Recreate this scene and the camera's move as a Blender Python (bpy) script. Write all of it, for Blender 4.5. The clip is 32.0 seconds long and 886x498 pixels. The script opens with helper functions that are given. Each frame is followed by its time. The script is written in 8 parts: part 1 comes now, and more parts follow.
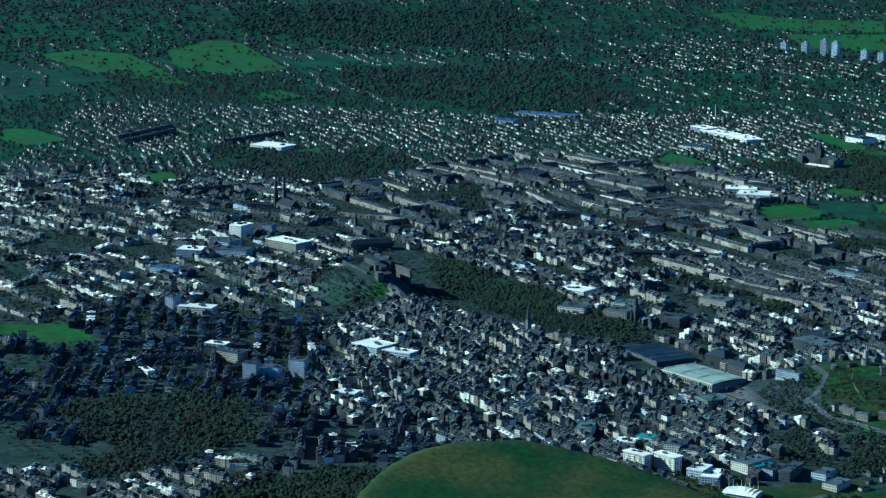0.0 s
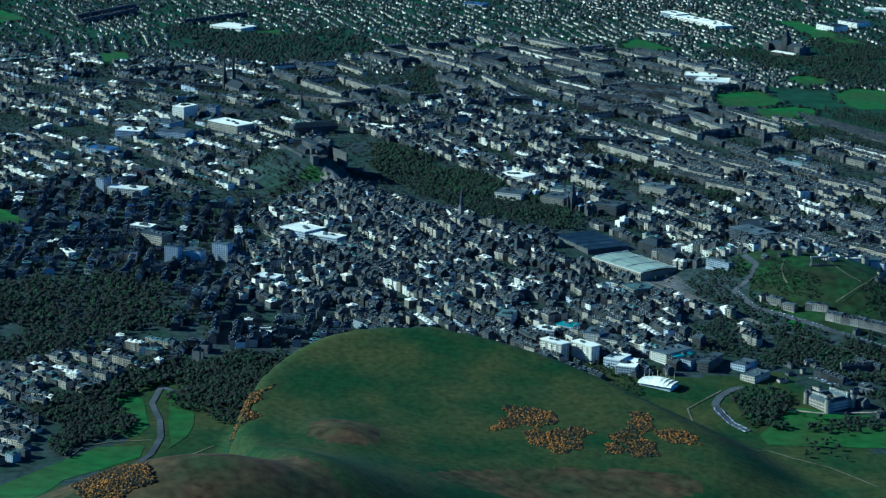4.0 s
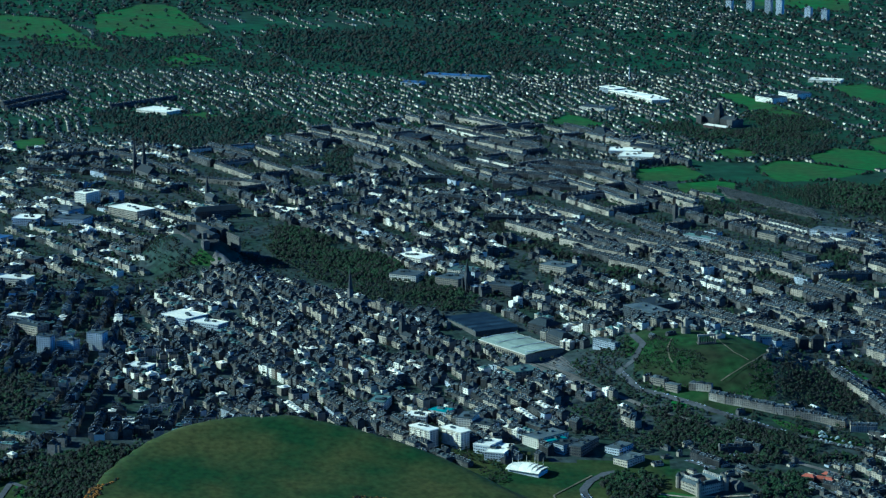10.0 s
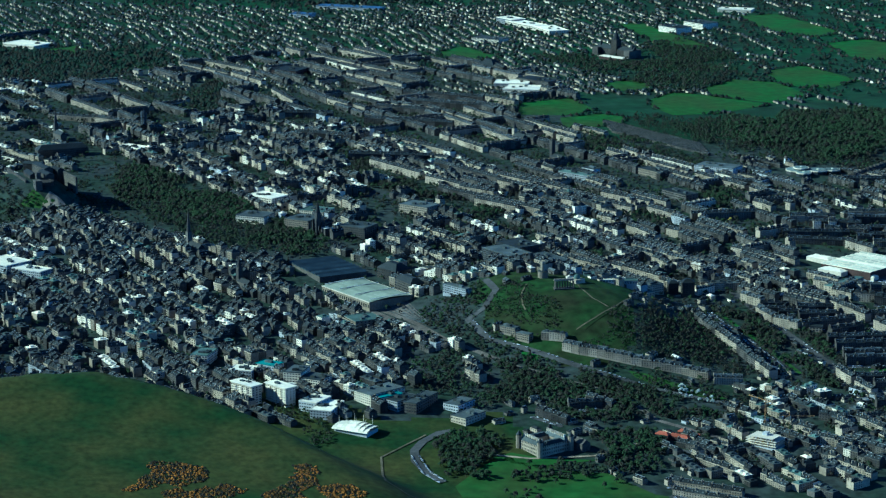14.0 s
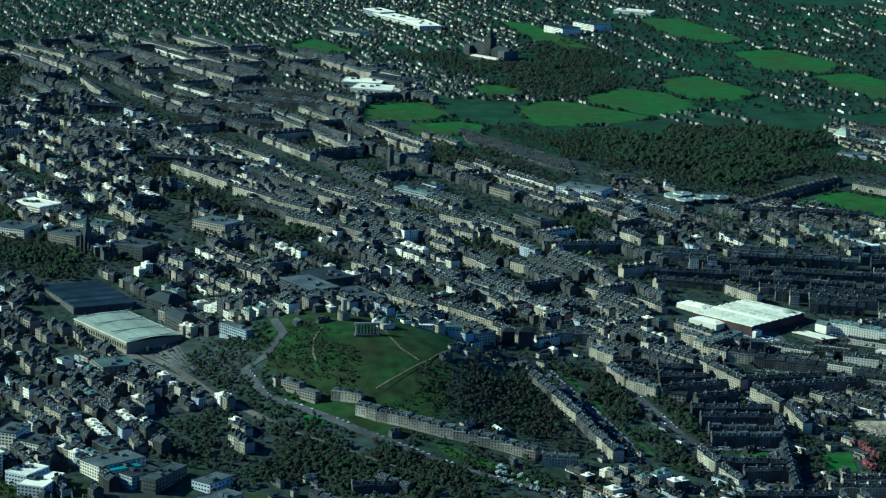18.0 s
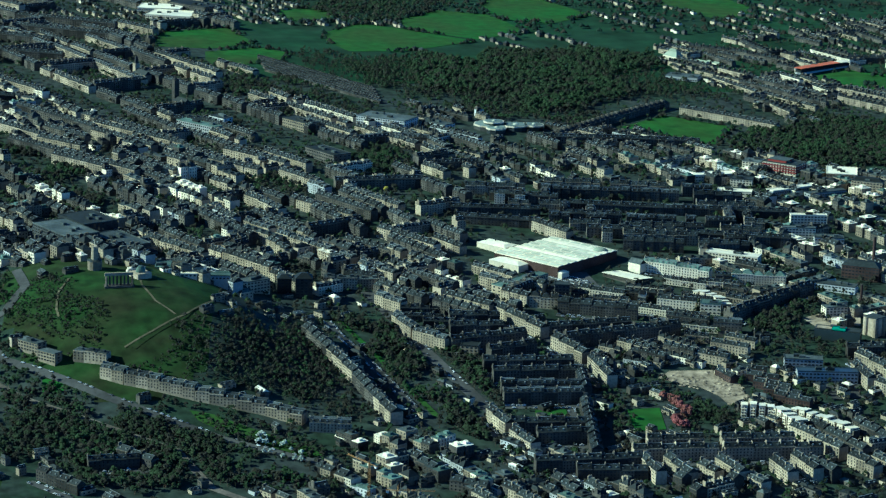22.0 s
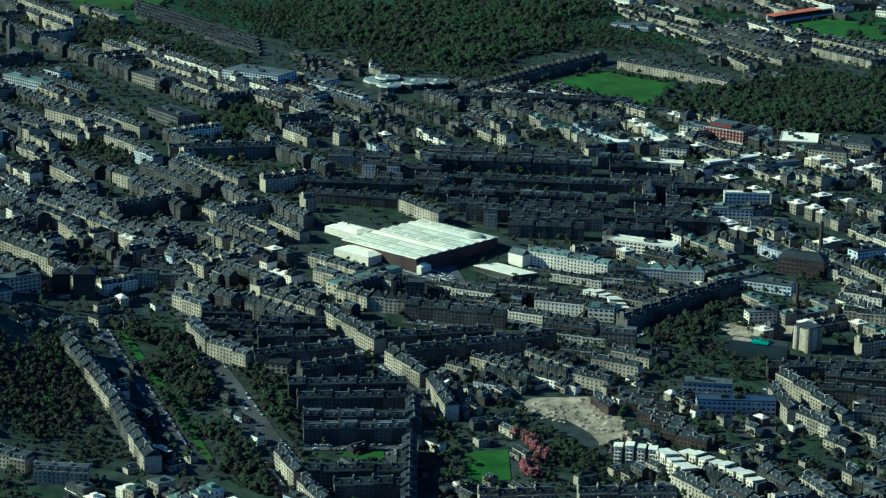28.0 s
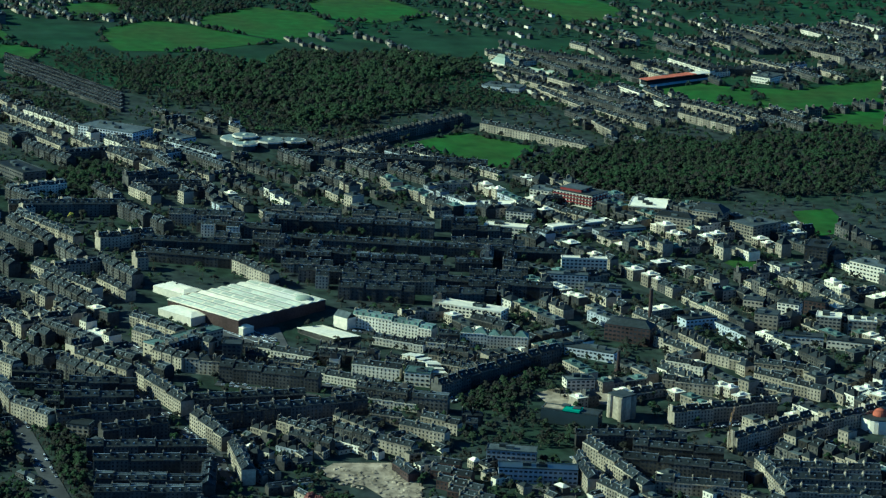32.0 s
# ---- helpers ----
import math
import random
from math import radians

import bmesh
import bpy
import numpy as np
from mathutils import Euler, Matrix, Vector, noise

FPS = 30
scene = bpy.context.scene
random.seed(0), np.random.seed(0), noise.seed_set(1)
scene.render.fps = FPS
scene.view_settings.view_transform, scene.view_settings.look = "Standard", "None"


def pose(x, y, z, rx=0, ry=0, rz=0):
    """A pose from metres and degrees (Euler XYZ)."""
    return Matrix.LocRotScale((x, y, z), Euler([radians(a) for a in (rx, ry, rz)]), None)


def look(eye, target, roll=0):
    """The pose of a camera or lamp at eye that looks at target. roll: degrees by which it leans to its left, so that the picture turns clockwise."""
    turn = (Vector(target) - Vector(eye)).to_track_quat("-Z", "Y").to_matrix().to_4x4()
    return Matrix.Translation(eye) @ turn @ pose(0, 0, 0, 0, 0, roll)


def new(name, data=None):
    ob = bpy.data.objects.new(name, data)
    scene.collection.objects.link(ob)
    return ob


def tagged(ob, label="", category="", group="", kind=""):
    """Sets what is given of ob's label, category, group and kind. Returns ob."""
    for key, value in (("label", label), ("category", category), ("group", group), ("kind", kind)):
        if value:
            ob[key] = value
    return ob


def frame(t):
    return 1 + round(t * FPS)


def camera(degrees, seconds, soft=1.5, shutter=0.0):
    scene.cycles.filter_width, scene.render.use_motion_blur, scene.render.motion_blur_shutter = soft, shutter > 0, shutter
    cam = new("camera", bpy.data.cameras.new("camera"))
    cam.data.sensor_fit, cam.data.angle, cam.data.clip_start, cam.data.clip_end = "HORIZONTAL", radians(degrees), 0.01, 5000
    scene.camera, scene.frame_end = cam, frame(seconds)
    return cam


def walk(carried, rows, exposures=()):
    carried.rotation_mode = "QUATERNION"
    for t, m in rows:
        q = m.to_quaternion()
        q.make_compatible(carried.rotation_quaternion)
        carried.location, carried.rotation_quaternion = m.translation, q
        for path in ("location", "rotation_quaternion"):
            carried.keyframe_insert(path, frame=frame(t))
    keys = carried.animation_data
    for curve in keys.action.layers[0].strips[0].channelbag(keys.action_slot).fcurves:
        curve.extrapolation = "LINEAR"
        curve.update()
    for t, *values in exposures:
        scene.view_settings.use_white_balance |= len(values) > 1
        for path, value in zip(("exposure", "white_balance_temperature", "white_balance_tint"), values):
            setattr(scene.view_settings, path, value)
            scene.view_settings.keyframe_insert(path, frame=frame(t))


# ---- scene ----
import collections
# A hill-side city seen from an aircraft. Plans below are in ground metres;
# the whole place is built as a scale model, 0.14 scene metres to a ground metre.
M = 0.14
FLIGHT = (
    (0.0, 617.80, -229.60, 158.07, 79.372, 0.538, 74.156),
    (0.5, 617.31, -226.40, 157.69, 79.478, 0.770, 74.094),
    (1.0, 616.98, -223.35, 157.48, 79.568, 0.152, 74.154),
    (1.5, 616.69, -220.27, 157.30, 79.607, 0.211, 74.201),
    (2.0, 616.51, -217.05, 156.69, 79.515, 0.460, 74.083),
    (2.5, 616.44, -213.85, 155.44, 78.237, 0.783, 74.091),
    (3.0, 616.24, -210.14, 155.25, 77.311, 0.836, 74.258),
    (3.5, 615.61, -207.14, 155.52, 76.751, 1.217, 74.550),
    (5.5, 613.22, -193.83, 156.84, 77.674, 0.363, 75.434),
    (6.0, 612.61, -190.65, 156.20, 78.223, 0.517, 75.531),
    (6.5, 612.29, -187.48, 155.57, 78.629, 0.288, 75.620),
    (7.0, 611.84, -184.10, 155.25, 79.038, 0.425, 75.659),
    (7.5, 611.59, -180.67, 154.90, 79.250, 0.365, 75.708),
    (8.0, 611.76, -177.24, 154.63, 79.321, 0.686, 75.658),
    (8.5, 611.40, -174.16, 154.22, 79.292, 0.681, 75.411),
    (9.0, 610.68, -171.39, 154.13, 79.004, 0.455, 75.303),
    (9.5, 609.88, -168.27, 153.99, 78.737, 0.015, 75.310),
    (10.0, 609.07, -165.56, 153.76, 78.588, -0.162, 75.340),
    (10.5, 608.26, -162.43, 153.54, 78.594, -0.548, 75.407),
    (11.0, 608.12, -158.89, 153.26, 78.654, -0.811, 75.498),
    (11.5, 608.50, -155.42, 153.34, 78.692, -0.360, 75.524),
    (12.0, 608.36, -152.30, 153.12, 78.733, -0.967, 75.433),
    (12.5, 606.03, -148.55, 151.85, 78.634, -1.037, 75.345),
    (13.0, 598.18, -142.87, 149.55, 77.916, -1.166, 75.157),
    (13.5, 585.11, -135.45, 146.56, 77.311, -0.597, 74.812),
    (14.0, 571.33, -127.12, 143.73, 77.269, -0.355, 74.522),
    (14.5, 557.32, -118.87, 140.93, 77.232, -0.617, 74.366),
    (16.5, 493.26, -87.72, 130.12, 76.987, 0.683, 73.594),
    (17.0, 479.24, -80.26, 127.00, 77.222, 1.661, 73.138),
    (17.5, 475.22, -76.32, 125.47, 77.136, 1.246, 73.144),
    (18.0, 474.92, -73.24, 124.88, 77.438, 2.148, 72.905),
    (18.5, 474.05, -70.81, 124.90, 77.408, 0.648, 72.584),
    (19.0, 467.87, -65.75, 123.72, 77.324, 1.401, 72.233),
    (19.5, 457.58, -60.38, 121.43, 77.168, 1.050, 71.725),
    (20.0, 453.92, -57.12, 120.31, 76.942, 0.882, 71.263),
    (20.5, 453.25, -54.51, 119.70, 76.794, 0.567, 71.010),
    (21.0, 450.47, -50.98, 118.98, 76.596, 0.765, 70.767),
    (21.5, 444.36, -46.87, 117.24, 76.397, 1.065, 70.462),
    (22.0, 435.52, -42.03, 115.30, 76.068, 1.676, 70.119),
    (22.5, 423.47, -36.28, 112.84, 75.838, 1.715, 69.806),
    (23.0, 409.84, -29.36, 109.88, 75.401, 1.258, 70.443),
    (23.5, 396.82, -20.24, 106.53, 75.429, 1.576, 71.024),
    (24.0, 384.14, -9.77, 103.97, 75.125, 1.423, 71.532),
    (24.5, 371.20, 0.11, 101.82, 75.013, 1.225, 72.086),
    (26.5, 364.02, 12.17, 97.82, 75.882, 1.567, 72.146),
    (27.0, 364.08, 14.00, 97.48, 75.505, 1.806, 71.891),
    (27.5, 364.25, 16.21, 98.04, 75.141, 1.869, 71.905),
    (28.0, 364.41, 17.93, 98.18, 75.165, 1.452, 71.753),
    (28.5, 365.32, 20.90, 98.64, 75.110, 0.941, 72.188),
    (29.0, 365.43, 22.78, 98.60, 75.201, -0.042, 72.442),
    (29.5, 365.34, 24.82, 98.71, 75.452, -0.449, 72.690),
    (30.0, 366.23, 27.80, 99.35, 75.857, 0.258, 72.809),
    (30.5, 366.66, 30.22, 99.15, 76.305, 1.279, 72.326),
    (31.0, 367.30, 32.26, 99.11, 76.430, 2.301, 71.706),
    (31.5, 367.86, 34.59, 99.41, 76.380, 2.545, 71.328),
    (32.0, 368.12, 36.40, 99.38, 76.406, 2.528, 70.995),
)
cam = camera(19.56, 32.0, soft=1.3)
walk(cam, [(t, pose(x, y, z, tilt, 0, turn) @ pose(0, 0, 0, 0, 0, roll)) for t, x, y, z, tilt, roll, turn in FLIGHT],
     exposures=((0.0, 0.8, 3460, -4), (9.0, 0.78, 3480, -5), (18.0, 0.77, 3740, -12), (22.0, 0.86, 3880, -13), (27.0, 0.8, 3900, -13), (32.0, 0.7, 3920, -15)))

# ---- daylight ----
SUN_AZ, SUN_EL = 199.0, 29.0
world = bpy.data.worlds.new("sky")
scene.world = world
world.use_nodes = True
sky = world.node_tree.nodes.new("ShaderNodeTexSky")
sky.sky_type, sky.sun_disc = "NISHITA", False
sky.sun_elevation, sky.sun_rotation = radians(SUN_EL), radians(SUN_AZ)
bg = world.node_tree.nodes["Background"]
bg.inputs["Strength"].default_value = 0.085
sky.air_density, sky.dust_density, sky.ozone_density = 0.35, 0.1, 3.0
world.node_tree.links.new(sky.outputs[0], bg.inputs["Color"])
sun_data = bpy.data.lights.new("sun", "SUN")
sun_data.energy, sun_data.angle, sun_data.color = 5.0, radians(0.5), (1.0, 0.81, 0.46)
sun = new("sun", sun_data)
az, el = radians(SUN_AZ), radians(SUN_EL)
way_to_sun = Vector((math.sin(az) * math.cos(el), math.cos(az) * math.cos(el), math.sin(el)))
sun.matrix_world = look((0, 0, 900), Vector((0, 0, 900)) - way_to_sun)


# ---- materials ----
def material(name, colour, rough=0.8, vary=0.3, grain=0.5, patch=0.02, metallic=0.0, bump=0.0, other=None, spec=0.12, piece=0.35):
    """A surface with two scales of variation (sizes in 1/ground metre), and a tone of its own for each piece."""
    m = bpy.data.materials.new(name)
    m.use_nodes = True
    n, link = m.node_tree.nodes, m.node_tree.links.new
    p = n["Principled BSDF"]
    geo = n.new("ShaderNodeNewGeometry")
    fine, broad = n.new("ShaderNodeTexNoise"), n.new("ShaderNodeTexNoise")
    for tex, size in ((fine, grain), (broad, patch)):
        tex.inputs["Scale"].default_value = size / M
        tex.inputs["Detail"].default_value = 4
        link(geo.outputs["Position"], tex.inputs["Vector"])
    info = n.new("ShaderNodeObjectInfo")
    both = n.new("ShaderNodeMath")
    both.operation = "ADD"
    link(geo.outputs["Random Per Island"], both.inputs[0])
    link(info.outputs["Random"], both.inputs[1])
    wrap = n.new("ShaderNodeMath")
    wrap.operation = "FRACT"
    link(both.outputs[0], wrap.inputs[0])
    mix = n.new("ShaderNodeMix")
    mix.data_type = "RGBA"
    mix.inputs["A"].default_value = (*colour, 1)
    mix.inputs["B"].default_value = (*(other or [c * 0.55 for c in colour]), 1)
    spread = n.new("ShaderNodeMapRange")
    spread.inputs["From Min"].default_value, spread.inputs["From Max"].default_value = 0.35, 0.65
    link(broad.outputs["Fac"], spread.inputs["Value"])
    link(spread.outputs["Result"], mix.inputs["Factor"])
    tone = n.new("ShaderNodeMapRange")
    tone.inputs["To Min"].default_value, tone.inputs["To Max"].default_value = 1 - piece, 1 + piece
    link(wrap.outputs[0], tone.inputs["Value"])
    speck = n.new("ShaderNodeMapRange")
    speck.inputs["From Min"].default_value, speck.inputs["From Max"].default_value = 0.3, 0.7
    speck.inputs["To Min"].default_value, speck.inputs["To Max"].default_value = 1 - vary, 1 + vary
    link(fine.outputs["Fac"], speck.inputs["Value"])
    times = n.new("ShaderNodeMath")
    times.operation = "MULTIPLY"
    link(tone.outputs["Result"], times.inputs[0])
    link(speck.outputs["Result"], times.inputs[1])
    hsv = n.new("ShaderNodeHueSaturation")
    link(mix.outputs["Result"], hsv.inputs["Color"])
    link(times.outputs[0], hsv.inputs["Value"])
    link(hsv.outputs["Color"], p.inputs["Base Color"])
    p.inputs["Roughness"].default_value = rough
    p.inputs["Metallic"].default_value = metallic
    p.inputs["Specular IOR Level"].default_value = spec
    if bump:
        b = n.new("ShaderNodeBump")
        b.inputs["Strength"].default_value, b.inputs["Distance"].default_value = bump, 0.6 * M
        link(fine.outputs["Fac"], b.inputs["Height"])
        link(b.outputs["Normal"], p.inputs["Normal"])
    return m


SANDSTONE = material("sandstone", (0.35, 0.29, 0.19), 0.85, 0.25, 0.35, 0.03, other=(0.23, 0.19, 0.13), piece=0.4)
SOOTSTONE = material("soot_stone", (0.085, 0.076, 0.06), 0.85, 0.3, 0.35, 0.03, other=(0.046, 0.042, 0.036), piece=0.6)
BLACKSTONE = material("blackened_stone", (0.05, 0.048, 0.044), 0.9, 0.3, 0.35, 0.03, piece=0.3)
HARL = material("pale_harling", (0.7, 0.61, 0.43), 0.85, 0.12, 0.3, 0.03, other=(0.58, 0.51, 0.37), piece=0.2)
CONCRETE = material("concrete", (0.42, 0.42, 0.4), 0.8, 0.15, 0.4, 0.03, other=(0.3, 0.3, 0.29))
BRICK = material("brown_brick", (0.066, 0.043, 0.035), 0.85, 0.25, 0.5, 0.03)
SLATE = material("slate", (0.018, 0.021, 0.021), 0.7, 0.35, 0.4, 0.03, other=(0.012, 0.015, 0.015), piece=0.6, spec=0.2)
LEAD = material("flat_roof", (0.07, 0.078, 0.074), 0.7, 0.25, 0.3, 0.03, other=(0.034, 0.039, 0.037), piece=0.7)
WHITE_ROOF = material("white_roof", (0.84, 0.74, 0.5), 0.8, 0.12, 0.2, 0.02, other=(0.66, 0.61, 0.48), piece=0.12)
PANTILE = material("red_pantile", (0.42, 0.12, 0.06), 0.8, 0.25, 0.5, 0.03)
COPPER = material("green_copper", (0.12, 0.165, 0.135), 0.65, 0.2, 0.3, 0.03, piece=0.4)
GLASS = material("window_glass", (0.03, 0.035, 0.04), 0.12, 0.2, 0.2, 0.05, spec=0.6)
BLUE_GLASS = material("blue_glazing", (0.05, 0.065, 0.07), 0.3, 0.2, 0.2, 0.05, spec=0.6)
STEEL_ROOF = material("station_sheeting", (0.3, 0.32, 0.23), 0.8, 0.12, 0.15, 0.02, other=(0.23, 0.25, 0.18), piece=0.1)
TOWN_GROUND = material("town_ground", (0.036, 0.041, 0.038), 0.9, 0.5, 0.08, 0.012, other=(0.022, 0.034, 0.02), piece=0.0, spec=0.08)
GRASS = material("grass", (0.032, 0.088, 0.011), 0.9, 0.3, 0.05, 0.008, other=(0.036, 0.06, 0.011), piece=0.0, spec=0.08)
HILL_GRASS = material("hill_grass", (0.015, 0.034, 0.007), 0.95, 0.35, 0.1, 0.009, other=(0.046, 0.048, 0.01), piece=0.0, spec=0.08)
PARK_GRASS = material("rough_park_grass", (0.022, 0.046, 0.009), 0.95, 0.45, 0.06, 0.014, other=(0.022, 0.026, 0.009), piece=0.0, spec=0.08)
BALLAST = material("track_ballast", (0.15, 0.13, 0.105), 0.95, 0.3, 0.3, 0.03, piece=0.0, spec=0.08)
ASPHALT = material("asphalt", (0.085, 0.083, 0.078), 0.85, 0.2, 0.2, 0.02, piece=0.0, spec=0.08)
GRAVEL = material("pale_gravel", (0.36, 0.29, 0.19), 0.95, 0.4, 0.15, 0.04, other=(0.19, 0.155, 0.105), piece=0.0, spec=0.08)
FOLIAGE = material("spring_foliage", (0.026, 0.042, 0.016), 0.9, 0.3, 0.3, 0.012, other=(0.024, 0.03, 0.015), piece=0.3, spec=0.08)
BARE = material("bare_twigs", (0.027, 0.026, 0.018), 0.95, 0.3, 0.3, 0.012, other=(0.021, 0.021, 0.015), piece=0.3, spec=0.08)
BARK = material("bark", (0.08, 0.06, 0.045), 0.95, 0.3, 1.0, 0.1)
GORSE = material("flowering_gorse", (0.27, 0.115, 0.012), 0.95, 0.4, 0.4, 0.03, other=(0.08, 0.05, 0.013), piece=0.4, spec=0.08)
# lead of ridges and dormers; its paleness also paints in the roofs' sunlit glints
ZINC = material("ridge_lead", (0.17, 0.18, 0.175), 0.5, 0.2, 0.5, 0.03, spec=0.4, piece=0.6)
BLOSSOM = material("pink_blossom", (0.3, 0.09, 0.1), 0.9, 0.3, 0.4, 0.02, other=(0.12, 0.05, 0.04), piece=0.4)
YELLOW_LEAF = material("yellow_foliage", (0.3, 0.26, 0.03), 0.9, 0.3, 0.4, 0.02, other=(0.12, 0.12, 0.02), piece=0.3)
BRACKEN = material("dead_bracken", (0.06, 0.036, 0.014), 0.95, 0.5, 0.06, 0.012, other=(0.03, 0.036, 0.01), piece=0.0, spec=0.08)
TRODDEN = material("trodden_earth", (0.15, 0.125, 0.075), 0.95, 0.3, 0.15, 0.04, other=(0.08, 0.075, 0.04), piece=0.0, spec=0.08)
DARK_CONCRETE = material("dark_concrete", (0.055, 0.055, 0.052), 0.85, 0.25, 0.4, 0.03, other=(0.035, 0.036, 0.035), piece=0.3)
PALE_PANEL = material("pale_rooflight", (0.56, 0.55, 0.38), 0.5, 0.15, 0.2, 0.03, other=(0.44, 0.44, 0.31), piece=0.2, spec=0.3)
EMERALD = material("green_sheeting", (0.02, 0.34, 0.2), 0.5, 0.15, 0.3, 0.03, piece=0.2)
WHITE_BLOSSOM = material("white_blossom", (0.3, 0.32, 0.27), 0.9, 0.3, 0.4, 0.02, other=(0.16, 0.19, 0.13), piece=0.4)
TEAL = material("teal_sheeting", (0.06, 0.17, 0.15), 0.5, 0.15, 0.3, 0.03, piece=0.4)
# crowns of far trees: the bluish tint paints distance haze into the leaf colour
HAZE_FOLIAGE = material("haze_tinted_foliage", (0.017, 0.031, 0.019), 0.9, 0.35, 0.3, 0.012, other=(0.015, 0.022, 0.016), piece=0.3, spec=0.08)
GREY_GREEN = material("grey_green_roof", (0.2, 0.235, 0.2), 0.6, 0.2, 0.3, 0.03, piece=0.3)
RED_PANEL = material("red_panels", (0.19, 0.035, 0.03), 0.6, 0.15, 0.3, 0.03, piece=0.2)
CRANE_PAINT = material("crane_paint", (0.34, 0.2, 0.07), 0.5, 0.15, 0.3, 0.03, piece=0.2)
CAR_PAINT = material("car_paint", (0.5, 0.5, 0.5), 0.25, 0.02, 0.2, 0.02, other=(0.25, 0.26, 0.3), piece=0.95, spec=0.6)


# ---- the lie of the land, in ground metres ----
AHEAD = (-0.9563, 0.2924)
ACROSS = (0.2924, 0.9563)


def bump_of(x, y, cx, cy, rx, ry, turn, high, power=1.0):
    c, s = math.cos(radians(turn)), math.sin(radians(turn))
    dx, dy = x - cx, y - cy
    q = ((dx * c + dy * s) / rx) ** 2 + ((dy * c - dx * s) / ry) ** 2
    return high * np.exp(-(q ** power))


def height(x, y):
    """Height of the ground over the plan."""
    x, y = np.asarray(x, float), np.asarray(y, float)
    u = ((x - 300) * AHEAD[0] + (y - 400) * AHEAD[1]) / 1000
    v = ((x - 300) * ACROSS[0] + (y - 400) * ACROSS[1]) / 1000
    u, v = 2.5 * np.tanh(np.maximum(u, -0.85) / 2.5), 2.0 * np.tanh(v / 2.0)
    z = 54.3 + 63.4 * u - 16.2 * v - 16.7 * u * u + 4.9 * u * v + 3.8 * v * v - 2.85 * u ** 3
    # castle rock and its tail
    z = z + bump_of(x, y, -450, -425, 120, 80, 15, 46, 2.0) + bump_of(x, y, -250, -370, 190, 70, 12, 20)
    # the monument hill
    z = z + bump_of(x, y, 430, 290, 230, 150, 20, 58, 1.4)
    # crags: a slope that rises westward to a cliff
    q = ((x - 1250) / 540) ** 2 + ((y + 560) / np.where(y > -560, 508, 312)) ** 2
    soft = 0.2 + 0.35 * np.clip((y + 470) / 260, 0, 1) + 0.4 * np.clip((x - 1250) / 300, 0, 1)
    edge = np.clip((1.02 - q) / soft, 0, 1)
    z = z + edge * edge * (3 - 2 * edge) * (42 + 60 * np.clip((1250 - x) / 540, -0.6, 1))
    z = z + bump_of(x, y, 1150, -700, 60, 48, 20, 15)
    # the nearer shoulder
    z = z + bump_of(x, y, 1500, -960, 230, 300, 10, 152)
    # far wooded ridge
    z = z + bump_of(x, y, -6200, 900, 500, 1500, 10, 70)
    return z


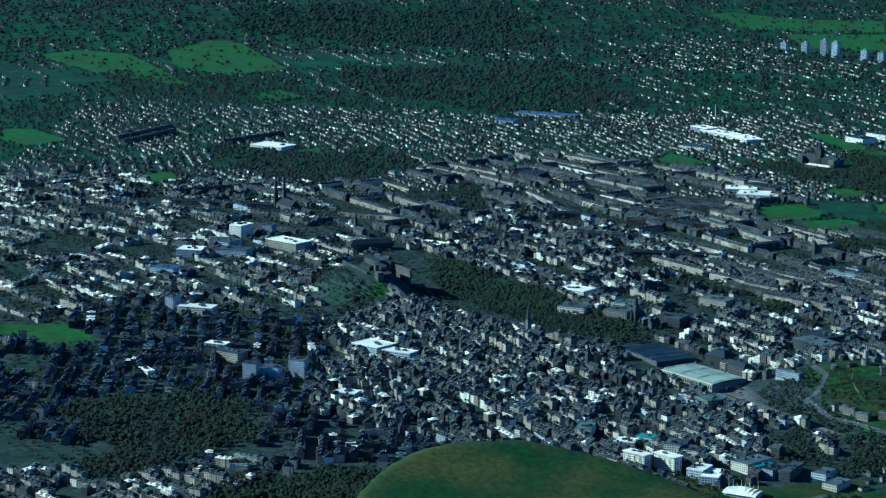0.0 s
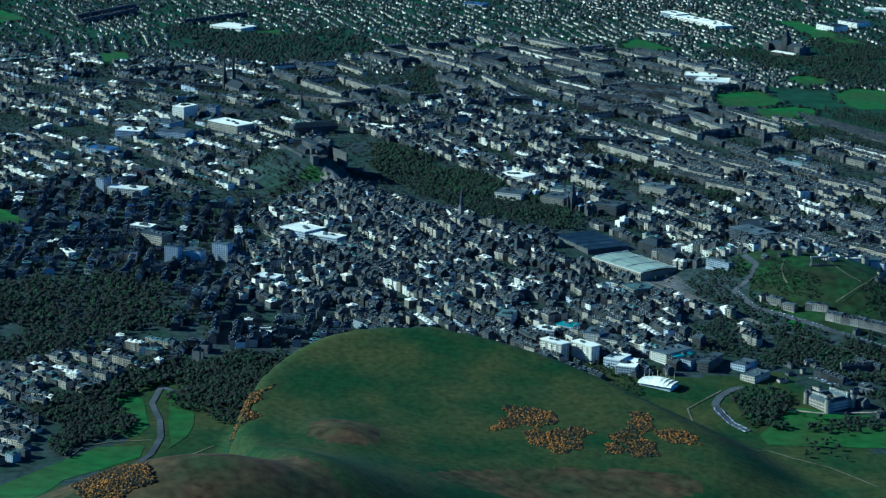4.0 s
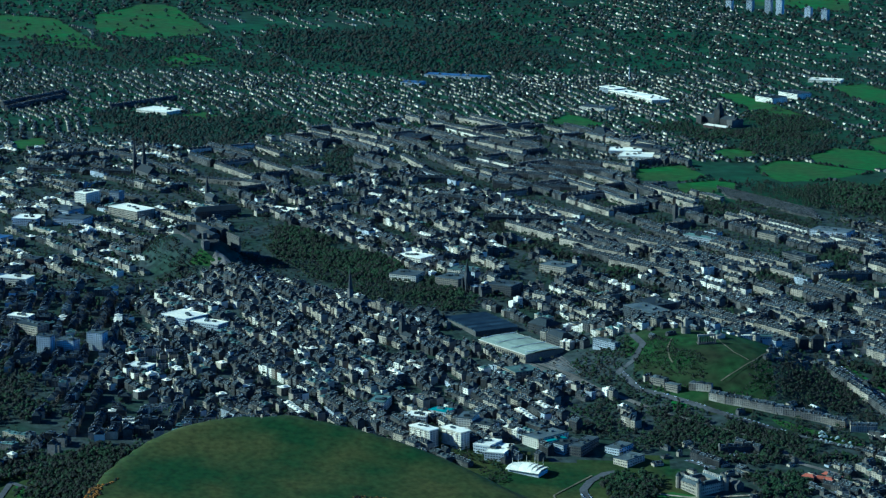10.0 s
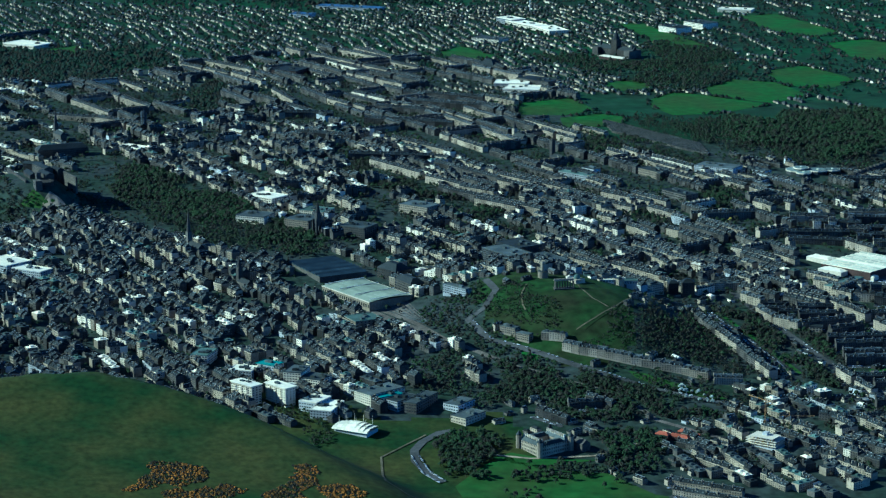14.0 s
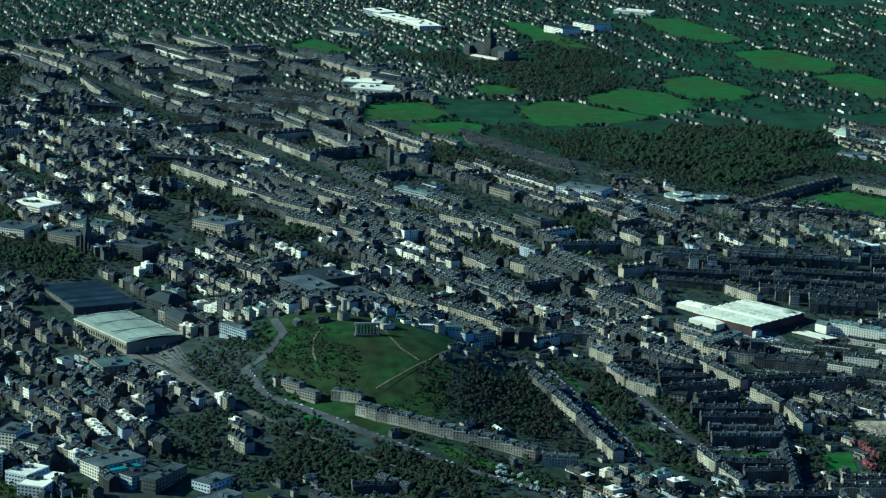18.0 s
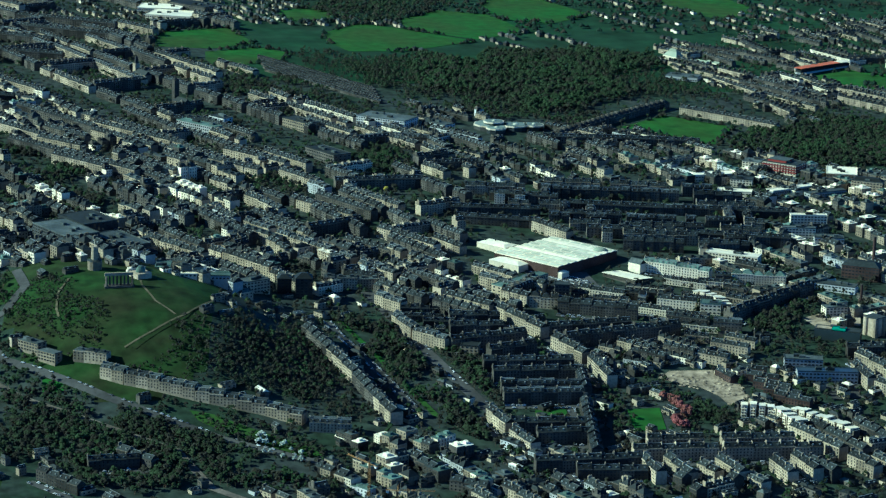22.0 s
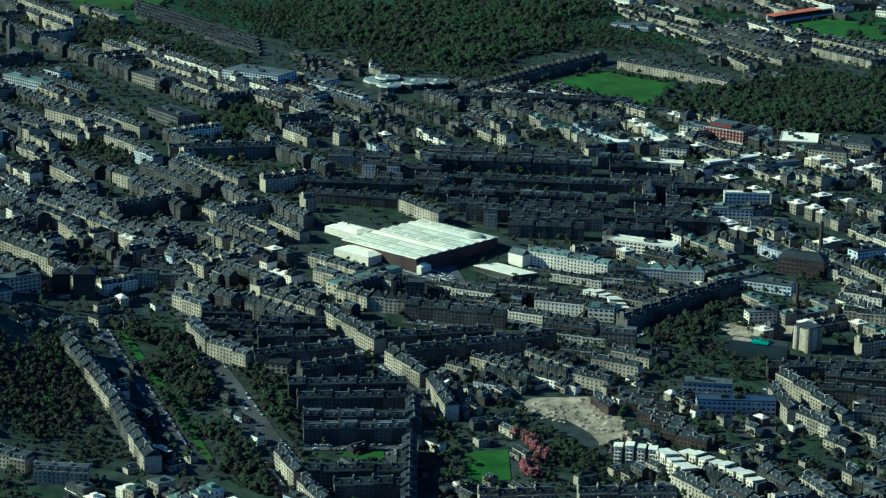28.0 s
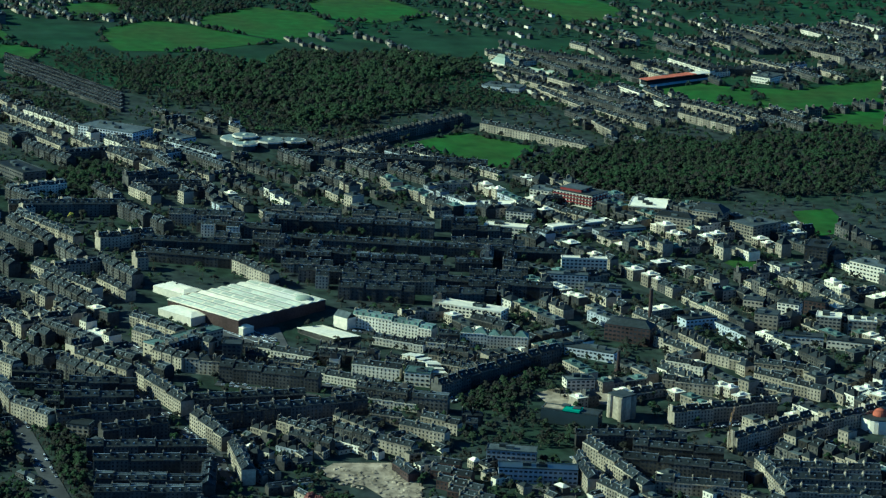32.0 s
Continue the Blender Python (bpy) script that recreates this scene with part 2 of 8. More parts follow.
# ---- mesh kit ----
class Kit:
    """Corners in ground metres, and faces, each with the number of its material."""

    def __init__(self):
        self.v, self.q, self.t, self.qm, self.tm = [], [], [], [], []

    def quad(self, a, b, c, d, m=0):
        k = len(self.v)
        self.v += [a, b, c, d]
        self.q.append((k, k + 1, k + 2, k + 3))
        self.qm.append(m)

    def tri(self, a, b, c, m=0):
        k = len(self.v)
        self.v += [a, b, c]
        self.t.append((k, k + 1, k + 2))
        self.tm.append(m)

    def prism(self, ring, z0, z1, m=0, top=None, taper=1.0, lid=True):
        """An upright prism over a ring of plan points, counter-clockwise; taper draws its top in."""
        n, k = len(ring), len(self.v)
        cx, cy = sum(p[0] for p in ring) / n, sum(p[1] for p in ring) / n
        self.v += [(x, y, z0) for x, y in ring]
        self.v += [(cx + (x - cx) * taper, cy + (y - cy) * taper, z1) for x, y in ring]
        for i in range(n):
            j = (i + 1) % n
            self.q.append((k + i, k + j, k + n + j, k + n + i))
            self.qm.append(m)
        if lid:
            m = m if top is None else top
            if n == 4:
                self.q.append((k + 4, k + 5, k + 6, k + 7))
                self.qm.append(m)
            else:
                for i in range(1, n - 1):
                    self.t.append((k + n, k + n + i, k + n + i + 1))
                    self.tm.append(m)
        return self

    def box(self, x0, x1, y0, y1, z0, z1, m=0, top=None):
        return self.prism([(x0, y0), (x1, y0), (x1, y1), (x0, y1)], z0, z1, m, top)

    def round(self, cx, cy, r, z0, z1, m=0, n=12, taper=1.0, top=None):
        return self.prism([(cx + r * math.cos(2 * math.pi * i / n), cy + r * math.sin(2 * math.pi * i / n)) for i in range(n)], z0, z1, m, top, taper)

    def dome(self, cx, cy, r, z0, high, m=0, n=12, rings=4):
        for i in range(rings):
            a, b = math.pi / 2 * i / rings, math.pi / 2 * (i + 1) / rings
            self.round(cx, cy, r * math.cos(a), z0 + high * math.sin(a), z0 + high * math.sin(b), m, n, max(0.02, math.cos(b) / math.cos(a)))
        return self

    def gable(self, x0, x1, y0, y1, z, rise, m=0, over=0.3):
        """A ridged roof along x, with its gable ends."""
        y0, y1, c = y0 - over, y1 + over, (y0 + y1) / 2
        self.quad((x0, y0, z), (x1, y0, z), (x1, c, z + rise), (x0, c, z + rise), m)
        self.quad((x1, y1, z), (x0, y1, z), (x0, c, z + rise), (x1, c, z + rise), m)
        self.tri((x0, y1, z), (x0, y0, z), (x0, c, z + rise), m)
        self.tri((x1, y0, z), (x1, y1, z), (x1, c, z + rise), m)
        return self

    def hip(self, x0, x1, y0, y1, z, rise, m=0, flat=0.0):
        """A hipped roof; flat leaves that share of it as a level top."""
        s = (min(x1 - x0, y1 - y0) / 2) * (1 - flat)
        a = [(x0, y0, z), (x1, y0, z), (x1, y1, z), (x0, y1, z)]
        b = [(x0 + s, y0 + s, z + rise), (x1 - s, y0 + s, z + rise), (x1 - s, y1 - s, z + rise), (x0 + s, y1 - s, z + rise)]
        for i in range(4):
            j = (i + 1) % 4
            self.quad(a[i], a[j], b[j], b[i], m)
        if flat:
            self.quad(*b, m)
        return self

    def arrays(self):
        return (np.array(self.v, float).reshape(-1, 3), np.array(self.q, int).reshape(-1, 4), np.array(self.t, int).reshape(-1, 3),
                np.array(self.qm, int), np.array(self.tm, int))


def to_mesh(name, arrays, materials):
    v, q, t, qm, tm = arrays
    me = bpy.data.meshes.new(name)
    me.vertices.add(len(v))
    me.vertices.foreach_set("co", (v * M).ravel())
    me.loops.add(4 * len(q) + 3 * len(t))
    me.loops.foreach_set("vertex_index", np.concatenate([q.ravel(), t.ravel()]))
    me.polygons.add(len(q) + len(t))
    me.polygons.foreach_set("loop_start", np.concatenate([4 * np.arange(len(q)), 4 * len(q) + 3 * np.arange(len(t))]))
    me.polygons.foreach_set("material_index", np.concatenate([qm, tm]))
    for m in materials:
        me.materials.append(m)
    me.update(calc_edges=True)
    me.shade_flat()
    return me


def stamp(arrays, spots):
    """The arrays of many copies of one kit at spots of (x, y, z, turn in radians, sx, sy, sz)."""
    v, q, t, qm, tm = arrays
    s = np.asarray(spots, float).reshape(-1, 7)
    p = v[None] * s[:, None, 4:7]
    c, n = np.cos(s[:, 3])[:, None], np.sin(s[:, 3])[:, None]
    w = np.stack([p[..., 0] * c - p[..., 1] * n, p[..., 0] * n + p[..., 1] * c, p[..., 2]], -1) + s[:, None, :3]
    off = (np.arange(len(s)) * len(v))[:, None, None]
    return (w.reshape(-1, 3), (q[None] + off).reshape(-1, 4), (t[None] + off).reshape(-1, 3), np.tile(qm, len(s)), np.tile(tm, len(s)))


def merge(many):
    out, k = [[], [], [], [], []], 0
    for v, q, t, qm, tm in many:
        for have, more in zip(out, (v, q + k, t + k, qm, tm)):
            have.append(more)
        k += len(v)
    return tuple(np.concatenate(have) for have in out)


def thing(name, kit, materials, at=(0, 0, 0), turn=0.0, label="", category="", group="", kind=""):
    """One mesh as a thing standing at a plan point (metres), turned by degrees."""
    me = kit if isinstance(kit, bpy.types.Mesh) else to_mesh(name, kit if isinstance(kit, tuple) else kit.arrays(), materials)
    ob = new(name, me)
    ob.matrix_world = pose(at[0] * M, at[1] * M, at[2] * M, 0, 0, turn)
    return tagged(ob, label, category, group, kind)


def part(name, kit, materials, parent, at=(0, 0, 0), turn=0.0, label=""):
    """One mesh as a part of a thing, in the thing's own axes."""
    me = kit if isinstance(kit, bpy.types.Mesh) else to_mesh(name, kit.arrays(), materials)
    ob = new(name, me)
    ob.parent = parent
    ob.matrix_basis = pose(at[0] * M, at[1] * M, at[2] * M, 0, 0, turn)
    return tagged(ob, label)


def inside(x, y, ring):
    """Which plan points lie in the ring."""
    x, y = np.asarray(x, float), np.asarray(y, float)
    hit = np.zeros(x.shape, bool)
    for (ax, ay), (bx, by) in zip(ring, ring[1:] + ring[:1]):
        if ay != by:
            hit ^= ((ay > y) != (by > y)) & (x < (bx - ax) * (y - ay) / (by - ay) + ax)
    return hit


GREENS, TAKEN, WOODS = [], [], []


def clear_of(x, y, rings):
    ok = np.ones(np.shape(x), bool)
    for ring in rings:
        ok &= ~inside(x, y, ring)
    return ok


def sheet(name, ring, surface, lift, label, category, kind="structure", cell=14.0):
    """A sheet that lies on the land within a ring, cut into cells so that it follows the slope."""
    n = len(ring)
    xs, ys = [p[0] for p in ring], [p[1] for p in ring]
    bm = bmesh.new()
    face = bm.faces.new([bm.verts.new((x, y, 0)) for x, y in ring])
    if face.normal.z < 0:
        face.normal_flip()
    cell = max(cell, (max(xs) - min(xs)) / 40, (max(ys) - min(ys)) / 40)
    for axis, low, high in ((0, min(xs), max(xs)), (1, min(ys), max(ys))):
        for k in range(1, int((high - low) / cell) + 1):
            point = [0, 0, 0]
            point[axis] = low + k * cell
            normal = [0, 0, 0]
            normal[axis] = 1
            bmesh.ops.bisect_plane(bm, geom=bm.verts[:] + bm.edges[:] + bm.faces[:], plane_co=point, plane_no=normal)
    if sum(f.normal.z for f in bm.faces) < 0:
        bmesh.ops.reverse_faces(bm, faces=bm.faces[:])
    for v in bm.verts:
        v.co.z = float(height(v.co.x, v.co.y)) + 0.4 * lift
    bmesh.ops.scale(bm, vec=(M, M, M), verts=bm.verts[:])
    me = bpy.data.meshes.new(name)
    bm.to_mesh(me)
    bm.free()
    me.materials.append(surface)
    return tagged(new(name, me), label, category, "", kind)


def green(ring, label="mown green playing field between trees", surface=None, lift=1.2):
    GREENS.append(ring)
    return sheet("lawn", ring, surface or GRASS, lift, label, "lawn")


def ribbon(name, line, width, surface, lift, label, category):
    """A road or path along a line of plan points."""
    kit, pts = Kit(), []
    for (ax, ay), (bx, by) in zip(line, line[1:]):
        n = max(1, int(math.hypot(bx - ax, by - ay) / 7))
        pts += [(ax + (bx - ax) * k / n, ay + (by - ay) * k / n) for k in range(n)]
    pts.append(line[-1])
    sides = []
    for k, (x, y) in enumerate(pts):
        (ax, ay), (bx, by) = pts[max(0, k - 1)], pts[min(len(pts) - 1, k + 1)]
        d = math.hypot(bx - ax, by - ay) or 1.0
        nx, ny = -(by - ay) / d * width / 2, (bx - ax) / d * width / 2
        sides.append([(x + s * nx, y + s * ny, float(height(x + s * nx, y + s * ny)) + 0.4 * lift) for s in (-1, 1)])
    for (a, b), (c, d) in zip(sides, sides[1:]):
        kit.quad(a, c, d, b)
    for (ax, ay), (bx, by) in zip(line, line[1:]):
        d = math.hypot(bx - ax, by - ay) or 1.0
        nx, ny = -(by - ay) / d * width / 2, (bx - ax) / d * width / 2
        TAKEN.append([(ax - nx, ay - ny), (bx - nx, by - ny), (bx + nx, by + ny), (ax + nx, ay + ny)])
    return thing(name, kit, [surface], label=label, category=category, kind="structure")


# ---- houses ----
def windows(kit, x0, x1, y, z0, storeys, bays, m, face=-1, floor=2.7, size=(1.3, 1.6)):
    """Rows of window panes a hand's width proud of a wall that runs along x."""
    step = (x1 - x0) / bays
    for s in range(storeys):
        for b in range(bays):
            x, z = x0 + step * (b + 0.5), z0 + floor * s + 0.8
            a, c, y1 = x - size[0] / 2, x + size[0] / 2, y + 0.12 * face
            if face < 0:
                kit.quad((a, y1, z), (c, y1, z), (c, y1, z + size[1]), (a, y1, z + size[1]), m)
            else:
                kit.quad((c, y1, z), (a, y1, z), (a, y1, z + size[1]), (c, y1, z + size[1]), m)


def house_kits(w, d, storeys, roof, floor=3.1):
    """Wall, roof and chimney of one house of a row; its ground point is the middle of its plan."""
    h = floor * storeys + 0.6
    wall = Kit().box(-w / 2, w / 2, -d / 2, d / 2, -9, h)
    bays = max(2, round(w / 3.6))
    windows(wall, -w / 2, w / 2, -d / 2, 0, storeys, bays, 1, -1, floor)
    windows(wall, -w / 2, w / 2, d / 2, 0, storeys, bays, 1, 1, floor)
    wall.box(-w / 2, w / 2, -d / 2 - 0.35, -d / 2 - 0.02, h - 0.7, h + 0.25)
    top = Kit()
    if roof == "gable":
        top.gable(-w / 2, w / 2, -d / 2, d / 2, h, d * 0.34)
        top.box(-w / 2, w / 2, -0.35, 0.35, h + d * 0.34 - 0.3, h + d * 0.34 + 0.12, 2)
        for x in (-w / 4, w / 4):
            top.box(x - 0.7, x + 0.7, -d / 3.4 - 0.5, -d / 3.4 + 0.5, h + 1.2, h + d * 0.34 * 0.5 + 0.75, 2)
    elif roof == "hip":
        top.hip(-w / 2, w / 2, -d / 2, d / 2, h, d * 0.3, 0, 0.15)
    elif roof == "mansard":
        top.quad((-w / 2, -d / 2, h), (w / 2, -d / 2, h), (w / 2, -d / 2 + 3.2, h + 3.2), (-w / 2, -d / 2 + 3.2, h + 3.2))
        top.quad((w / 2, d / 2, h), (-w / 2, d / 2, h), (-w / 2, d / 2 - 3.2, h + 3.2), (w / 2, d / 2 - 3.2, h + 3.2))
        top.quad((-w / 2, -d / 2 + 3.2, h + 3.2), (w / 2, -d / 2 + 3.2, h + 3.2), (w / 2, d / 2 - 3.2, h + 3.2), (-w / 2, d / 2 - 3.2, h + 3.2), 1)
        for s in (-1, 1):
            top.quad((s * w / 2, -s * d / 2, h), (s * w / 2, s * d / 2, h), (s * w / 2, s * (d / 2 - 3.2), h + 3.2), (s * w / 2, -s * (d / 2 - 3.2), h + 3.2))
        for s in (-1, 1):
            top.box(-w / 2, w / 2, s * (d / 2 - 3.2) - 0.3, s * (d / 2 - 3.2) + 0.3, h + 3.1, h + 3.5, 2)
        for x in (-w / 4, w / 4):
            top.box(x - 0.8, x + 0.8, -d / 2 + 0.7, -d / 2 + 3, h + 0.6, h + 2.5, 2)
    else:
        top.box(-w / 2, w / 2, -d / 2, d / 2, h, h + 0.5, 1)
        top.box(-w / 6, w / 5, -d / 5, d / 6, h + 0.5, h + 2.6, 1)
    stack = Kit()
    if roof != "flat":
        z = h + (d * 0.34 if roof == "gable" else 3.4)
        stack.box(-w / 2 - 0.5, -w / 2 + 0.5, -2.4, 2.4, h, z + 1.6)
        stack.box(-w / 2 - 0.4, -w / 2 + 0.4, d / 2 - 2.6, d / 2 - 0.4, h, h + 3.4)
        for k in range(4):
            stack.box(-w / 2 - 0.18, -w / 2 + 0.18, -1.7 + k * 1.05, -1.34 + k * 1.05, z + 1.4, z + 2.2, 1)
    return wall, top, stack


HOUSES = {}
WORDS = {"sand": "sandstone", "soot": "dark stone", "harl": "pale rendered", "concrete": "grey concrete", "brick": "brick", "dark": "dark concrete"}
WALLS = {"sand": SANDSTONE, "soot": SOOTSTONE, "harl": HARL, "concrete": CONCRETE, "brick": BRICK, "dark": DARK_CONCRETE}
COUNT = collections.Counter()


def house(x, y, turn, w, d, storeys, roof="gable", stone="sand", top=None, name="tenement", label="", group=""):
    """One house of a row as a thing with its roof and chimney."""
    w, d = round(w * 2) / 2, round(d)
    key = (w, d, storeys, roof, stone, top and top.name)
    if key not in HOUSES:
        wall, lid, stack = house_kits(w, d, storeys, roof)
        HOUSES[key] = (to_mesh("wall", wall.arrays(), [WALLS[stone], GLASS]), to_mesh("roof", lid.arrays(), [top or SLATE, top or LEAD, ZINC]),
                       to_mesh("chimney", stack.arrays(), [SOOTSTONE if stone == "soot" else SANDSTONE, SANDSTONE]) if stack.v else None)
    wall, lid, stack = HOUSES[key]
    ob = thing(name, wall, None, (x, y, float(height(x, y))), turn, label, "house", group)
    part("roof", lid, None, ob)
    if stack:
        part("chimney", stack, None, ob)
    COUNT[name] += 1
    ob.scale = (1.0, 1.0, 0.95 + 0.1 * ((COUNT[name] * 37) % 11) / 10)
    return ob


def terrace(a, b, depth=13, storeys=4, roof="gable", stone="sand", unit=13.0, top=None, name="tenement",
            label="sandstone tenement in a terrace with slate roof", group="terrace houses", road=True):
    """A row of houses from a to b; its front looks to the right of the way from a to b."""
    dx, dy = b[0] - a[0], b[1] - a[1]
    n = max(1, round(math.hypot(dx, dy) / unit))
    turn, w = math.degrees(math.atan2(dy, dx)), math.hypot(dx, dy) / n
    for k in range(n):
        f = (k + 0.5) / n
        house(a[0] + dx * f, a[1] + dy * f, turn, w, depth, storeys, roof, stone, top, name, label, group)
    nx, ny = -dy / (w * n) * (depth / 2 + 3), dx / (w * n) * (depth / 2 + 3)
    TAKEN.append([(a[0] - nx, a[1] - ny), (b[0] - nx, b[1] - ny), (b[0] + nx, b[1] + ny), (a[0] + nx, a[1] + ny)])
    if road and w * n > 45:
        off = -(depth / 2 + 8.5)
        ox, oy = -dy / (w * n) * off, dx / (w * n) * off
        line = [(a[0] + ox, a[1] + oy), (b[0] + ox, b[1] + oy)]
        STREETS.append(line)
        COUNT["street"] += 1
        ribbon("street", line, 9, ASPHALT, 1.2 + 0.012 * (COUNT["street"] % 30), "asphalt street in front of a terrace", "road")


def balcony_flats(a, b, storeys=4, deep=13.0):
    """White flats in a stepped row: each house a pale bay with balconies beside a recessed glazed stair."""
    dx, dy = b[0] - a[0], b[1] - a[1]
    long, turn = math.hypot(dx, dy), math.atan2(dy, dx)
    n = max(2, round(long / 9.5))
    w = long / n
    for k in range(n):
        x, y = a[0] + dx * (k + 0.5) / n, a[1] + dy * (k + 0.5) / n
        h = 3.0 * storeys + 0.6 + (0.0, 1.6, 0.5)[k % 3]
        body = Kit().box(-w / 2, w * 0.2, -deep / 2, deep / 2, -9, h)
        body.box(w * 0.2, w / 2, -deep / 2 + 1.6, deep / 2 - 1.6, -9, h - 1.2, 2)
        windows(body, -w / 2 + 0.6, w * 0.2 - 0.4, -deep / 2, 0, storeys, 2, 1, -1, 3.0, (1.5, 1.7))
        windows(body, -w / 2 + 0.6, w * 0.2 - 0.4, deep / 2, 0, storeys, 2, 1, 1, 3.0, (1.5, 1.7))
        ob = thing("apartment_house", body, [HARL, GLASS, SOOTSTONE], (x, y, float(height(x, y))), math.degrees(turn), "white rendered flats with balconied fronts and flat roof", "house", "white flats")
        roof = Kit()
        z = h + 0.05
        roof.quad((-w / 2 - 0.5, -deep / 2 - 0.8, z + 1.2), (w * 0.2 + 0.5, -deep / 2 - 0.8, z + 1.2), (w * 0.2 + 0.5, deep / 2 + 0.6, z), (-w / 2 - 0.5, deep / 2 + 0.6, z))
        roof.quad((-w / 2 - 0.5, -deep / 2 - 0.8, z + 0.8), (-w / 2 - 0.5, deep / 2 + 0.6, z - 0.4), (w * 0.2 + 0.5, deep / 2 + 0.6, z - 0.4), (w * 0.2 + 0.5, -deep / 2 - 0.8, z + 0.8))
        roof.quad((-w / 2 - 0.5, -deep / 2 - 0.8, z + 0.8), (w * 0.2 + 0.5, -deep / 2 - 0.8, z + 0.8), (w * 0.2 + 0.5, -deep / 2 - 0.8, z + 1.2), (-w / 2 - 0.5, -deep / 2 - 0.8, z + 1.2))
        part("roof", roof, [WHITE_ROOF], ob)
        part("stair_roof", Kit().box(w * 0.2, w / 2 + 0.2, -deep / 2 + 1.4, deep / 2 - 1.4, h - 1.2, h - 0.9), [LEAD], ob)
        for f in range(1, storeys):
            part("balcony", Kit().box(-w * 0.42, w * 0.1, -deep / 2 - 1.4, -deep / 2 - 0.15, 3.0 * f - 0.1, 3.0 * f + 0.9), [HARL], ob)
    nx, ny = -math.sin(turn) * (deep / 2 + 3), math.cos(turn) * (deep / 2 + 3)
    TAKEN.append([(a[0] - nx, a[1] - ny), (b[0] - nx, b[1] - ny), (b[0] + nx, b[1] + ny), (a[0] + nx, a[1] + ny)])


STREETS = []


def rows_of(ring, turn, gap, unit, keep=0.9, wobble=0.0, seed=0):
    """Places of small houses in parallel rows over a ring: x, y, turn."""
    r = np.random.default_rng(seed)
    xs, ys = np.array([p[0] for p in ring]), np.array([p[1] for p in ring])
    cx, cy, reach = xs.mean(), ys.mean(), math.hypot(np.ptp(xs), np.ptp(ys)) / 2 + 50
    c, s = math.cos(radians(turn)), math.sin(radians(turn))
    out = []
    line = -reach
    while line < reach:
        along = -reach + r.uniform(0, unit)
        while along < reach:
            run = r.integers(4, 14)
            skip = r.random() > keep
            for _ in range(run):
                if not skip:
                    out.append((along, line + r.normal(0, gap * 0.04 + wobble * 14), r.normal(0, wobble * 6)))
                along += unit * r.uniform(0.95, 1.1)
            along += r.uniform(8, 26)
        line += gap * r.uniform(0.8, 1.2)
    p = np.array(out)
    bend = 22 * np.sin(p[:, 0] / 260 + seed) + 14 * np.sin(p[:, 0] / 90 + p[:, 1] / 200)
    x, y = cx + p[:, 0] * c - (p[:, 1] + bend) * s, cy + p[:, 0] * s + (p[:, 1] + bend) * c
    ok = inside(x, y, ring) & clear_of(x, y, TAKEN) & clear_of(x, y, GREENS)
    return x[ok], y[ok], turn + p[ok, 2]


COURT_TREES = []


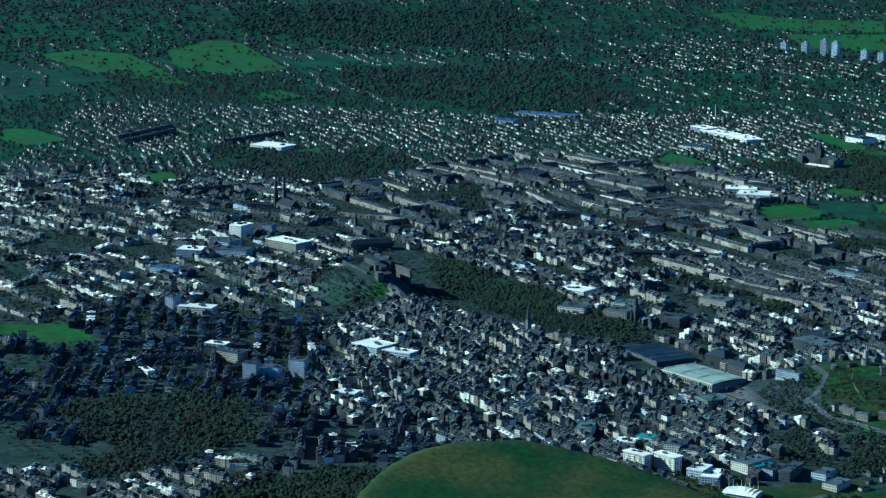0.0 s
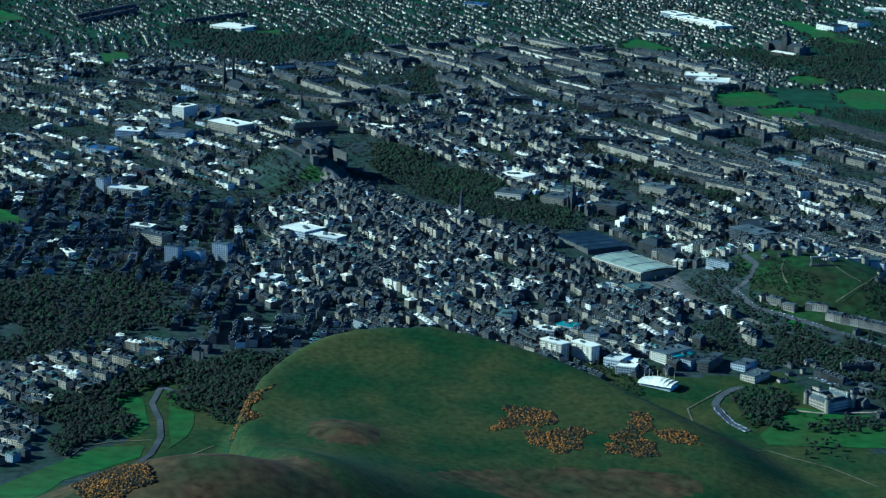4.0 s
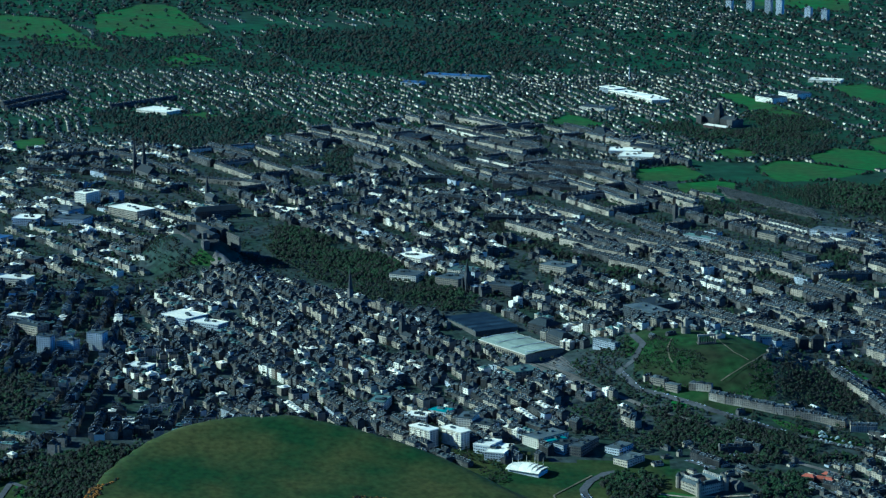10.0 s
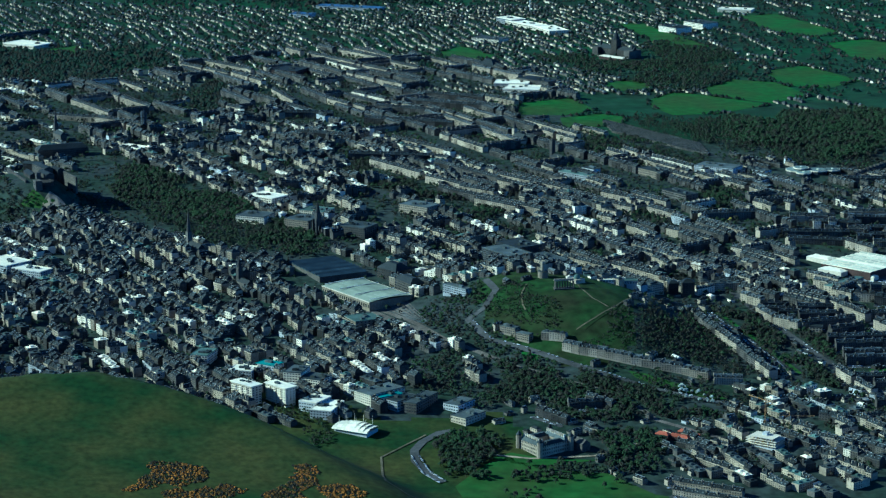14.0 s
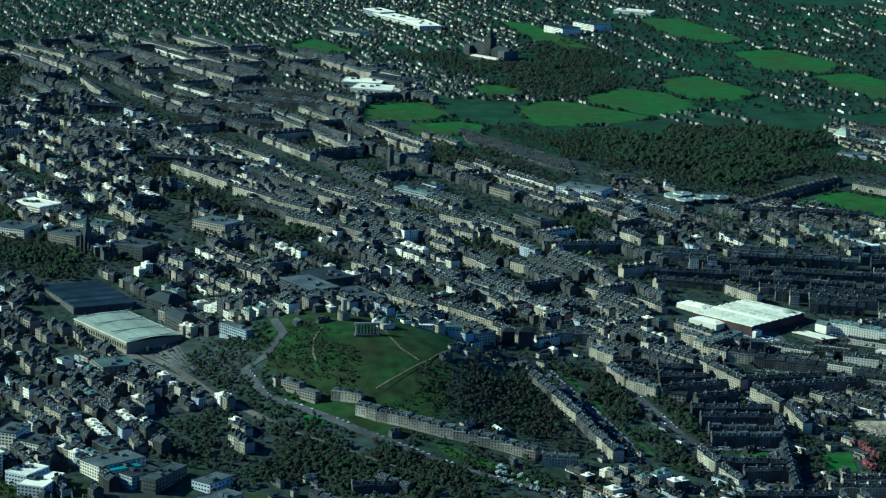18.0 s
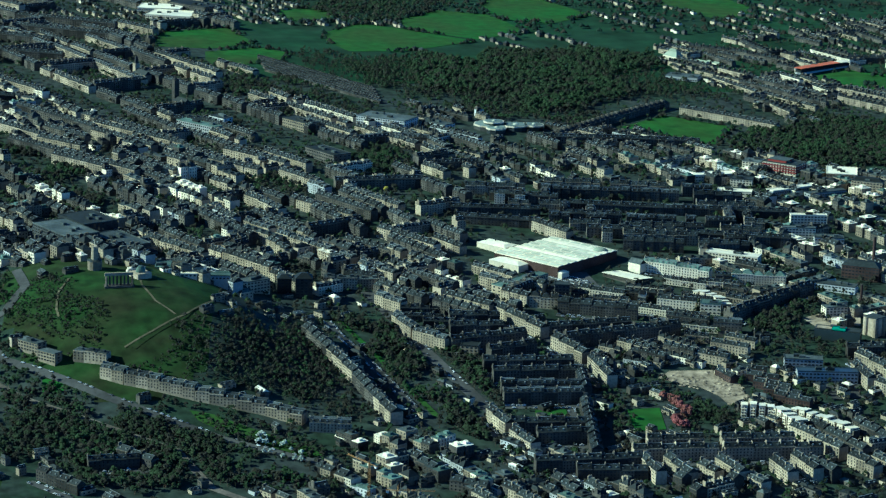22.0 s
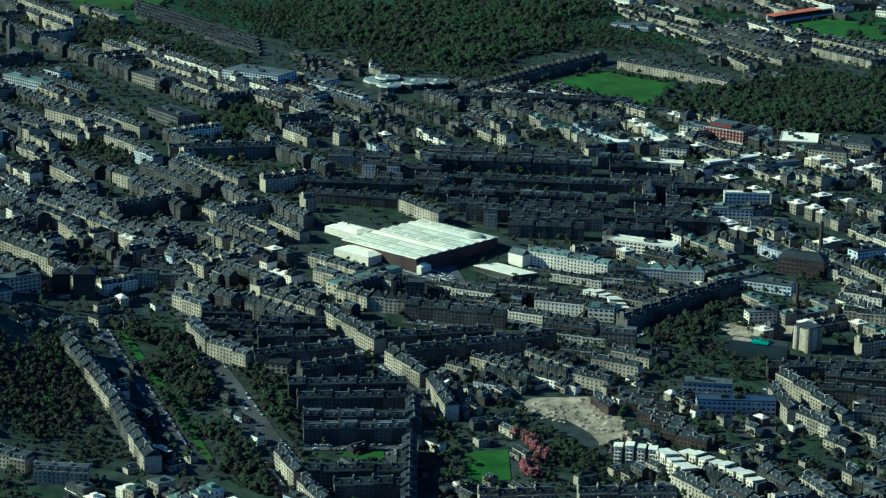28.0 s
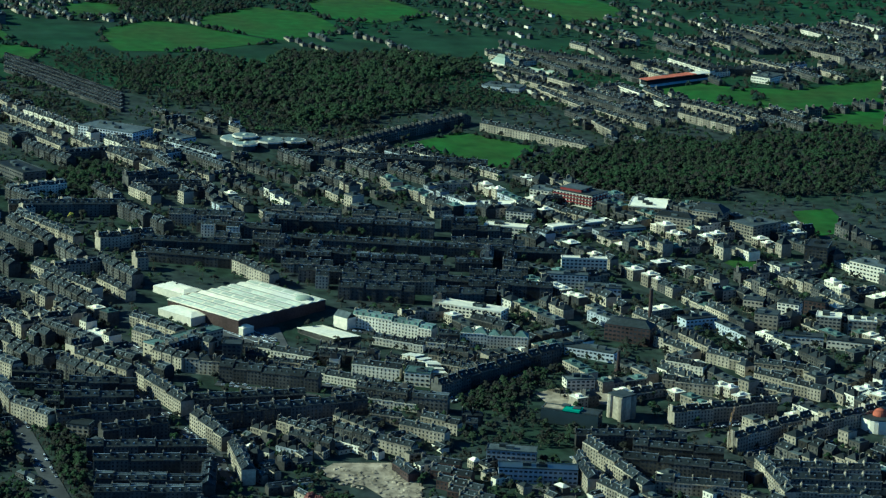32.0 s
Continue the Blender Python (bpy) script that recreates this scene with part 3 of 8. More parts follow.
def courts_of(ring, turn, size, street, unit, depth, seed, wobble=0.0, closed=0.6, gaps=0.0):
    """Houses in rows round the back courts of street blocks: x, y, turn and the number of the row."""
    r = np.random.default_rng(seed)
    xs, ys = np.array([p[0] for p in ring]), np.array([p[1] for p in ring])
    cx, cy, reach = xs.mean(), ys.mean(), math.hypot(np.ptp(xs), np.ptp(ys)) / 2 + 80
    c, s = math.cos(radians(turn)), math.sin(radians(turn))
    out, row, gardens = [], 0, []
    v = -reach
    while v < reach:
        deep = size[1] * r.uniform(0.8, 1.2)
        u = -reach + r.uniform(0, size[0])
        while u < reach:
            long = size[0] * r.uniform(0.7, 1.35)
            tilt = r.normal(0, wobble)
            ct, st = math.cos(radians(tilt)), math.sin(radians(tilt))
            mu, mv = u + long / 2, v + deep / 2 + r.normal(0, wobble * 0.4)
            if gaps and r.random() < gaps:
                for _ in range(int(long * deep / 130)):
                    gardens.append((mu + r.uniform(-0.5, 0.5) * long, mv + r.uniform(-0.5, 0.5) * deep))
                u += long + street
                continue
            sides = [(0, long, -(deep - depth) / 2), (0, long, (deep - depth) / 2)]
            ends = [((deep - 2 * depth), e * (long - depth) / 2) for e in (-1, 1)]
            for _, length, off in sides:
                row += 1
                if r.random() < 0.86:
                    n = max(1, round(length / unit))
                    for k in range(n):
                        if r.random() < 0.96:
                            a, b = -length / 2 + length * (k + 0.5) / n, off
                            out.append((mu + a * ct - b * st, mv + a * st + b * ct, turn + tilt, row, length / n))
            for length, off in ends:
                row += 1
                if length > unit * 0.8 and r.random() < closed:
                    n = max(1, round(length / unit))
                    for k in range(n):
                        a, b = off, -length / 2 + length * (k + 0.5) / n
                        out.append((mu + a * ct - b * st, mv + a * st + b * ct, turn + tilt + 90, row, length / n))
            for _ in range(int(long * max(0, deep - 2 * depth) / 110)):
                a, b = r.uniform(-0.46, 0.46) * long, r.uniform(-0.5, 0.5) * (deep - 2 * depth - 4)
                gardens.append((mu + a * ct - b * st, mv + a * st + b * ct))
            u += long + street * r.uniform(0.7, 1.3)
        v += deep + street * r.uniform(0.8, 1.4)
    if gardens:
        g = np.array(gardens)
        gb = g[:, 1] + 16 * np.sin(g[:, 0] / 210 + seed)
        gx, gy = cx + g[:, 0] * c - gb * s, cy + g[:, 0] * s + gb * c
        ok = inside(gx, gy, ring) & clear_of(gx, gy, TAKEN) & clear_of(gx, gy, GREENS)
        COURT_TREES.append(np.stack([gx[ok], gy[ok]], 1))
    p = np.array(out)
    bend = 16 * np.sin(p[:, 0] / 210 + seed)
    x, y = cx + p[:, 0] * c - (p[:, 1] + bend) * s, cy + p[:, 0] * s + (p[:, 1] + bend) * c
    ok = inside(x, y, ring) & clear_of(x, y, TAKEN) & clear_of(x, y, GREENS) & clear_of(x, y, WOODS)
    return x[ok], y[ok], p[ok, 2], p[ok, 3].astype(int), p[ok, 4]


STYLES = {  # storeys, depth, roof, wall shares: sand, soot, harl, concrete
    "tenement": ((3, 3, 4, 4), 13, ("gable", "gable", "gable", "mansard"), (0.42, 0.54, 0.03, 0.01)),
    "old": ((2, 3, 3, 4, 4), 13, ("gable", "gable", "hip", "flat"), (0.34, 0.54, 0.09, 0.03)),
    "mixed": ((2, 2, 3, 3), 13, ("gable", "hip", "flat", "flat"), (0.46, 0.42, 0.08, 0.04)),
    "modern": ((3, 4, 4, 5), 16, ("flat", "flat", "gable", "hip"), (0.3, 0.15, 0.35, 0.2)),
    "cottage": ((2, 2, 2, 3), 9, ("gable", "hip"), (0.3, 0.6, 0.08, 0.02)),
}
MASS_MATS = [SANDSTONE, SOOTSTONE, HARL, CONCRETE, SLATE, LEAD, WHITE_ROOF, GLASS, ZINC, COPPER]
MASS_KITS = {}


def mass_kit(storeys, depth, roof, wall, lid):
    key = (storeys, depth, roof, wall, lid)
    if key not in MASS_KITS:
        wk, rk, ck = house_kits(12.0, depth, storeys, roof)
        out = []
        for kit, index in ((wk, {0: wall, 1: 7}), (rk, {0: lid, 1: lid if roof == "flat" else 5, 2: 8}), (ck, {0: 1, 1: 0})):
            if kit.v and not (kit is ck and depth == 8):
                v, q, t, qm, tm = kit.arrays()
                out.append((v, q, t, np.array([index[m] for m in qm], int), np.array([index[m] for m in tm], int)))
        MASS_KITS[key] = merge(out)
    return MASS_KITS[key]


def district(name, label, ring, turn, size, street, style, seed=0, wobble=0.0, unit=12.0, white=0.06, closed=0.6, single="", single_label="", most=300, gaps=0.0):
    """A quarter of many houses: the nearest, if named, each for itself, the others as one body."""
    storeys, depth, roofs, shares = STYLES[style]
    x, y, t, row, wide = courts_of(ring, turn, size, street, unit, depth, seed, wobble, closed, gaps)
    r = np.random.default_rng(seed + 100)
    groups = collections.defaultdict(list)
    z = height(x, y)
    looks = {}
    loose = style in ("old", "mixed", "modern")
    alone = set(np.argsort(-x)[:most].tolist()) if single else set()
    for k in range(len(x)):
        if row[k] not in looks or (loose and r.random() < 0.45):
            roof = roofs[r.integers(len(roofs))]
            lid = 4 if roof != "flat" else int(r.choice((6, 9, 5), p=(white * 2.5, 0.22, 0.78 - white * 2.5)))
            looks[row[k]] = (int(storeys[r.integers(len(storeys))]), depth, roof, int(r.choice(4, p=shares)), lid, r.uniform(0.9, 1.12))
        *key, tall = looks[row[k]]
        if k in alone:
            stone = ("sand", "soot", "harl", "concrete")[key[3]]
            lid = {4: None, 5: LEAD, 6: WHITE_ROOF, 9: COPPER}[key[4]]
            house(float(x[k]), float(y[k]), float(t[k]), float(wide[k]), depth, key[0], key[2], stone, lid, single, single_label % WORDS[stone], name.replace("_", " "))
            continue
        if loose:
            tall *= r.uniform(0.75, 1.3)
        groups[tuple(key)].append((x[k], y[k], z[k], radians(t[k]), wide[k] / 12 * (r.uniform(0.7, 1.3) if loose else 1), r.uniform(0.8, 1.25) if loose else 1.0, tall * r.uniform(0.97, 1.03)))
    if not groups:
        return
    arrays = merge([stamp(mass_kit(*key), spots) for key, spots in groups.items()])
    COUNT["mass"] += len(x)
    return thing(name, arrays, MASS_MATS, label=label, category="houses", kind="stuff")


ROWS_FAR = collections.defaultdict(list)


def far_terrace(a, b, depth=13, storeys=4, roof="gable", stone="sand", unit=13.0):
    """A terrace too far off to tell its houses apart: it joins the body of far rows."""
    dx, dy = b[0] - a[0], b[1] - a[1]
    n = max(1, round(math.hypot(dx, dy) / unit))
    w = math.hypot(dx, dy) / n
    wall = {"sand": 0, "soot": 1, "harl": 2, "concrete": 3, "brick": 1}[stone]
    for k in range(n):
        x, y = a[0] + dx * (k + 0.5) / n, a[1] + dy * (k + 0.5) / n
        ROWS_FAR[storeys, depth, roof, wall, 4 if roof != "flat" else 5].append((x, y, float(height(x, y)), math.atan2(dy, dx), w / 12, 1, 1))
    nx, ny = -dy / (w * n) * (depth / 2 + 3), dx / (w * n) * (depth / 2 + 3)
    TAKEN.append([(a[0] - nx, a[1] - ny), (b[0] - nx, b[1] - ny), (b[0] + nx, b[1] + ny), (a[0] + nx, a[1] + ny)])


# ---- trees ----
def lobe(kit, r, cx, cy, cz, s, n=6, tall=0.85, two=True):
    """One rounded, uneven clump of a crown, open below."""
    k, a = len(kit.v), r.random() * 6.283
    wide = [r.uniform(0.72, 1.2) for _ in range(n)]
    kit.v += [(cx + s * w * math.cos(a + 6.283 * i / n), cy + s * w * math.sin(a + 6.283 * i / n), cz + s * r.uniform(-0.25, 0.2)) for i, w in enumerate(wide)]
    if two:
        kit.v += [(cx + s * 0.68 * w * math.cos(a + 6.283 * i / n), cy + s * 0.68 * w * math.sin(a + 6.283 * i / n), cz + s * tall * r.uniform(0.5, 0.75)) for i, w in enumerate(wide)]
    kit.v.append((cx + s * r.uniform(-0.2, 0.2), cy + s * r.uniform(-0.2, 0.2), cz + s * tall))
    top = k + n * (2 if two else 1)
    rim = k + n if two else k
    for i in range(n):
        j = (i + 1) % n
        if two:
            kit.q.append((k + i, k + j, rim + j, rim + i))
            kit.qm.append(0)
        kit.t.append((rim + i, rim + j, top))
        kit.tm.append(0)


def tree_kit(seed, clumps=6, spread=1.0, limbs=False):
    """A broad tree, ten metres high: a tapered trunk, limbs and a crown of uneven clumps."""
    r = random.Random(seed)
    wood, crown = Kit(), Kit()
    wood.round(0, 0, 0.32, -1, 4.5, 0, 6 if limbs else 3, 0.6)
    if limbs:
        for k in range(3):
            a = k * 2.1 + r.random()
            x, y = math.cos(a) * 1.9, math.sin(a) * 1.9
            wood.quad((-0.15, 0, 3.2), (0.15, 0, 3.2), (x + 0.1, y, 6.2), (x - 0.1, y, 6.2))
            wood.quad((0, -0.15, 3.2), (0, 0.15, 3.2), (x, y + 0.1, 6.2), (x, y - 0.1, 6.2))
    lobe(crown, r, r.uniform(-0.4, 0.4), r.uniform(-0.4, 0.4), 5.4, 2.4 * spread, 6, 1.2, limbs)
    for k in range(clumps):
        a, up = 2.4 * k + r.uniform(-0.4, 0.4), r.random()
        far = spread * (3.1 - 1.9 * up) * r.uniform(0.7, 1.1)
        lobe(crown, r, far * math.cos(a), far * math.sin(a), 3.6 + 4.2 * up, r.uniform(0.8, 1.5), 5 if limbs else 4, r.uniform(0.8, 1.3), limbs)
    return wood, crown


TREES = [tree_kit(k, 18 + k % 3, 0.85 + 0.12 * (k % 4), True) for k in range(8)]
TREE_ARRAYS = []
for k in range(8):
    wood, crown = tree_kit(20 + k, 10 + k % 3, 0.85 + 0.12 * (k % 4))
    for index in (1, 2):
        a, b = wood.arrays(), crown.arrays()
        TREE_ARRAYS.append(merge([a, (b[0], b[1], b[2], b[3] + index, b[4] + index)]))
CROWN_ONLY = []
for k in range(4):
    for index in (1, 2):
        r, far_crown = random.Random(40 + k), Kit()
        for x, y, z, size in ((0, 0, 5, 3.0), (1.9, 0.8, 3.6, 2.2), (-1.5, 1.4, 4.0, 2.2), (-0.3, -2.0, 3.4, 2.1)):
            lobe(far_crown, r, x + r.uniform(-0.5, 0.5), y, z, size, 5, 1.2, False)
        b = far_crown.arrays()
        CROWN_ONLY.append((b[0], b[1], b[2], b[3] + index, b[4] + index))


def spots_in(ring, each, seed, rings_out=()):
    """Random plan points in a ring, one to each so many square metres."""
    r = np.random.default_rng(seed)
    xs, ys = [p[0] for p in ring], [p[1] for p in ring]
    n = int((max(xs) - min(xs)) * (max(ys) - min(ys)) / each)
    x, y = r.uniform(min(xs), max(xs), n), r.uniform(min(ys), max(ys), n)
    reach = 0.06 * math.hypot(max(xs) - min(xs), max(ys) - min(ys))
    wx = x + reach * (np.sin(y / reach / 1.7 + seed) + 0.6 * np.sin(y / reach / 0.6))
    wy = y + reach * (np.sin(x / reach / 1.5 + seed) + 0.6 * np.sin(x / reach / 0.7))
    ok = inside(wx, wy, ring)
    for other in rings_out:
        ok &= ~inside(x, y, other)
    return x[ok], y[ok]


def plant(name, label, x, y, seed, bare=0.4, size=(0.8, 1.4), far=False):
    r = np.random.default_rng(seed)
    kits = CROWN_ONLY if far else TREE_ARRAYS
    kind = 2 * r.integers(len(kits) // 2, size=len(x)) + (r.random(len(x)) < bare)
    s = r.uniform(size[0] * (1 if far else 0.7), size[1] * (1 if far else 0.9), len(x))
    spots = np.stack([x, y, height(x, y) - (2.0 if far else 0.0), r.uniform(0, 6.28, len(x)), s * r.uniform(0.95, 1.3, len(x)), s * r.uniform(0.95, 1.3, len(x)), s], 1)
    arrays = merge([stamp(kits[k], spots[kind == k]) for k in range(len(kits)) if (kind == k).any()])
    COUNT["trees"] += len(x)
    # far crowns take the foliage colour that has haze mixed in
    ob = thing(name, arrays, [BARK, HAZE_FOLIAGE if far else FOLIAGE, BARE], label=label, category="trees", kind="stuff")
    ob.data.shade_smooth()
    return ob


def wood_of(ring, each, seed, label="dense mixed wood in early spring leaf", bare=0.4, size=(0.8, 1.4), far=False, name="wood"):
    x, y = spots_in(ring, each * 0.8, seed)
    ok = clear_of(x, y, TAKEN) & (((x - 1250) / 540) ** 2 + ((y + 560) / np.where(y > -560, 508, 312)) ** 2 > 0.98)
    WOODS.append(ring)
    return plant(name, label, x[ok], y[ok], seed, bare, size, far)


TREE_MESHES = []
for wood, crown in TREES:
    TREE_MESHES.append((to_mesh("trunk", wood.arrays(), [BARK]), to_mesh("crown", crown.arrays(), [FOLIAGE]), to_mesh("crown", crown.arrays(), [BARE])))
    for mesh in TREE_MESHES[-1]:
        mesh.shade_smooth()


def lone_trees(ring, each, seed, label, size=(0.7, 1.3), bare=0.3, group="park trees", leaf=None):
    """Trees that stand apart, each a thing with its crown."""
    x, y = spots_in(ring, each, seed)
    r = random.Random(seed)
    ok = clear_of(x, y, TAKEN)
    for px, py in zip(x[ok], y[ok]):
        kind = TREE_MESHES[r.randrange(len(TREE_MESHES))]
        ob = thing("tree", kind[0], None, (px, py, float(height(px, py))), r.uniform(0, 360), label, "tree", group)
        s = r.uniform(*size)
        ob.scale = (s * r.uniform(0.9, 1.2), s * r.uniform(0.9, 1.2), s)
        if leaf:
            part("crown", TREES[r.randrange(len(TREES))][1], [leaf], ob)
        else:
            part("crown", kind[2 if r.random() < bare else 1], None, ob)


CAR_BODY = Kit().box(-2.1, 2.1, -0.9, 0.9, 0.35, 0.95)
CAR_BODY.box(-2.1, -1.7, -0.85, 0.85, 0.3, 0.8)
CAR_TOP = Kit().prism([(-1.5, -0.8), (1.0, -0.8), (1.0, 0.8), (-1.5, 0.8)], 0.95, 1.5, 1, 0, 0.8)
CAR_WHEEL = Kit().prism([(-0.32, -0.95), (0.32, -0.95), (0.32, 0.95), (-0.32, 0.95)], 0, 0.62, 0)
CAR_MESHES = []


def cars_along(line, step, off, seed, chance=0.75, lift=1.7):
    """Parked cars along one side of a road."""
    if not CAR_MESHES:
        CAR_MESHES.extend((to_mesh("body", CAR_BODY.arrays(), [CAR_PAINT]), to_mesh("cabin", CAR_TOP.arrays(), [CAR_PAINT, GLASS]), to_mesh("axle", CAR_WHEEL.arrays(), [BARK])))
    r = random.Random(seed)
    for (ax, ay), (bx, by) in zip(line, line[1:]):
        d = math.hypot(bx - ax, by - ay)
        for k in range(int(d / step)):
            if r.random() < chance:
                f = (k + 0.5) * step / d
                x, y = ax + (bx - ax) * f - (by - ay) / d * off, ay + (by - ay) * f + (bx - ax) / d * off
                ob = thing("car", CAR_MESHES[0], None, (x, y, float(height(x, y)) + 0.4 * lift), math.degrees(math.atan2(by - ay, bx - ax)) + r.uniform(-3, 3), "small parked car beside a street", "car", "parked cars")
                part("cabin", CAR_MESHES[1], None, ob)
                for wx in (-1.3, 1.3):
                    part("running_gear", CAR_MESHES[2], None, ob, (wx, 0, 0))


def street_cars(seed=5):
    """The many cars along the streets of the terraces, as one body."""
    r = random.Random(seed)
    spots = []
    for (ax, ay), (bx, by) in STREETS:
        d = math.hypot(bx - ax, by - ay)
        turn = math.atan2(by - ay, bx - ax)
        for off in (-3.3, 3.3):
            for k in range(int(d / 5.8)):
                if r.random() < 0.5:
                    f = (k + 0.5) * 5.8 / d
                    x, y = ax + (bx - ax) * f - math.sin(turn) * off, ay + (by - ay) * f + math.cos(turn) * off
                    spots.append((x, y, float(height(x, y)) + 0.66, turn, 1, 1, r.uniform(0.9, 1.2)))
    kit = merge([k.arrays() for k in (CAR_BODY, CAR_TOP)])
    return thing("parked_cars", stamp(kit, spots), [CAR_PAINT, GLASS], label="many small cars parked along terrace streets", category="cars", kind="stuff")


def sheds(ring, each, seed, out):
    """Low mews, workshops and sheds in the back courts."""
    r = np.random.default_rng(seed)
    x, y = spots_in(ring, each, seed, out)
    ok = clear_of(x, y, TAKEN)
    groups = collections.defaultdict(list)
    for px, py in zip(x[ok], y[ok]):
        key = (int(r.integers(1, 3)), 8, ("gable", "hip", "flat", "gable")[r.integers(4)], int(r.choice(4, p=(0.42, 0.46, 0.08, 0.04))), int(r.choice((4, 5, 6), p=(0.76, 0.2, 0.04))))
        groups[key].append((px, py, float(height(px, py)), radians(18 + 90 * r.integers(2) + r.normal(0, 5)), r.uniform(0.6, 1.6), r.uniform(0.7, 1.2), r.uniform(0.8, 1.1)))
    return thing("mews_and_sheds", merge([stamp(mass_kit(*key), s) for key, s in groups.items()]), MASS_MATS, label="low mews, workshops and sheds in back courts", category="houses", kind="stuff")


# ---- the ground: one sheet to the horizon ----
def ground():
    near = np.concatenate([-np.geomspace(1520, 16000, 40)[::-1], np.arange(-1500, 1200, 14.0), np.arange(1200, 3200, 25.0), np.geomspace(3200, 30000, 60)])
    side = np.concatenate([-np.geomspace(1820, 20000, 36)[::-1], np.arange(-1800, 1500, 14.0) + 7, np.arange(1500, 2590, 25.0), np.geomspace(2600, 20000, 25)])
    u, v = np.meshgrid(near, side, indexing="ij")
    x, y = 300 + u * AHEAD[0] + v * ACROSS[0], 400 + u * AHEAD[1] + v * ACROSS[1]
    pts = np.stack([x, y, height(x, y)], -1).reshape(-1, 3)
    n, m = u.shape
    k = (np.arange(n - 1)[:, None] * m + np.arange(m - 1)[None]).ravel()
    quads = np.stack([k, k + 1, k + m + 1, k + m], 1)
    mid = pts[quads].mean(1)
    a = pts[quads]
    if np.cross(a[0, 1] - a[0, 0], a[0, 2] - a[0, 0])[2] < 0:
        quads = quads[:, ::-1]
    hill = ((mid[:, 0] - 1330) / 640) ** 2 + ((mid[:, 1] + 600) / 470) ** 2 < 1.0
    hill |= (mid[:, 0] > 1150) & (mid[:, 1] < 100)
    hill |= (mid[:, 0] > 790) & (mid[:, 1] < 90) & (mid[:, 1] > -330)
    hill |= ((mid[:, 0] - 870) / 250) ** 2 + ((mid[:, 1] + 300) / 230) ** 2 < 1.0
    hill |= ((mid[:, 0] - 800) / 150) ** 2 + ((mid[:, 1] + 830) / 120) ** 2 < 1.0
    knoll = ((mid[:, 0] - 470) / 200) ** 2 + ((mid[:, 1] - 270) / 110) ** 2 < 1.0
    far = mid[:, 0] * AHEAD[0] + mid[:, 1] * AHEAD[1] > np.where(mid[:, 1] > 780, 950, 1800)
    brown = ((mid[:, 0] - 1560) / 260) ** 2 + ((mid[:, 1] + 1010) / 230) ** 2 < 1.0
    brown |= ((mid[:, 0] - 1150) / 62) ** 2 + ((mid[:, 1] + 700) / 52) ** 2 < 1.0
    brown |= ((mid[:, 0] - 1330) / 60) ** 2 + ((mid[:, 1] + 440) / 190) ** 2 < 1.0
    kind = np.where(knoll, 3, np.where(hill, np.where(brown, 4, 1), np.where(far, 2, 0)))
    ob = thing("ground", (pts, quads, np.zeros((0, 3), int), kind, np.zeros(0, int)), [TOWN_GROUND, HILL_GRASS, FAR_GROUND, PARK_GRASS, BRACKEN],
                 label="sloping town ground of streets, gardens and grass hills", category="ground", kind="structure")
    ob.data.shade_smooth()
    return ob


FAR_GROUND = material("far_ground", (0.02, 0.05, 0.018), 0.95, 0.4, 0.02, 0.003, other=(0.02, 0.034, 0.019), piece=0.0, spec=0.06)
ground()

# ---- lawns and fields ----
green([(-1131, 699), (-1201, 733), (-1226, 855), (-1065, 859), (-1023, 770), (-1056, 683)])
green([(-997, 755), (-1025, 855), (-963, 895), (-886, 855), (-870, 737), (-928, 738)])
green([(-1158, 1011), (-1246, 1101), (-1193, 1152), (-1035, 1251), (-956, 1089), (-968, 997), (-1068, 987)])
green([(-1271, 1179), (-1385, 1302), (-1317, 1383), (-1126, 1377), (-1052, 1258), (-1172, 1167)])
green([(-1500, 1436), (-1543, 1547), (-1292, 1578), (-1202, 1456), (-1260, 1385), (-1390, 1388)])
green([(-1901, 1746), (-1953, 1891), (-1691, 1950), (-1559, 1822), (-1606, 1714)])
green([(-2502, 1758), (-2525, 1886), (-2084, 1892), (-2024, 1784), (-2174, 1719)])
green([(-2451, 1381), (-2412, 1453), (-1930, 1457), (-1872, 1378), (-2065, 1351)])
green([(-1981, 752), (-2097, 854), (-1883, 888), (-1845, 805), (-1892, 749)])
green([(-1538, 1787), (-1580, 1923), (-1319, 1931), (-1190, 1799), (-1342, 1760)])
green([(-1417, 996), (-1439, 1072), (-1349, 1102), (-1271, 1053), (-1293, 981)])
green([(-327, 1218), (-391, 1317), (-297, 1387), (-198, 1316), (-208, 1291), (-274, 1257)])
green([(-624, 1678), (-672, 1785), (-579, 1820), (-457, 1757), (-543, 1691)], "bright green rugby pitch below a grandstand")
green([(-651, 1782), (-608, 1885), (-679, 2072), (-499, 1977), (-438, 1828), (-496, 1737)])
green([(-421, 1819), (-473, 1963), (-336, 1891), (-385, 1826)])
green([(214, 1408), (197, 1435), (231, 1453), (266, 1417)])
green([(37, 1573), (32, 1625), (125, 1607), (139, 1551)])
green([(-4861, -546), (-5069, -375), (-4912, -190), (-3827, -138), (-3921, -234), (-4379, -430)], "far golf course fairway among trees")
green([(-4992, -52), (-5360, 209), (-5185, 285), (-4294, 276), (-4147, 17), (-4429, -108)], "far golf course fairway among trees")
green([(-3652, -24), (-3749, 108), (-3520, 160), (-3342, -15)])
green([(-2850, -882), (-2837, -789), (-2551, -723), (-2448, -835), (-2578, -912)])
green([(-1890, -636), (-1957, -553), (-1784, -548), (-1706, -638)])
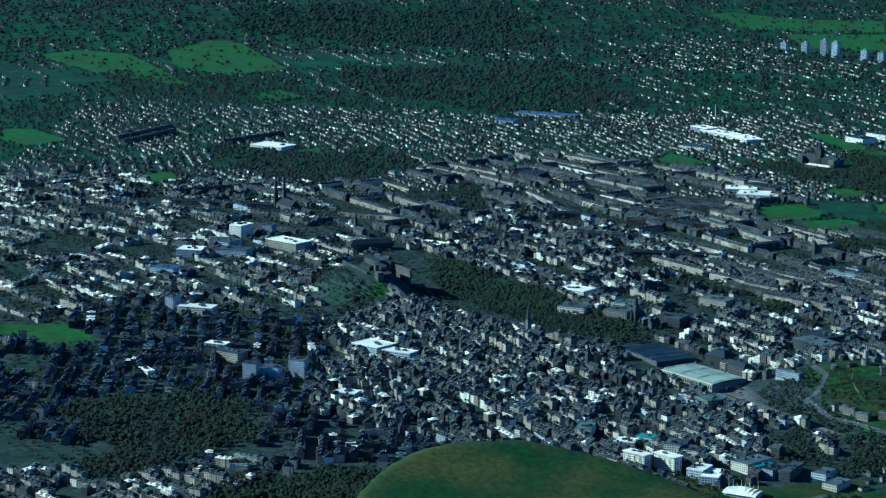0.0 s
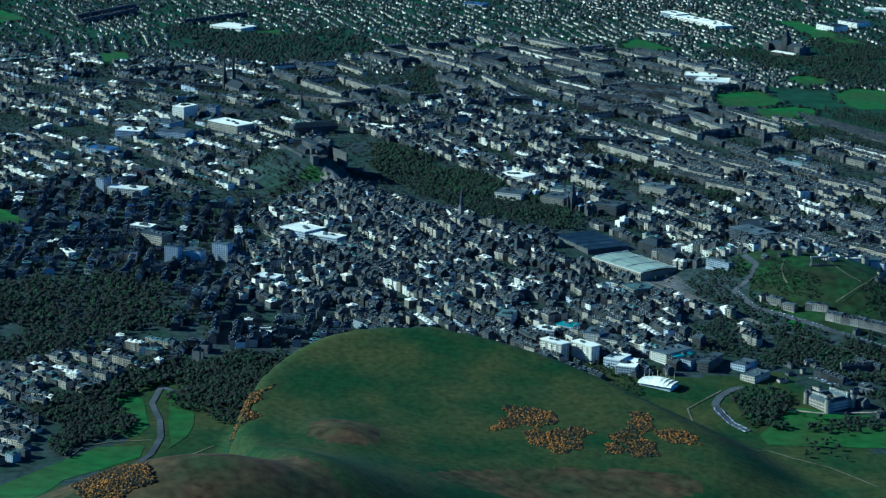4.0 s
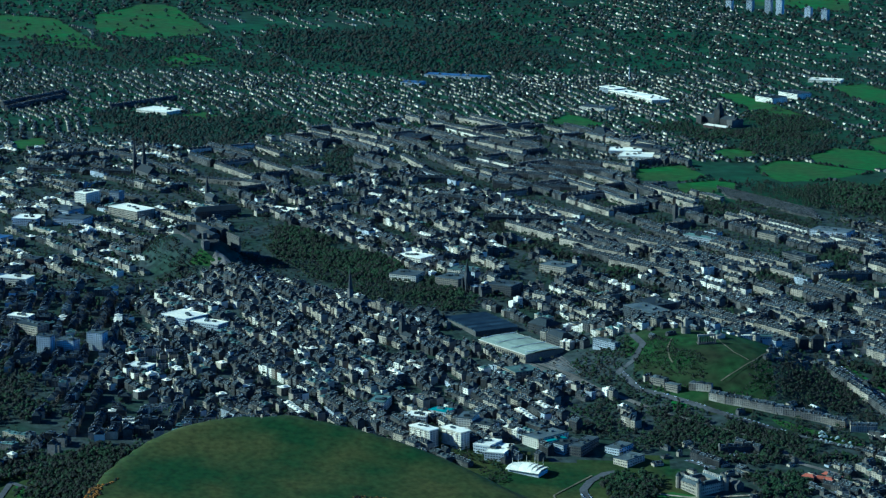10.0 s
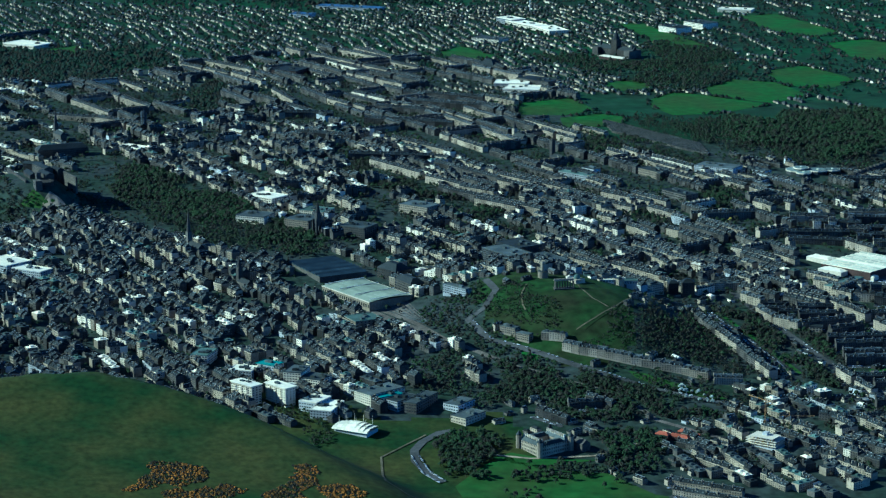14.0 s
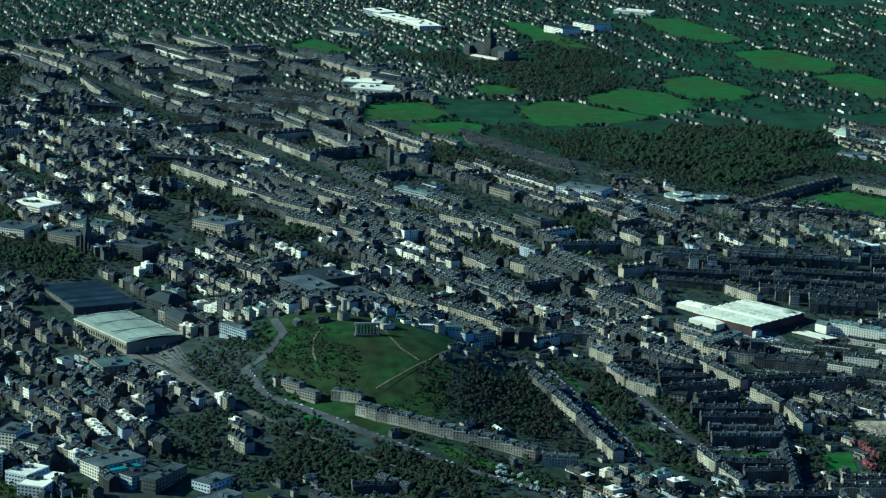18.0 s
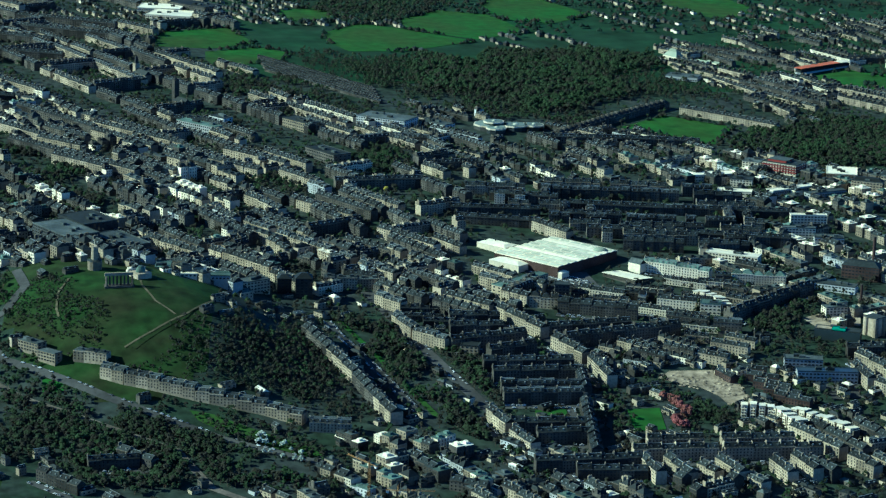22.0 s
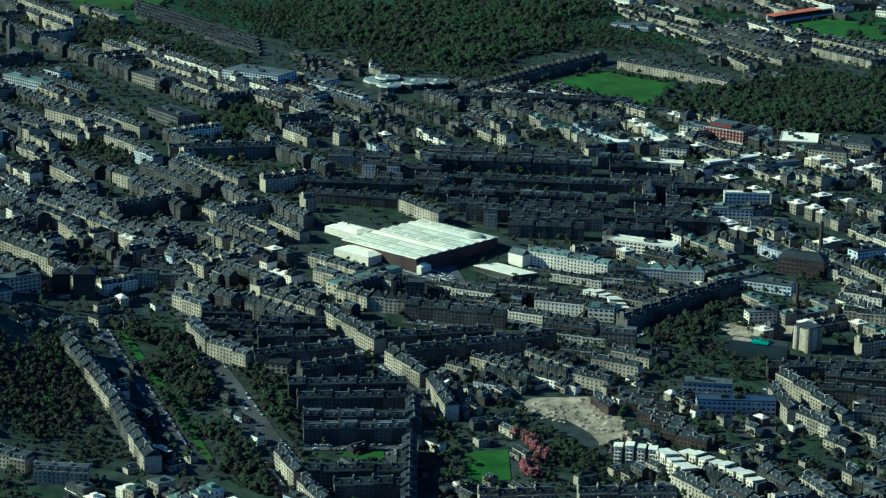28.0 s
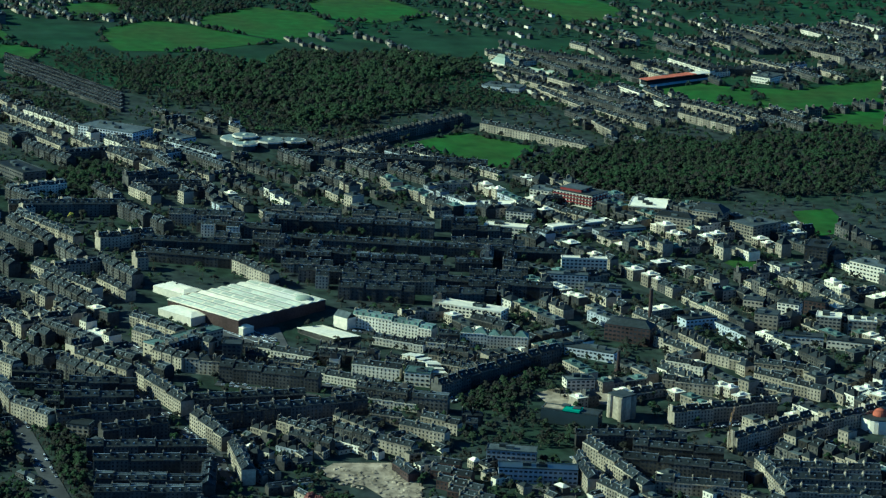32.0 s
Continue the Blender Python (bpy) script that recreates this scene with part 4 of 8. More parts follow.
green([(-6023, 2488), (-6152, 2659), (-5867, 2885), (-5744, 3222), (-5252, 2989), (-5459, 2480)], "far pale green field")
green([(-2269, -178), (-2326, -87), (-2208, -53), (-2133, -162)])
green([(-346, -1152), (-336, -1037), (-194, -978), (-159, -998), (-192, -1066), (-287, -1158)], "bright grass of a park slope")
green([(1038, -51), (973, 10), (954, 50), (1008, 72), (1041, 155), (1124, 191), (1144, 215), (1082, -53)], "palace lawn edged by trees")
green([(954, 19), (942, 54), (971, 88), (995, 159), (997, 111), (998, 64)], "palace lawn edged by trees")
green([(773, 754), (777, 789), (833, 772), (831, 738)], "small square lawn between tenements")
green([(-368, -421), (-343, -405), (-334, -366), (-299, -373), (-313, -406), (-346, -449)], "grass slope below castle walls")
green([(700, 305), (713, 327), (750, 360), (793, 398), (819, 411), (822, 391), (776, 354), (748, 327), (721, 309)], "strip of park grass beside a railway")
green([(591, 177), (607, 199), (623, 192), (617, 172)], "bright grass of a small park")
green([(443, 252), (437, 295), (430, 320), (424, 359), (379, 440), (450, 405), (542, 341), (588, 276), (574, 261), (522, 238), (508, 268)], "green grass on the crest of a hill", PARK_GRASS)
green([(573, 299), (563, 338), (586, 343), (604, 306)], "small clearing of grass on a wooded hill", PARK_GRASS)
green([(618, 310), (620, 340), (639, 338), (639, 311)], "small clearing of grass on a wooded hill", PARK_GRASS)
green([(-5309, 2540), (-5215, 3016), (-4461, 2683), (-4687, 2528), (-4839, 2434)], "far pale green field")
green([(754, 658), (759, 691), (775, 687), (768, 654)], "small back green between tenements")



def hedges(seed=31):
    """Rows of trees round the larger fields."""
    r = np.random.default_rng(seed)
    px, py = [], []
    for ring in GREENS:
        area = abs(sum(a[0] * b[1] - b[0] * a[1] for a, b in zip(ring, ring[1:] + ring[:1]))) / 2
        for (ax, ay), (bx, by) in zip(ring, ring[1:] + ring[:1]):
            d = math.hypot(bx - ax, by - ay)
            if area > 9000 and ay > 600 or ax < -1500:
                f = r.uniform(0, 1, int(d / 7))
                f = f[np.sin(f * d / 40 + seed) > -0.55]
                px += list(ax + (bx - ax) * f + r.normal(0, 3.5, len(f)))
                py += list(ay + (by - ay) * f + r.normal(0, 3.5, len(f)))
                seed += 1
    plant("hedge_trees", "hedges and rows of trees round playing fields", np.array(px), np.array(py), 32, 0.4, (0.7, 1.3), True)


hedges()

# ---- roads and paths ----
ribbon("main_road", [(360, 601), (452, 602), (538, 603), (700, 610), (832, 618), (960, 630)], 15, ASPHALT, 1.6, "broad asphalt avenue between trees and terraces", "road")
ribbon("terrace_road", [(459, 523), (507, 523), (623, 533), (735, 537)], 12, ASPHALT, 1.6, "asphalt street along a terrace with parked cars", "road")
ribbon("grass_verge", [(458, 538), (578, 546), (748, 553)], 7, GRASS, 1.7, "strip of bright grass beside a street", "lawn")
ribbon("hill_road", [(334, 197), (400, 195), (440, 165), (450, 136), (531, 145), (651, 230), (765, 324), (843, 408)], 11, ASPHALT, 2.0, "curved asphalt road below a hill", "road")
ribbon("railway_bed", [(290, 20), (390, 62), (482, 87), (620, 150), (780, 273), (873, 284), (945, 335), (1041, 405)], 9, BALLAST, 1.6, "railway cutting with ballast bed", "railway")
ribbon("railway_bed", [(318, 12), (390, 40), (450, 66)], 22, BALLAST, 1.5, "railway sidings with ballast bed", "railway")
ribbon("palace_drive", [(939, 18), (969, 72), (976, 124), (980, 159), (949, 234)], 5, GRAVEL, 2.2, "pale gravel drive round a palace", "path")
ribbon("park_road", [(1021, -63), (985, -75), (940, -78), (905, -70), (875, -50), (850, -20), (845, 0)], 12, ASPHALT, 2.0, "park road with rows of parked cars", "road")
ribbon("north_street", [(419, 736), (556, 750), (645, 762)], 12, ASPHALT, 1.6, "asphalt street between tenements", "road")
SITE = [(697, 823), (680, 844), (688, 891), (727, 905), (768, 893), (786, 881), (787, 865), (761, 865), (732, 856), (714, 835)]
sheet("cleared_site", SITE, GRAVEL, 1.6, "cleared pale building site of earth and rubble", "ground")
TAKEN.append([(670, 820), (670, 870), (720, 900), (775, 900), (800, 850), (744, 835)])
def rubble(ring, each, seed):
    """Low heaps of earth and rubble over a cleared site."""
    r, kit = random.Random(seed), Kit()
    for px, py in zip(*spots_in(ring, each, seed)):
        lobe(kit, r, px, py, float(height(px, py)) + 0.5, r.uniform(0.8, 3.4), 6, r.uniform(0.12, 0.45))
    return thing("rubble_heaps", kit, [GRAVEL, BARE], label="low heaps of pale earth and rubble", category="rubble", kind="stuff")


sheet("yard", [(320, 815), (345, 805), (400, 850), (400, 880), (345, 885)], ASPHALT, 1.5, "asphalt bus yard with parked vehicles", "yard")
TAKEN.append([(320, 815), (345, 805), (400, 850), (400, 880), (345, 885)])
sheet("castle_forecourt", [(-360, -393), (-345, -375), (-300, -355), (-285, -391), (-330, -410)], GRAVEL, 1.6, "pale paved castle forecourt", "pavement")
green([(690, -872), (760, -858), (820, -850), (880, -862), (930, -880), (985, -915), (945, -905), (860, -895), (775, -880)], "bright grass below the crags")
green([(1142, -1178), (1044, -1092), (960, -1010), (965, -945), (1018, -960), (1119, -1078), (1300, -1150)], "bright park grass beside a road")
green([(735, -966), (698, -927), (765, -915), (875, -925), (920, -950), (905, -992)], "park grass with young trees")
ribbon("park_road", [(880, -752), (790, -815), (700, -880), (765, -904), (846, -905), (928, -917), (1007, -943), (1100, -1000)], 9, ASPHALT, 2.2, "park road below the crags", "road")
ribbon("park_path", [(1062, -926), (1030, -900), (1010, -880), (980, -850)], 2.6, TRODDEN, 2.2, "pale trodden path over bright grass", "path")
ribbon("park_path", [(1010, -1060), (955, -1029), (940, -992), (939, -932)], 2.6, TRODDEN, 2.2, "pale path through a park", "path")
ribbon("park_path", [(1285, 25), (1192, -8), (1148, -42), (1105, -67), (1151, -140), (1102, -160), (918, -119), (853, -40)], 3.0, TRODDEN, 2.2, "pale footpath round a grass hill", "path")
sheet("earth_yard", [(556, 1068), (533, 1126), (522, 1162), (594, 1123), (587, 1070)], GRAVEL, 1.5, "pale earth yard beside workshops", "ground")
sheet("car_park", [(755, 992), (755, 1036), (801, 1011), (798, 981)], ASPHALT, 1.55, "asphalt car park beside an office block", "yard")
sheet("earth_yard", [(591, 891), (580, 918), (633, 898), (649, 869)], GRAVEL, 1.5, "pale earth yard behind flats", "ground")
ribbon("hill_path", [(582, 265), (564, 299), (534, 342), (490, 382), (354, 449)], 2.4, TRODDEN, 2.0, "pale gravel path over a grass hill", "path")
ribbon("hill_path", [(534, 331), (501, 317), (454, 313), (431, 316)], 2.4, TRODDEN, 2.0, "pale gravel path over a grass hill", "path")
ribbon("hill_path", [(412, 241), (446, 222), (478, 214), (496, 213)], 2.4, TRODDEN, 2.0, "pale gravel path over a grass hill", "path")
sheet("rubble_site", [(438, 25), (429, 64), (463, 77), (476, 51)], GRAVEL, 1.5, "brown rubble of a cleared site", "ground")
sheet("railway_bed", [(298, 26), (283, 80), (423, 84), (406, 71)], BALLAST, 1.1, "ballast bed of many tracks outside a station", "railway")
ribbon("railway_track", [(295, 30), (350, 52), (405, 73)], 2.2, LEAD, 1.4, "dark railway track on ballast", "railway")
ribbon("railway_track", [(292, 39), (351, 58), (408, 75)], 2.2, LEAD, 1.4, "dark railway track on ballast", "railway")
ribbon("railway_track", [(290, 49), (352, 63), (410, 77)], 2.2, LEAD, 1.4, "dark railway track on ballast", "railway")
ribbon("railway_track", [(288, 59), (353, 69), (413, 79)], 2.2, LEAD, 1.4, "dark railway track on ballast", "railway")
ribbon("railway_track", [(286, 68), (354, 74), (416, 81)], 2.2, LEAD, 1.4, "dark railway track on ballast", "railway")
ribbon("railway_track", [(286, 77), (356, 79), (418, 83)], 2.2, LEAD, 1.4, "dark railway track on ballast", "railway")

terrace((613, 236), (633, 256), 14, 3, "mansard", "sand", 14.0, name="terraced_house", label="sandstone house in a terrace, slate-roofed with chimneys", road=False)
terrace((633, 256), (679, 318), 14, 3, "mansard", "sand", 14.0, name="terraced_house", label="sandstone house in a terrace, slate-roofed with chimneys", road=False)
terrace((679, 318), (717, 382), 14, 3, "mansard", "sand", 14.0, name="terraced_house", label="sandstone house in a terrace, slate-roofed with chimneys", road=False)
terrace((717, 382), (744, 413), 14, 3, "mansard", "sand", 14.0, name="terraced_house", label="sandstone house in a terrace, slate-roofed with chimneys", road=False)
terrace((756, 415), (770, 454), 14, 3, "mansard", "sand", 14.0, name="terraced_house", label="sandstone house in a terrace, slate-roofed with chimneys", road=False)
# one terrace: dark and sandy stone alternate to paint its unlit and sunlit stretches
terrace((519, 482), (583, 491), 14, 4, "gable", "soot", 14.0, name="tenement", label="dark stone tenement in a terrace, slate-roofed with chimneys", road=False)
terrace((583, 491), (649, 499), 14, 4, "gable", "sand", 14.0, name="tenement", label="sandstone tenement in a terrace, slate-roofed with chimneys", road=False)
terrace((649, 499), (714, 502), 14, 4, "gable", "soot", 14.0, name="tenement", label="dark stone tenement in a terrace, slate-roofed with chimneys", road=False)
terrace((714, 502), (761, 505), 14, 4, "gable", "sand", 14.0, name="tenement", label="sandstone tenement in a terrace, slate-roofed with chimneys", road=False)
terrace((330, 558), (350, 621), 14, 4, "flat", "sand", 14.0, name="tenement", label="sandstone tenement in a terrace, flat-roofed", road=False)
terrace((405, 601), (440, 620), 13, 4, "mansard", "sand", 14.0, name="tenement", label="sandstone tenement in a terrace, slate-roofed with chimneys", road=False)
terrace((478, 599), (527, 605), 13, 4, "mansard", "sand", 14.0, name="tenement", label="sandstone tenement in a terrace, slate-roofed with chimneys", road=False)
terrace((527, 605), (564, 630), 13, 4, "mansard", "sand", 14.0, name="tenement", label="sandstone tenement in a terrace, slate-roofed with chimneys", road=False)
terrace((574, 215), (596, 245), 12, 3, "flat", "sand", 14.0, name="terraced_house", label="sandstone house in a terrace, flat-roofed", road=False)
terrace((464, 722), (554, 748), 13, 4, "gable", "sand", 14.0, name="tenement", label="sandstone tenement in a terrace, slate-roofed with chimneys")
terrace((581, 750), (638, 764), 13, 4, "gable", "sand", 14.0, name="tenement", label="sandstone tenement in a terrace, slate-roofed with chimneys")
terrace((362, 744), (408, 771), 13, 4, "mansard", "sand", 14.0, name="tenement", label="sandstone tenement in a terrace, slate-roofed with chimneys")
terrace((444, 773), (461, 806), 14, 4, "hip", "sand", 14.0, name="tenement", label="sandstone tenement in a terrace, slate-roofed with chimneys")
terrace((469, 798), (515, 878), 14, 4, "gable", "soot", 14.0, name="tenement", label="dark stone tenement in a terrace, slate-roofed with chimneys")
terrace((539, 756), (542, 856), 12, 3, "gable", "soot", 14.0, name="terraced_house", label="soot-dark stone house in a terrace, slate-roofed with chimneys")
terrace((583, 761), (572, 903), 13, 4, "gable", "soot", 14.0, name="tenement", label="dark stone tenement in a terrace, slate-roofed with chimneys")
terrace((564, 632), (560, 722), 13, 4, "gable", "soot", 14.0, name="tenement", label="dark stone tenement in a terrace, slate-roofed with chimneys")
terrace((603, 663), (594, 720), 12, 4, "gable", "soot", 14.0, name="tenement", label="dark stone tenement in a terrace, slate-roofed with chimneys")
terrace((634, 645), (652, 742), 12, 4, "gable", "soot", 14.0, name="tenement", label="dark stone tenement in a terrace, slate-roofed with chimneys")
terrace((664, 645), (682, 742), 12, 4, "gable", "soot", 14.0, name="tenement", label="dark stone tenement in a terrace, slate-roofed with chimneys")
terrace((702, 640), (722, 722), 12, 4, "mansard", "soot", 14.0, name="tenement", label="dark stone tenement in a terrace, slate-roofed with chimneys")
terrace((725, 634), (743, 717), 12, 4, "mansard", "soot", 14.0, name="tenement", label="dark stone tenement in a terrace, slate-roofed with chimneys")
terrace((686, 737), (736, 723), 12, 4, "gable", "soot", 14.0, name="tenement", label="dark stone tenement in a terrace, slate-roofed with chimneys")
terrace((767, 605), (812, 609), 12, 4, "gable", "sand", 14.0, name="tenement", label="sandstone tenement in a terrace, slate-roofed with chimneys")
terrace((825, 608), (866, 615), 12, 4, "gable", "sand", 14.0, name="tenement", label="sandstone tenement in a terrace, slate-roofed with chimneys")
terrace((805, 612), (823, 692), 12, 4, "gable", "soot", 14.0, name="tenement", label="dark stone tenement in a terrace, slate-roofed with chimneys")
terrace((835, 629), (846, 687), 12, 4, "gable", "soot", 14.0, name="tenement", label="dark stone tenement in a terrace, slate-roofed with chimneys")
terrace((763, 711), (896, 669), 12, 4, "gable", "soot", 14.0, name="tenement", label="dark stone tenement in a terrace, slate-roofed with chimneys")
terrace((647, 767), (711, 763), 12, 4, "gable", "sand", 14.0, name="tenement", label="sandstone tenement in a terrace, slate-roofed with chimneys")
terrace((488, 658), (499, 714), 12, 4, "gable", "soot", 14.0, name="tenement", label="dark stone tenement in a terrace, slate-roofed with chimneys")
terrace((521, 647), (531, 706), 12, 4, "gable", "soot", 14.0, name="tenement", label="dark stone tenement in a terrace, slate-roofed with chimneys")
terrace((878, 730), (890, 786), 12, 4, "gable", "sand", 14.0, name="tenement", label="sandstone tenement in a terrace, slate-roofed with chimneys")
terrace((898, 706), (914, 791), 12, 4, "gable", "sand", 14.0, name="tenement", label="sandstone tenement in a terrace, slate-roofed with chimneys")
terrace((892, 805), (908, 878), 12, 4, "gable", "sand", 14.0, name="tenement", label="sandstone tenement in a terrace, slate-roofed with chimneys")
terrace((915, 797), (936, 896), 12, 4, "gable", "sand", 14.0, name="tenement", label="sandstone tenement in a terrace, slate-roofed with chimneys")
terrace((922, 709), (961, 709), 12, 4, "gable", "sand", 14.0, name="tenement", label="sandstone tenement in a terrace, slate-roofed with chimneys")
terrace((924, 733), (972, 737), 12, 4, "gable", "sand", 14.0, name="tenement", label="sandstone tenement in a terrace, slate-roofed with chimneys")
terrace((937, 783), (981, 788), 12, 4, "gable", "sand", 14.0, name="tenement", label="sandstone tenement in a terrace, slate-roofed with chimneys")
terrace((953, 835), (993, 835), 12, 4, "gable", "sand", 14.0, name="tenement", label="sandstone tenement in a terrace, slate-roofed with chimneys")
terrace((947, 861), (992, 863), 12, 4, "gable", "sand", 14.0, name="tenement", label="sandstone tenement in a terrace, slate-roofed with chimneys")
terrace((903, 600), (920, 704), 12, 4, "gable", "soot", 14.0, name="tenement", label="dark stone tenement in a terrace, slate-roofed with chimneys")
terrace((926, 635), (943, 702), 12, 3, "gable", "soot", 14.0, name="terraced_house", label="soot-dark stone house in a terrace, slate-roofed with chimneys")
terrace((410, 849), (446, 892), 12, 2, "gable", "harl", 14.0, name="terraced_house", label="pale rendered house in a terrace, slate-roofed with chimneys")
terrace((474, 921), (499, 959), 12, 3, "gable", "harl", 14.0, name="terraced_house", label="pale rendered house in a terrace, slate-roofed with chimneys")
terrace((473, 872), (514, 921), 12, 2, "gable", "harl", 14.0, name="terraced_house", label="pale rendered house in a terrace, slate-roofed with chimneys")
terrace((348, 960), (405, 1021), 14, 4, "mansard", "harl", 14.0, COPPER, name="tenement", label="pale rendered tenement in a terrace, green-roofed with chimneys")
terrace((416, 1044), (443, 1102), 14, 4, "hip", "harl", 14.0, COPPER, name="tenement", label="pale rendered tenement in a terrace, green-roofed with chimneys")
terrace((549, 976), (512, 1044), 13, 4, "gable", "soot", 14.0, name="tenement", label="dark stone tenement in a terrace, slate-roofed with chimneys")
terrace((512, 1044), (474, 1119), 13, 4, "gable", "soot", 14.0, name="tenement", label="dark stone tenement in a terrace, slate-roofed with chimneys")
terrace((572, 947), (587, 975), 13, 4, "mansard", "soot", 14.0, name="tenement", label="dark stone tenement in a terrace, slate-roofed with chimneys")
balcony_flats((461, 976), (483, 991), 3)
balcony_flats((483, 991), (519, 990), 3)
terrace((652, 889), (680, 914), 11, 3, "gable", "sand", 14.0, name="terraced_house", label="sandstone house in a terrace, slate-roofed with chimneys")
terrace((625, 920), (656, 951), 11, 3, "gable", "sand", 14.0, name="terraced_house", label="sandstone house in a terrace, slate-roofed with chimneys")
terrace((611, 944), (637, 969), 11, 3, "gable", "sand", 14.0, name="terraced_house", label="sandstone house in a terrace, slate-roofed with chimneys")
terrace((701, 893), (730, 898), 11, 2, "gable", "brick", 14.0, name="terraced_house", label="brown brick house in a terrace, slate-roofed with chimneys")
terrace((698, 915), (716, 943), 11, 2, "gable", "brick", 14.0, name="terraced_house", label="brown brick house in a terrace, slate-roofed with chimneys")
terrace((720, 917), (741, 945), 11, 2, "gable", "brick", 14.0, name="terraced_house", label="brown brick house in a terrace, slate-roofed with chimneys")
terrace((741, 916), (770, 945), 11, 2, "gable", "brick", 14.0, name="terraced_house", label="brown brick house in a terrace, slate-roofed with chimneys")
terrace((763, 918), (791, 947), 11, 2, "gable", "brick", 14.0, name="terraced_house", label="brown brick house in a terrace, slate-roofed with chimneys")
terrace((781, 921), (812, 948), 11, 2, "gable", "brick", 14.0, name="terraced_house", label="brown brick house in a terrace, slate-roofed with chimneys")
balcony_flats((814, 865), (830, 898), 4)
balcony_flats((830, 898), (878, 906), 4)
balcony_flats((837, 915), (877, 939), 4)
balcony_flats((877, 939), (908, 950), 4)
terrace((701, 1063), (751, 1072), 13, 4, "gable", "sand", 14.0, name="tenement", label="sandstone tenement in a terrace, slate-roofed with chimneys")
terrace((733, 1042), (783, 1036), 12, 4, "gable", "sand", 14.0, name="tenement", label="sandstone tenement in a terrace, slate-roofed with chimneys")
terrace((784, 1042), (822, 1054), 12, 4, "gable", "sand", 14.0, name="tenement", label="sandstone tenement in a terrace, slate-roofed with chimneys")
terrace((754, 1070), (801, 1076), 12, 4, "gable", "sand", 14.0, name="tenement", label="sandstone tenement in a terrace, slate-roofed with chimneys")
terrace((764, 1195), (801, 1192), 13, 4, "gable", "sand", 14.0, name="tenement", label="sandstone tenement in a terrace, slate-roofed with chimneys")
terrace((801, 1192), (838, 1188), 13, 4, "gable", "sand", 14.0, name="tenement", label="sandstone tenement in a terrace, slate-roofed with chimneys")
terrace((778, 1193), (806, 1284), 12, 4, "gable", "sand", 14.0, name="tenement", label="sandstone tenement in a terrace, slate-roofed with chimneys")
terrace((802, 1188), (829, 1273), 12, 4, "gable", "sand", 14.0, name="tenement", label="sandstone tenement in a terrace, slate-roofed with chimneys")
terrace((830, 1185), (854, 1260), 12, 4, "gable", "sand", 14.0, name="tenement", label="sandstone tenement in a terrace, slate-roofed with chimneys")
terrace((738, 1080), (786, 1168), 12, 4, "gable", "soot", 14.0, name="tenement", label="dark stone tenement in a terrace, slate-roofed with chimneys")
terrace((783, 1090), (813, 1159), 12, 3, "gable", "sand", 14.0, name="terraced_house", label="sandstone house in a terrace, slate-roofed with chimneys")
terrace((682, 1058), (708, 1150), 12, 4, "gable", "soot", 14.0, name="tenement", label="dark stone tenement in a terrace, slate-roofed with chimneys")
terrace((705, 1102), (740, 1171), 12, 3, "gable", "soot", 14.0, name="terraced_house", label="soot-dark stone house in a terrace, slate-roofed with chimneys")
terrace((651, 1160), (640, 1265), 12, 4, "gable", "sand", 14.0, name="tenement", label="sandstone tenement in a terrace, slate-roofed with chimneys")
terrace((717, 1189), (680, 1279), 12, 4, "gable", "sand", 14.0, name="tenement", label="sandstone tenement in a terrace, slate-roofed with chimneys")
terrace((698, 1278), (670, 1361), 12, 4, "gable", "sand", 14.0, name="tenement", label="sandstone tenement in a terrace, slate-roofed with chimneys")
terrace((563, 1190), (590, 1231), 11, 3, "gable", "sand", 14.0, name="terraced_house", label="sandstone house in a terrace, slate-roofed with chimneys")
terrace((516, 1214), (541, 1241), 11, 3, "gable", "harl", 14.0, name="terraced_house", label="pale rendered house in a terrace, slate-roofed with chimneys")
terrace((503, 1262), (533, 1284), 11, 3, "gable", "sand", 14.0, name="terraced_house", label="sandstone house in a terrace, slate-roofed with chimneys")
terrace((565, 1285), (620, 1324), 11, 3, "gable", "sand", 14.0, name="terraced_house", label="sandstone house in a terrace, slate-roofed with chimneys")
terrace((584, 1268), (612, 1297), 11, 2, "gable", "sand", 14.0, name="terraced_house", label="sandstone house in a terrace, slate-roofed with chimneys")
terrace((555, 1286), (572, 1309), 12, 2, "gable", "harl", 14.0, name="terraced_house", label="pale rendered house in a terrace, slate-roofed with chimneys")
terrace((528, 1298), (556, 1340), 11, 2, "gable", "sand", 14.0, name="terraced_house", label="sandstone house in a terrace, slate-roofed with chimneys")
terrace((371, 1072), (403, 1096), 13, 3, "gable", "soot", 14.0, name="terraced_house", label="soot-dark stone house in a terrace, slate-roofed with chimneys")
terrace((1094, 224), (1157, 299), 13, 2, "gable", "sand", 14.0, name="terraced_house", label="sandstone house in a terrace, slate-roofed with chimneys")
terrace((1125, 217), (1197, 292), 12, 2, "gable", "sand", 14.0, name="terraced_house", label="sandstone house in a terrace, slate-roofed with chimneys")
terrace((1027, 286), (1090, 320), 12, 2, "gable", "sand", 14.0, name="terraced_house", label="sandstone house in a terrace, slate-roofed with chimneys")
terrace((969, 281), (1014, 318), 12, 2, "gable", "soot", 14.0, name="terraced_house", label="soot-dark stone house in a terrace, slate-roofed with chimneys")
terrace((993, 462), (1040, 505), 12, 3, "gable", "sand", 14.0, name="terraced_house", label="sandstone house in a terrace, slate-roofed with chimneys")
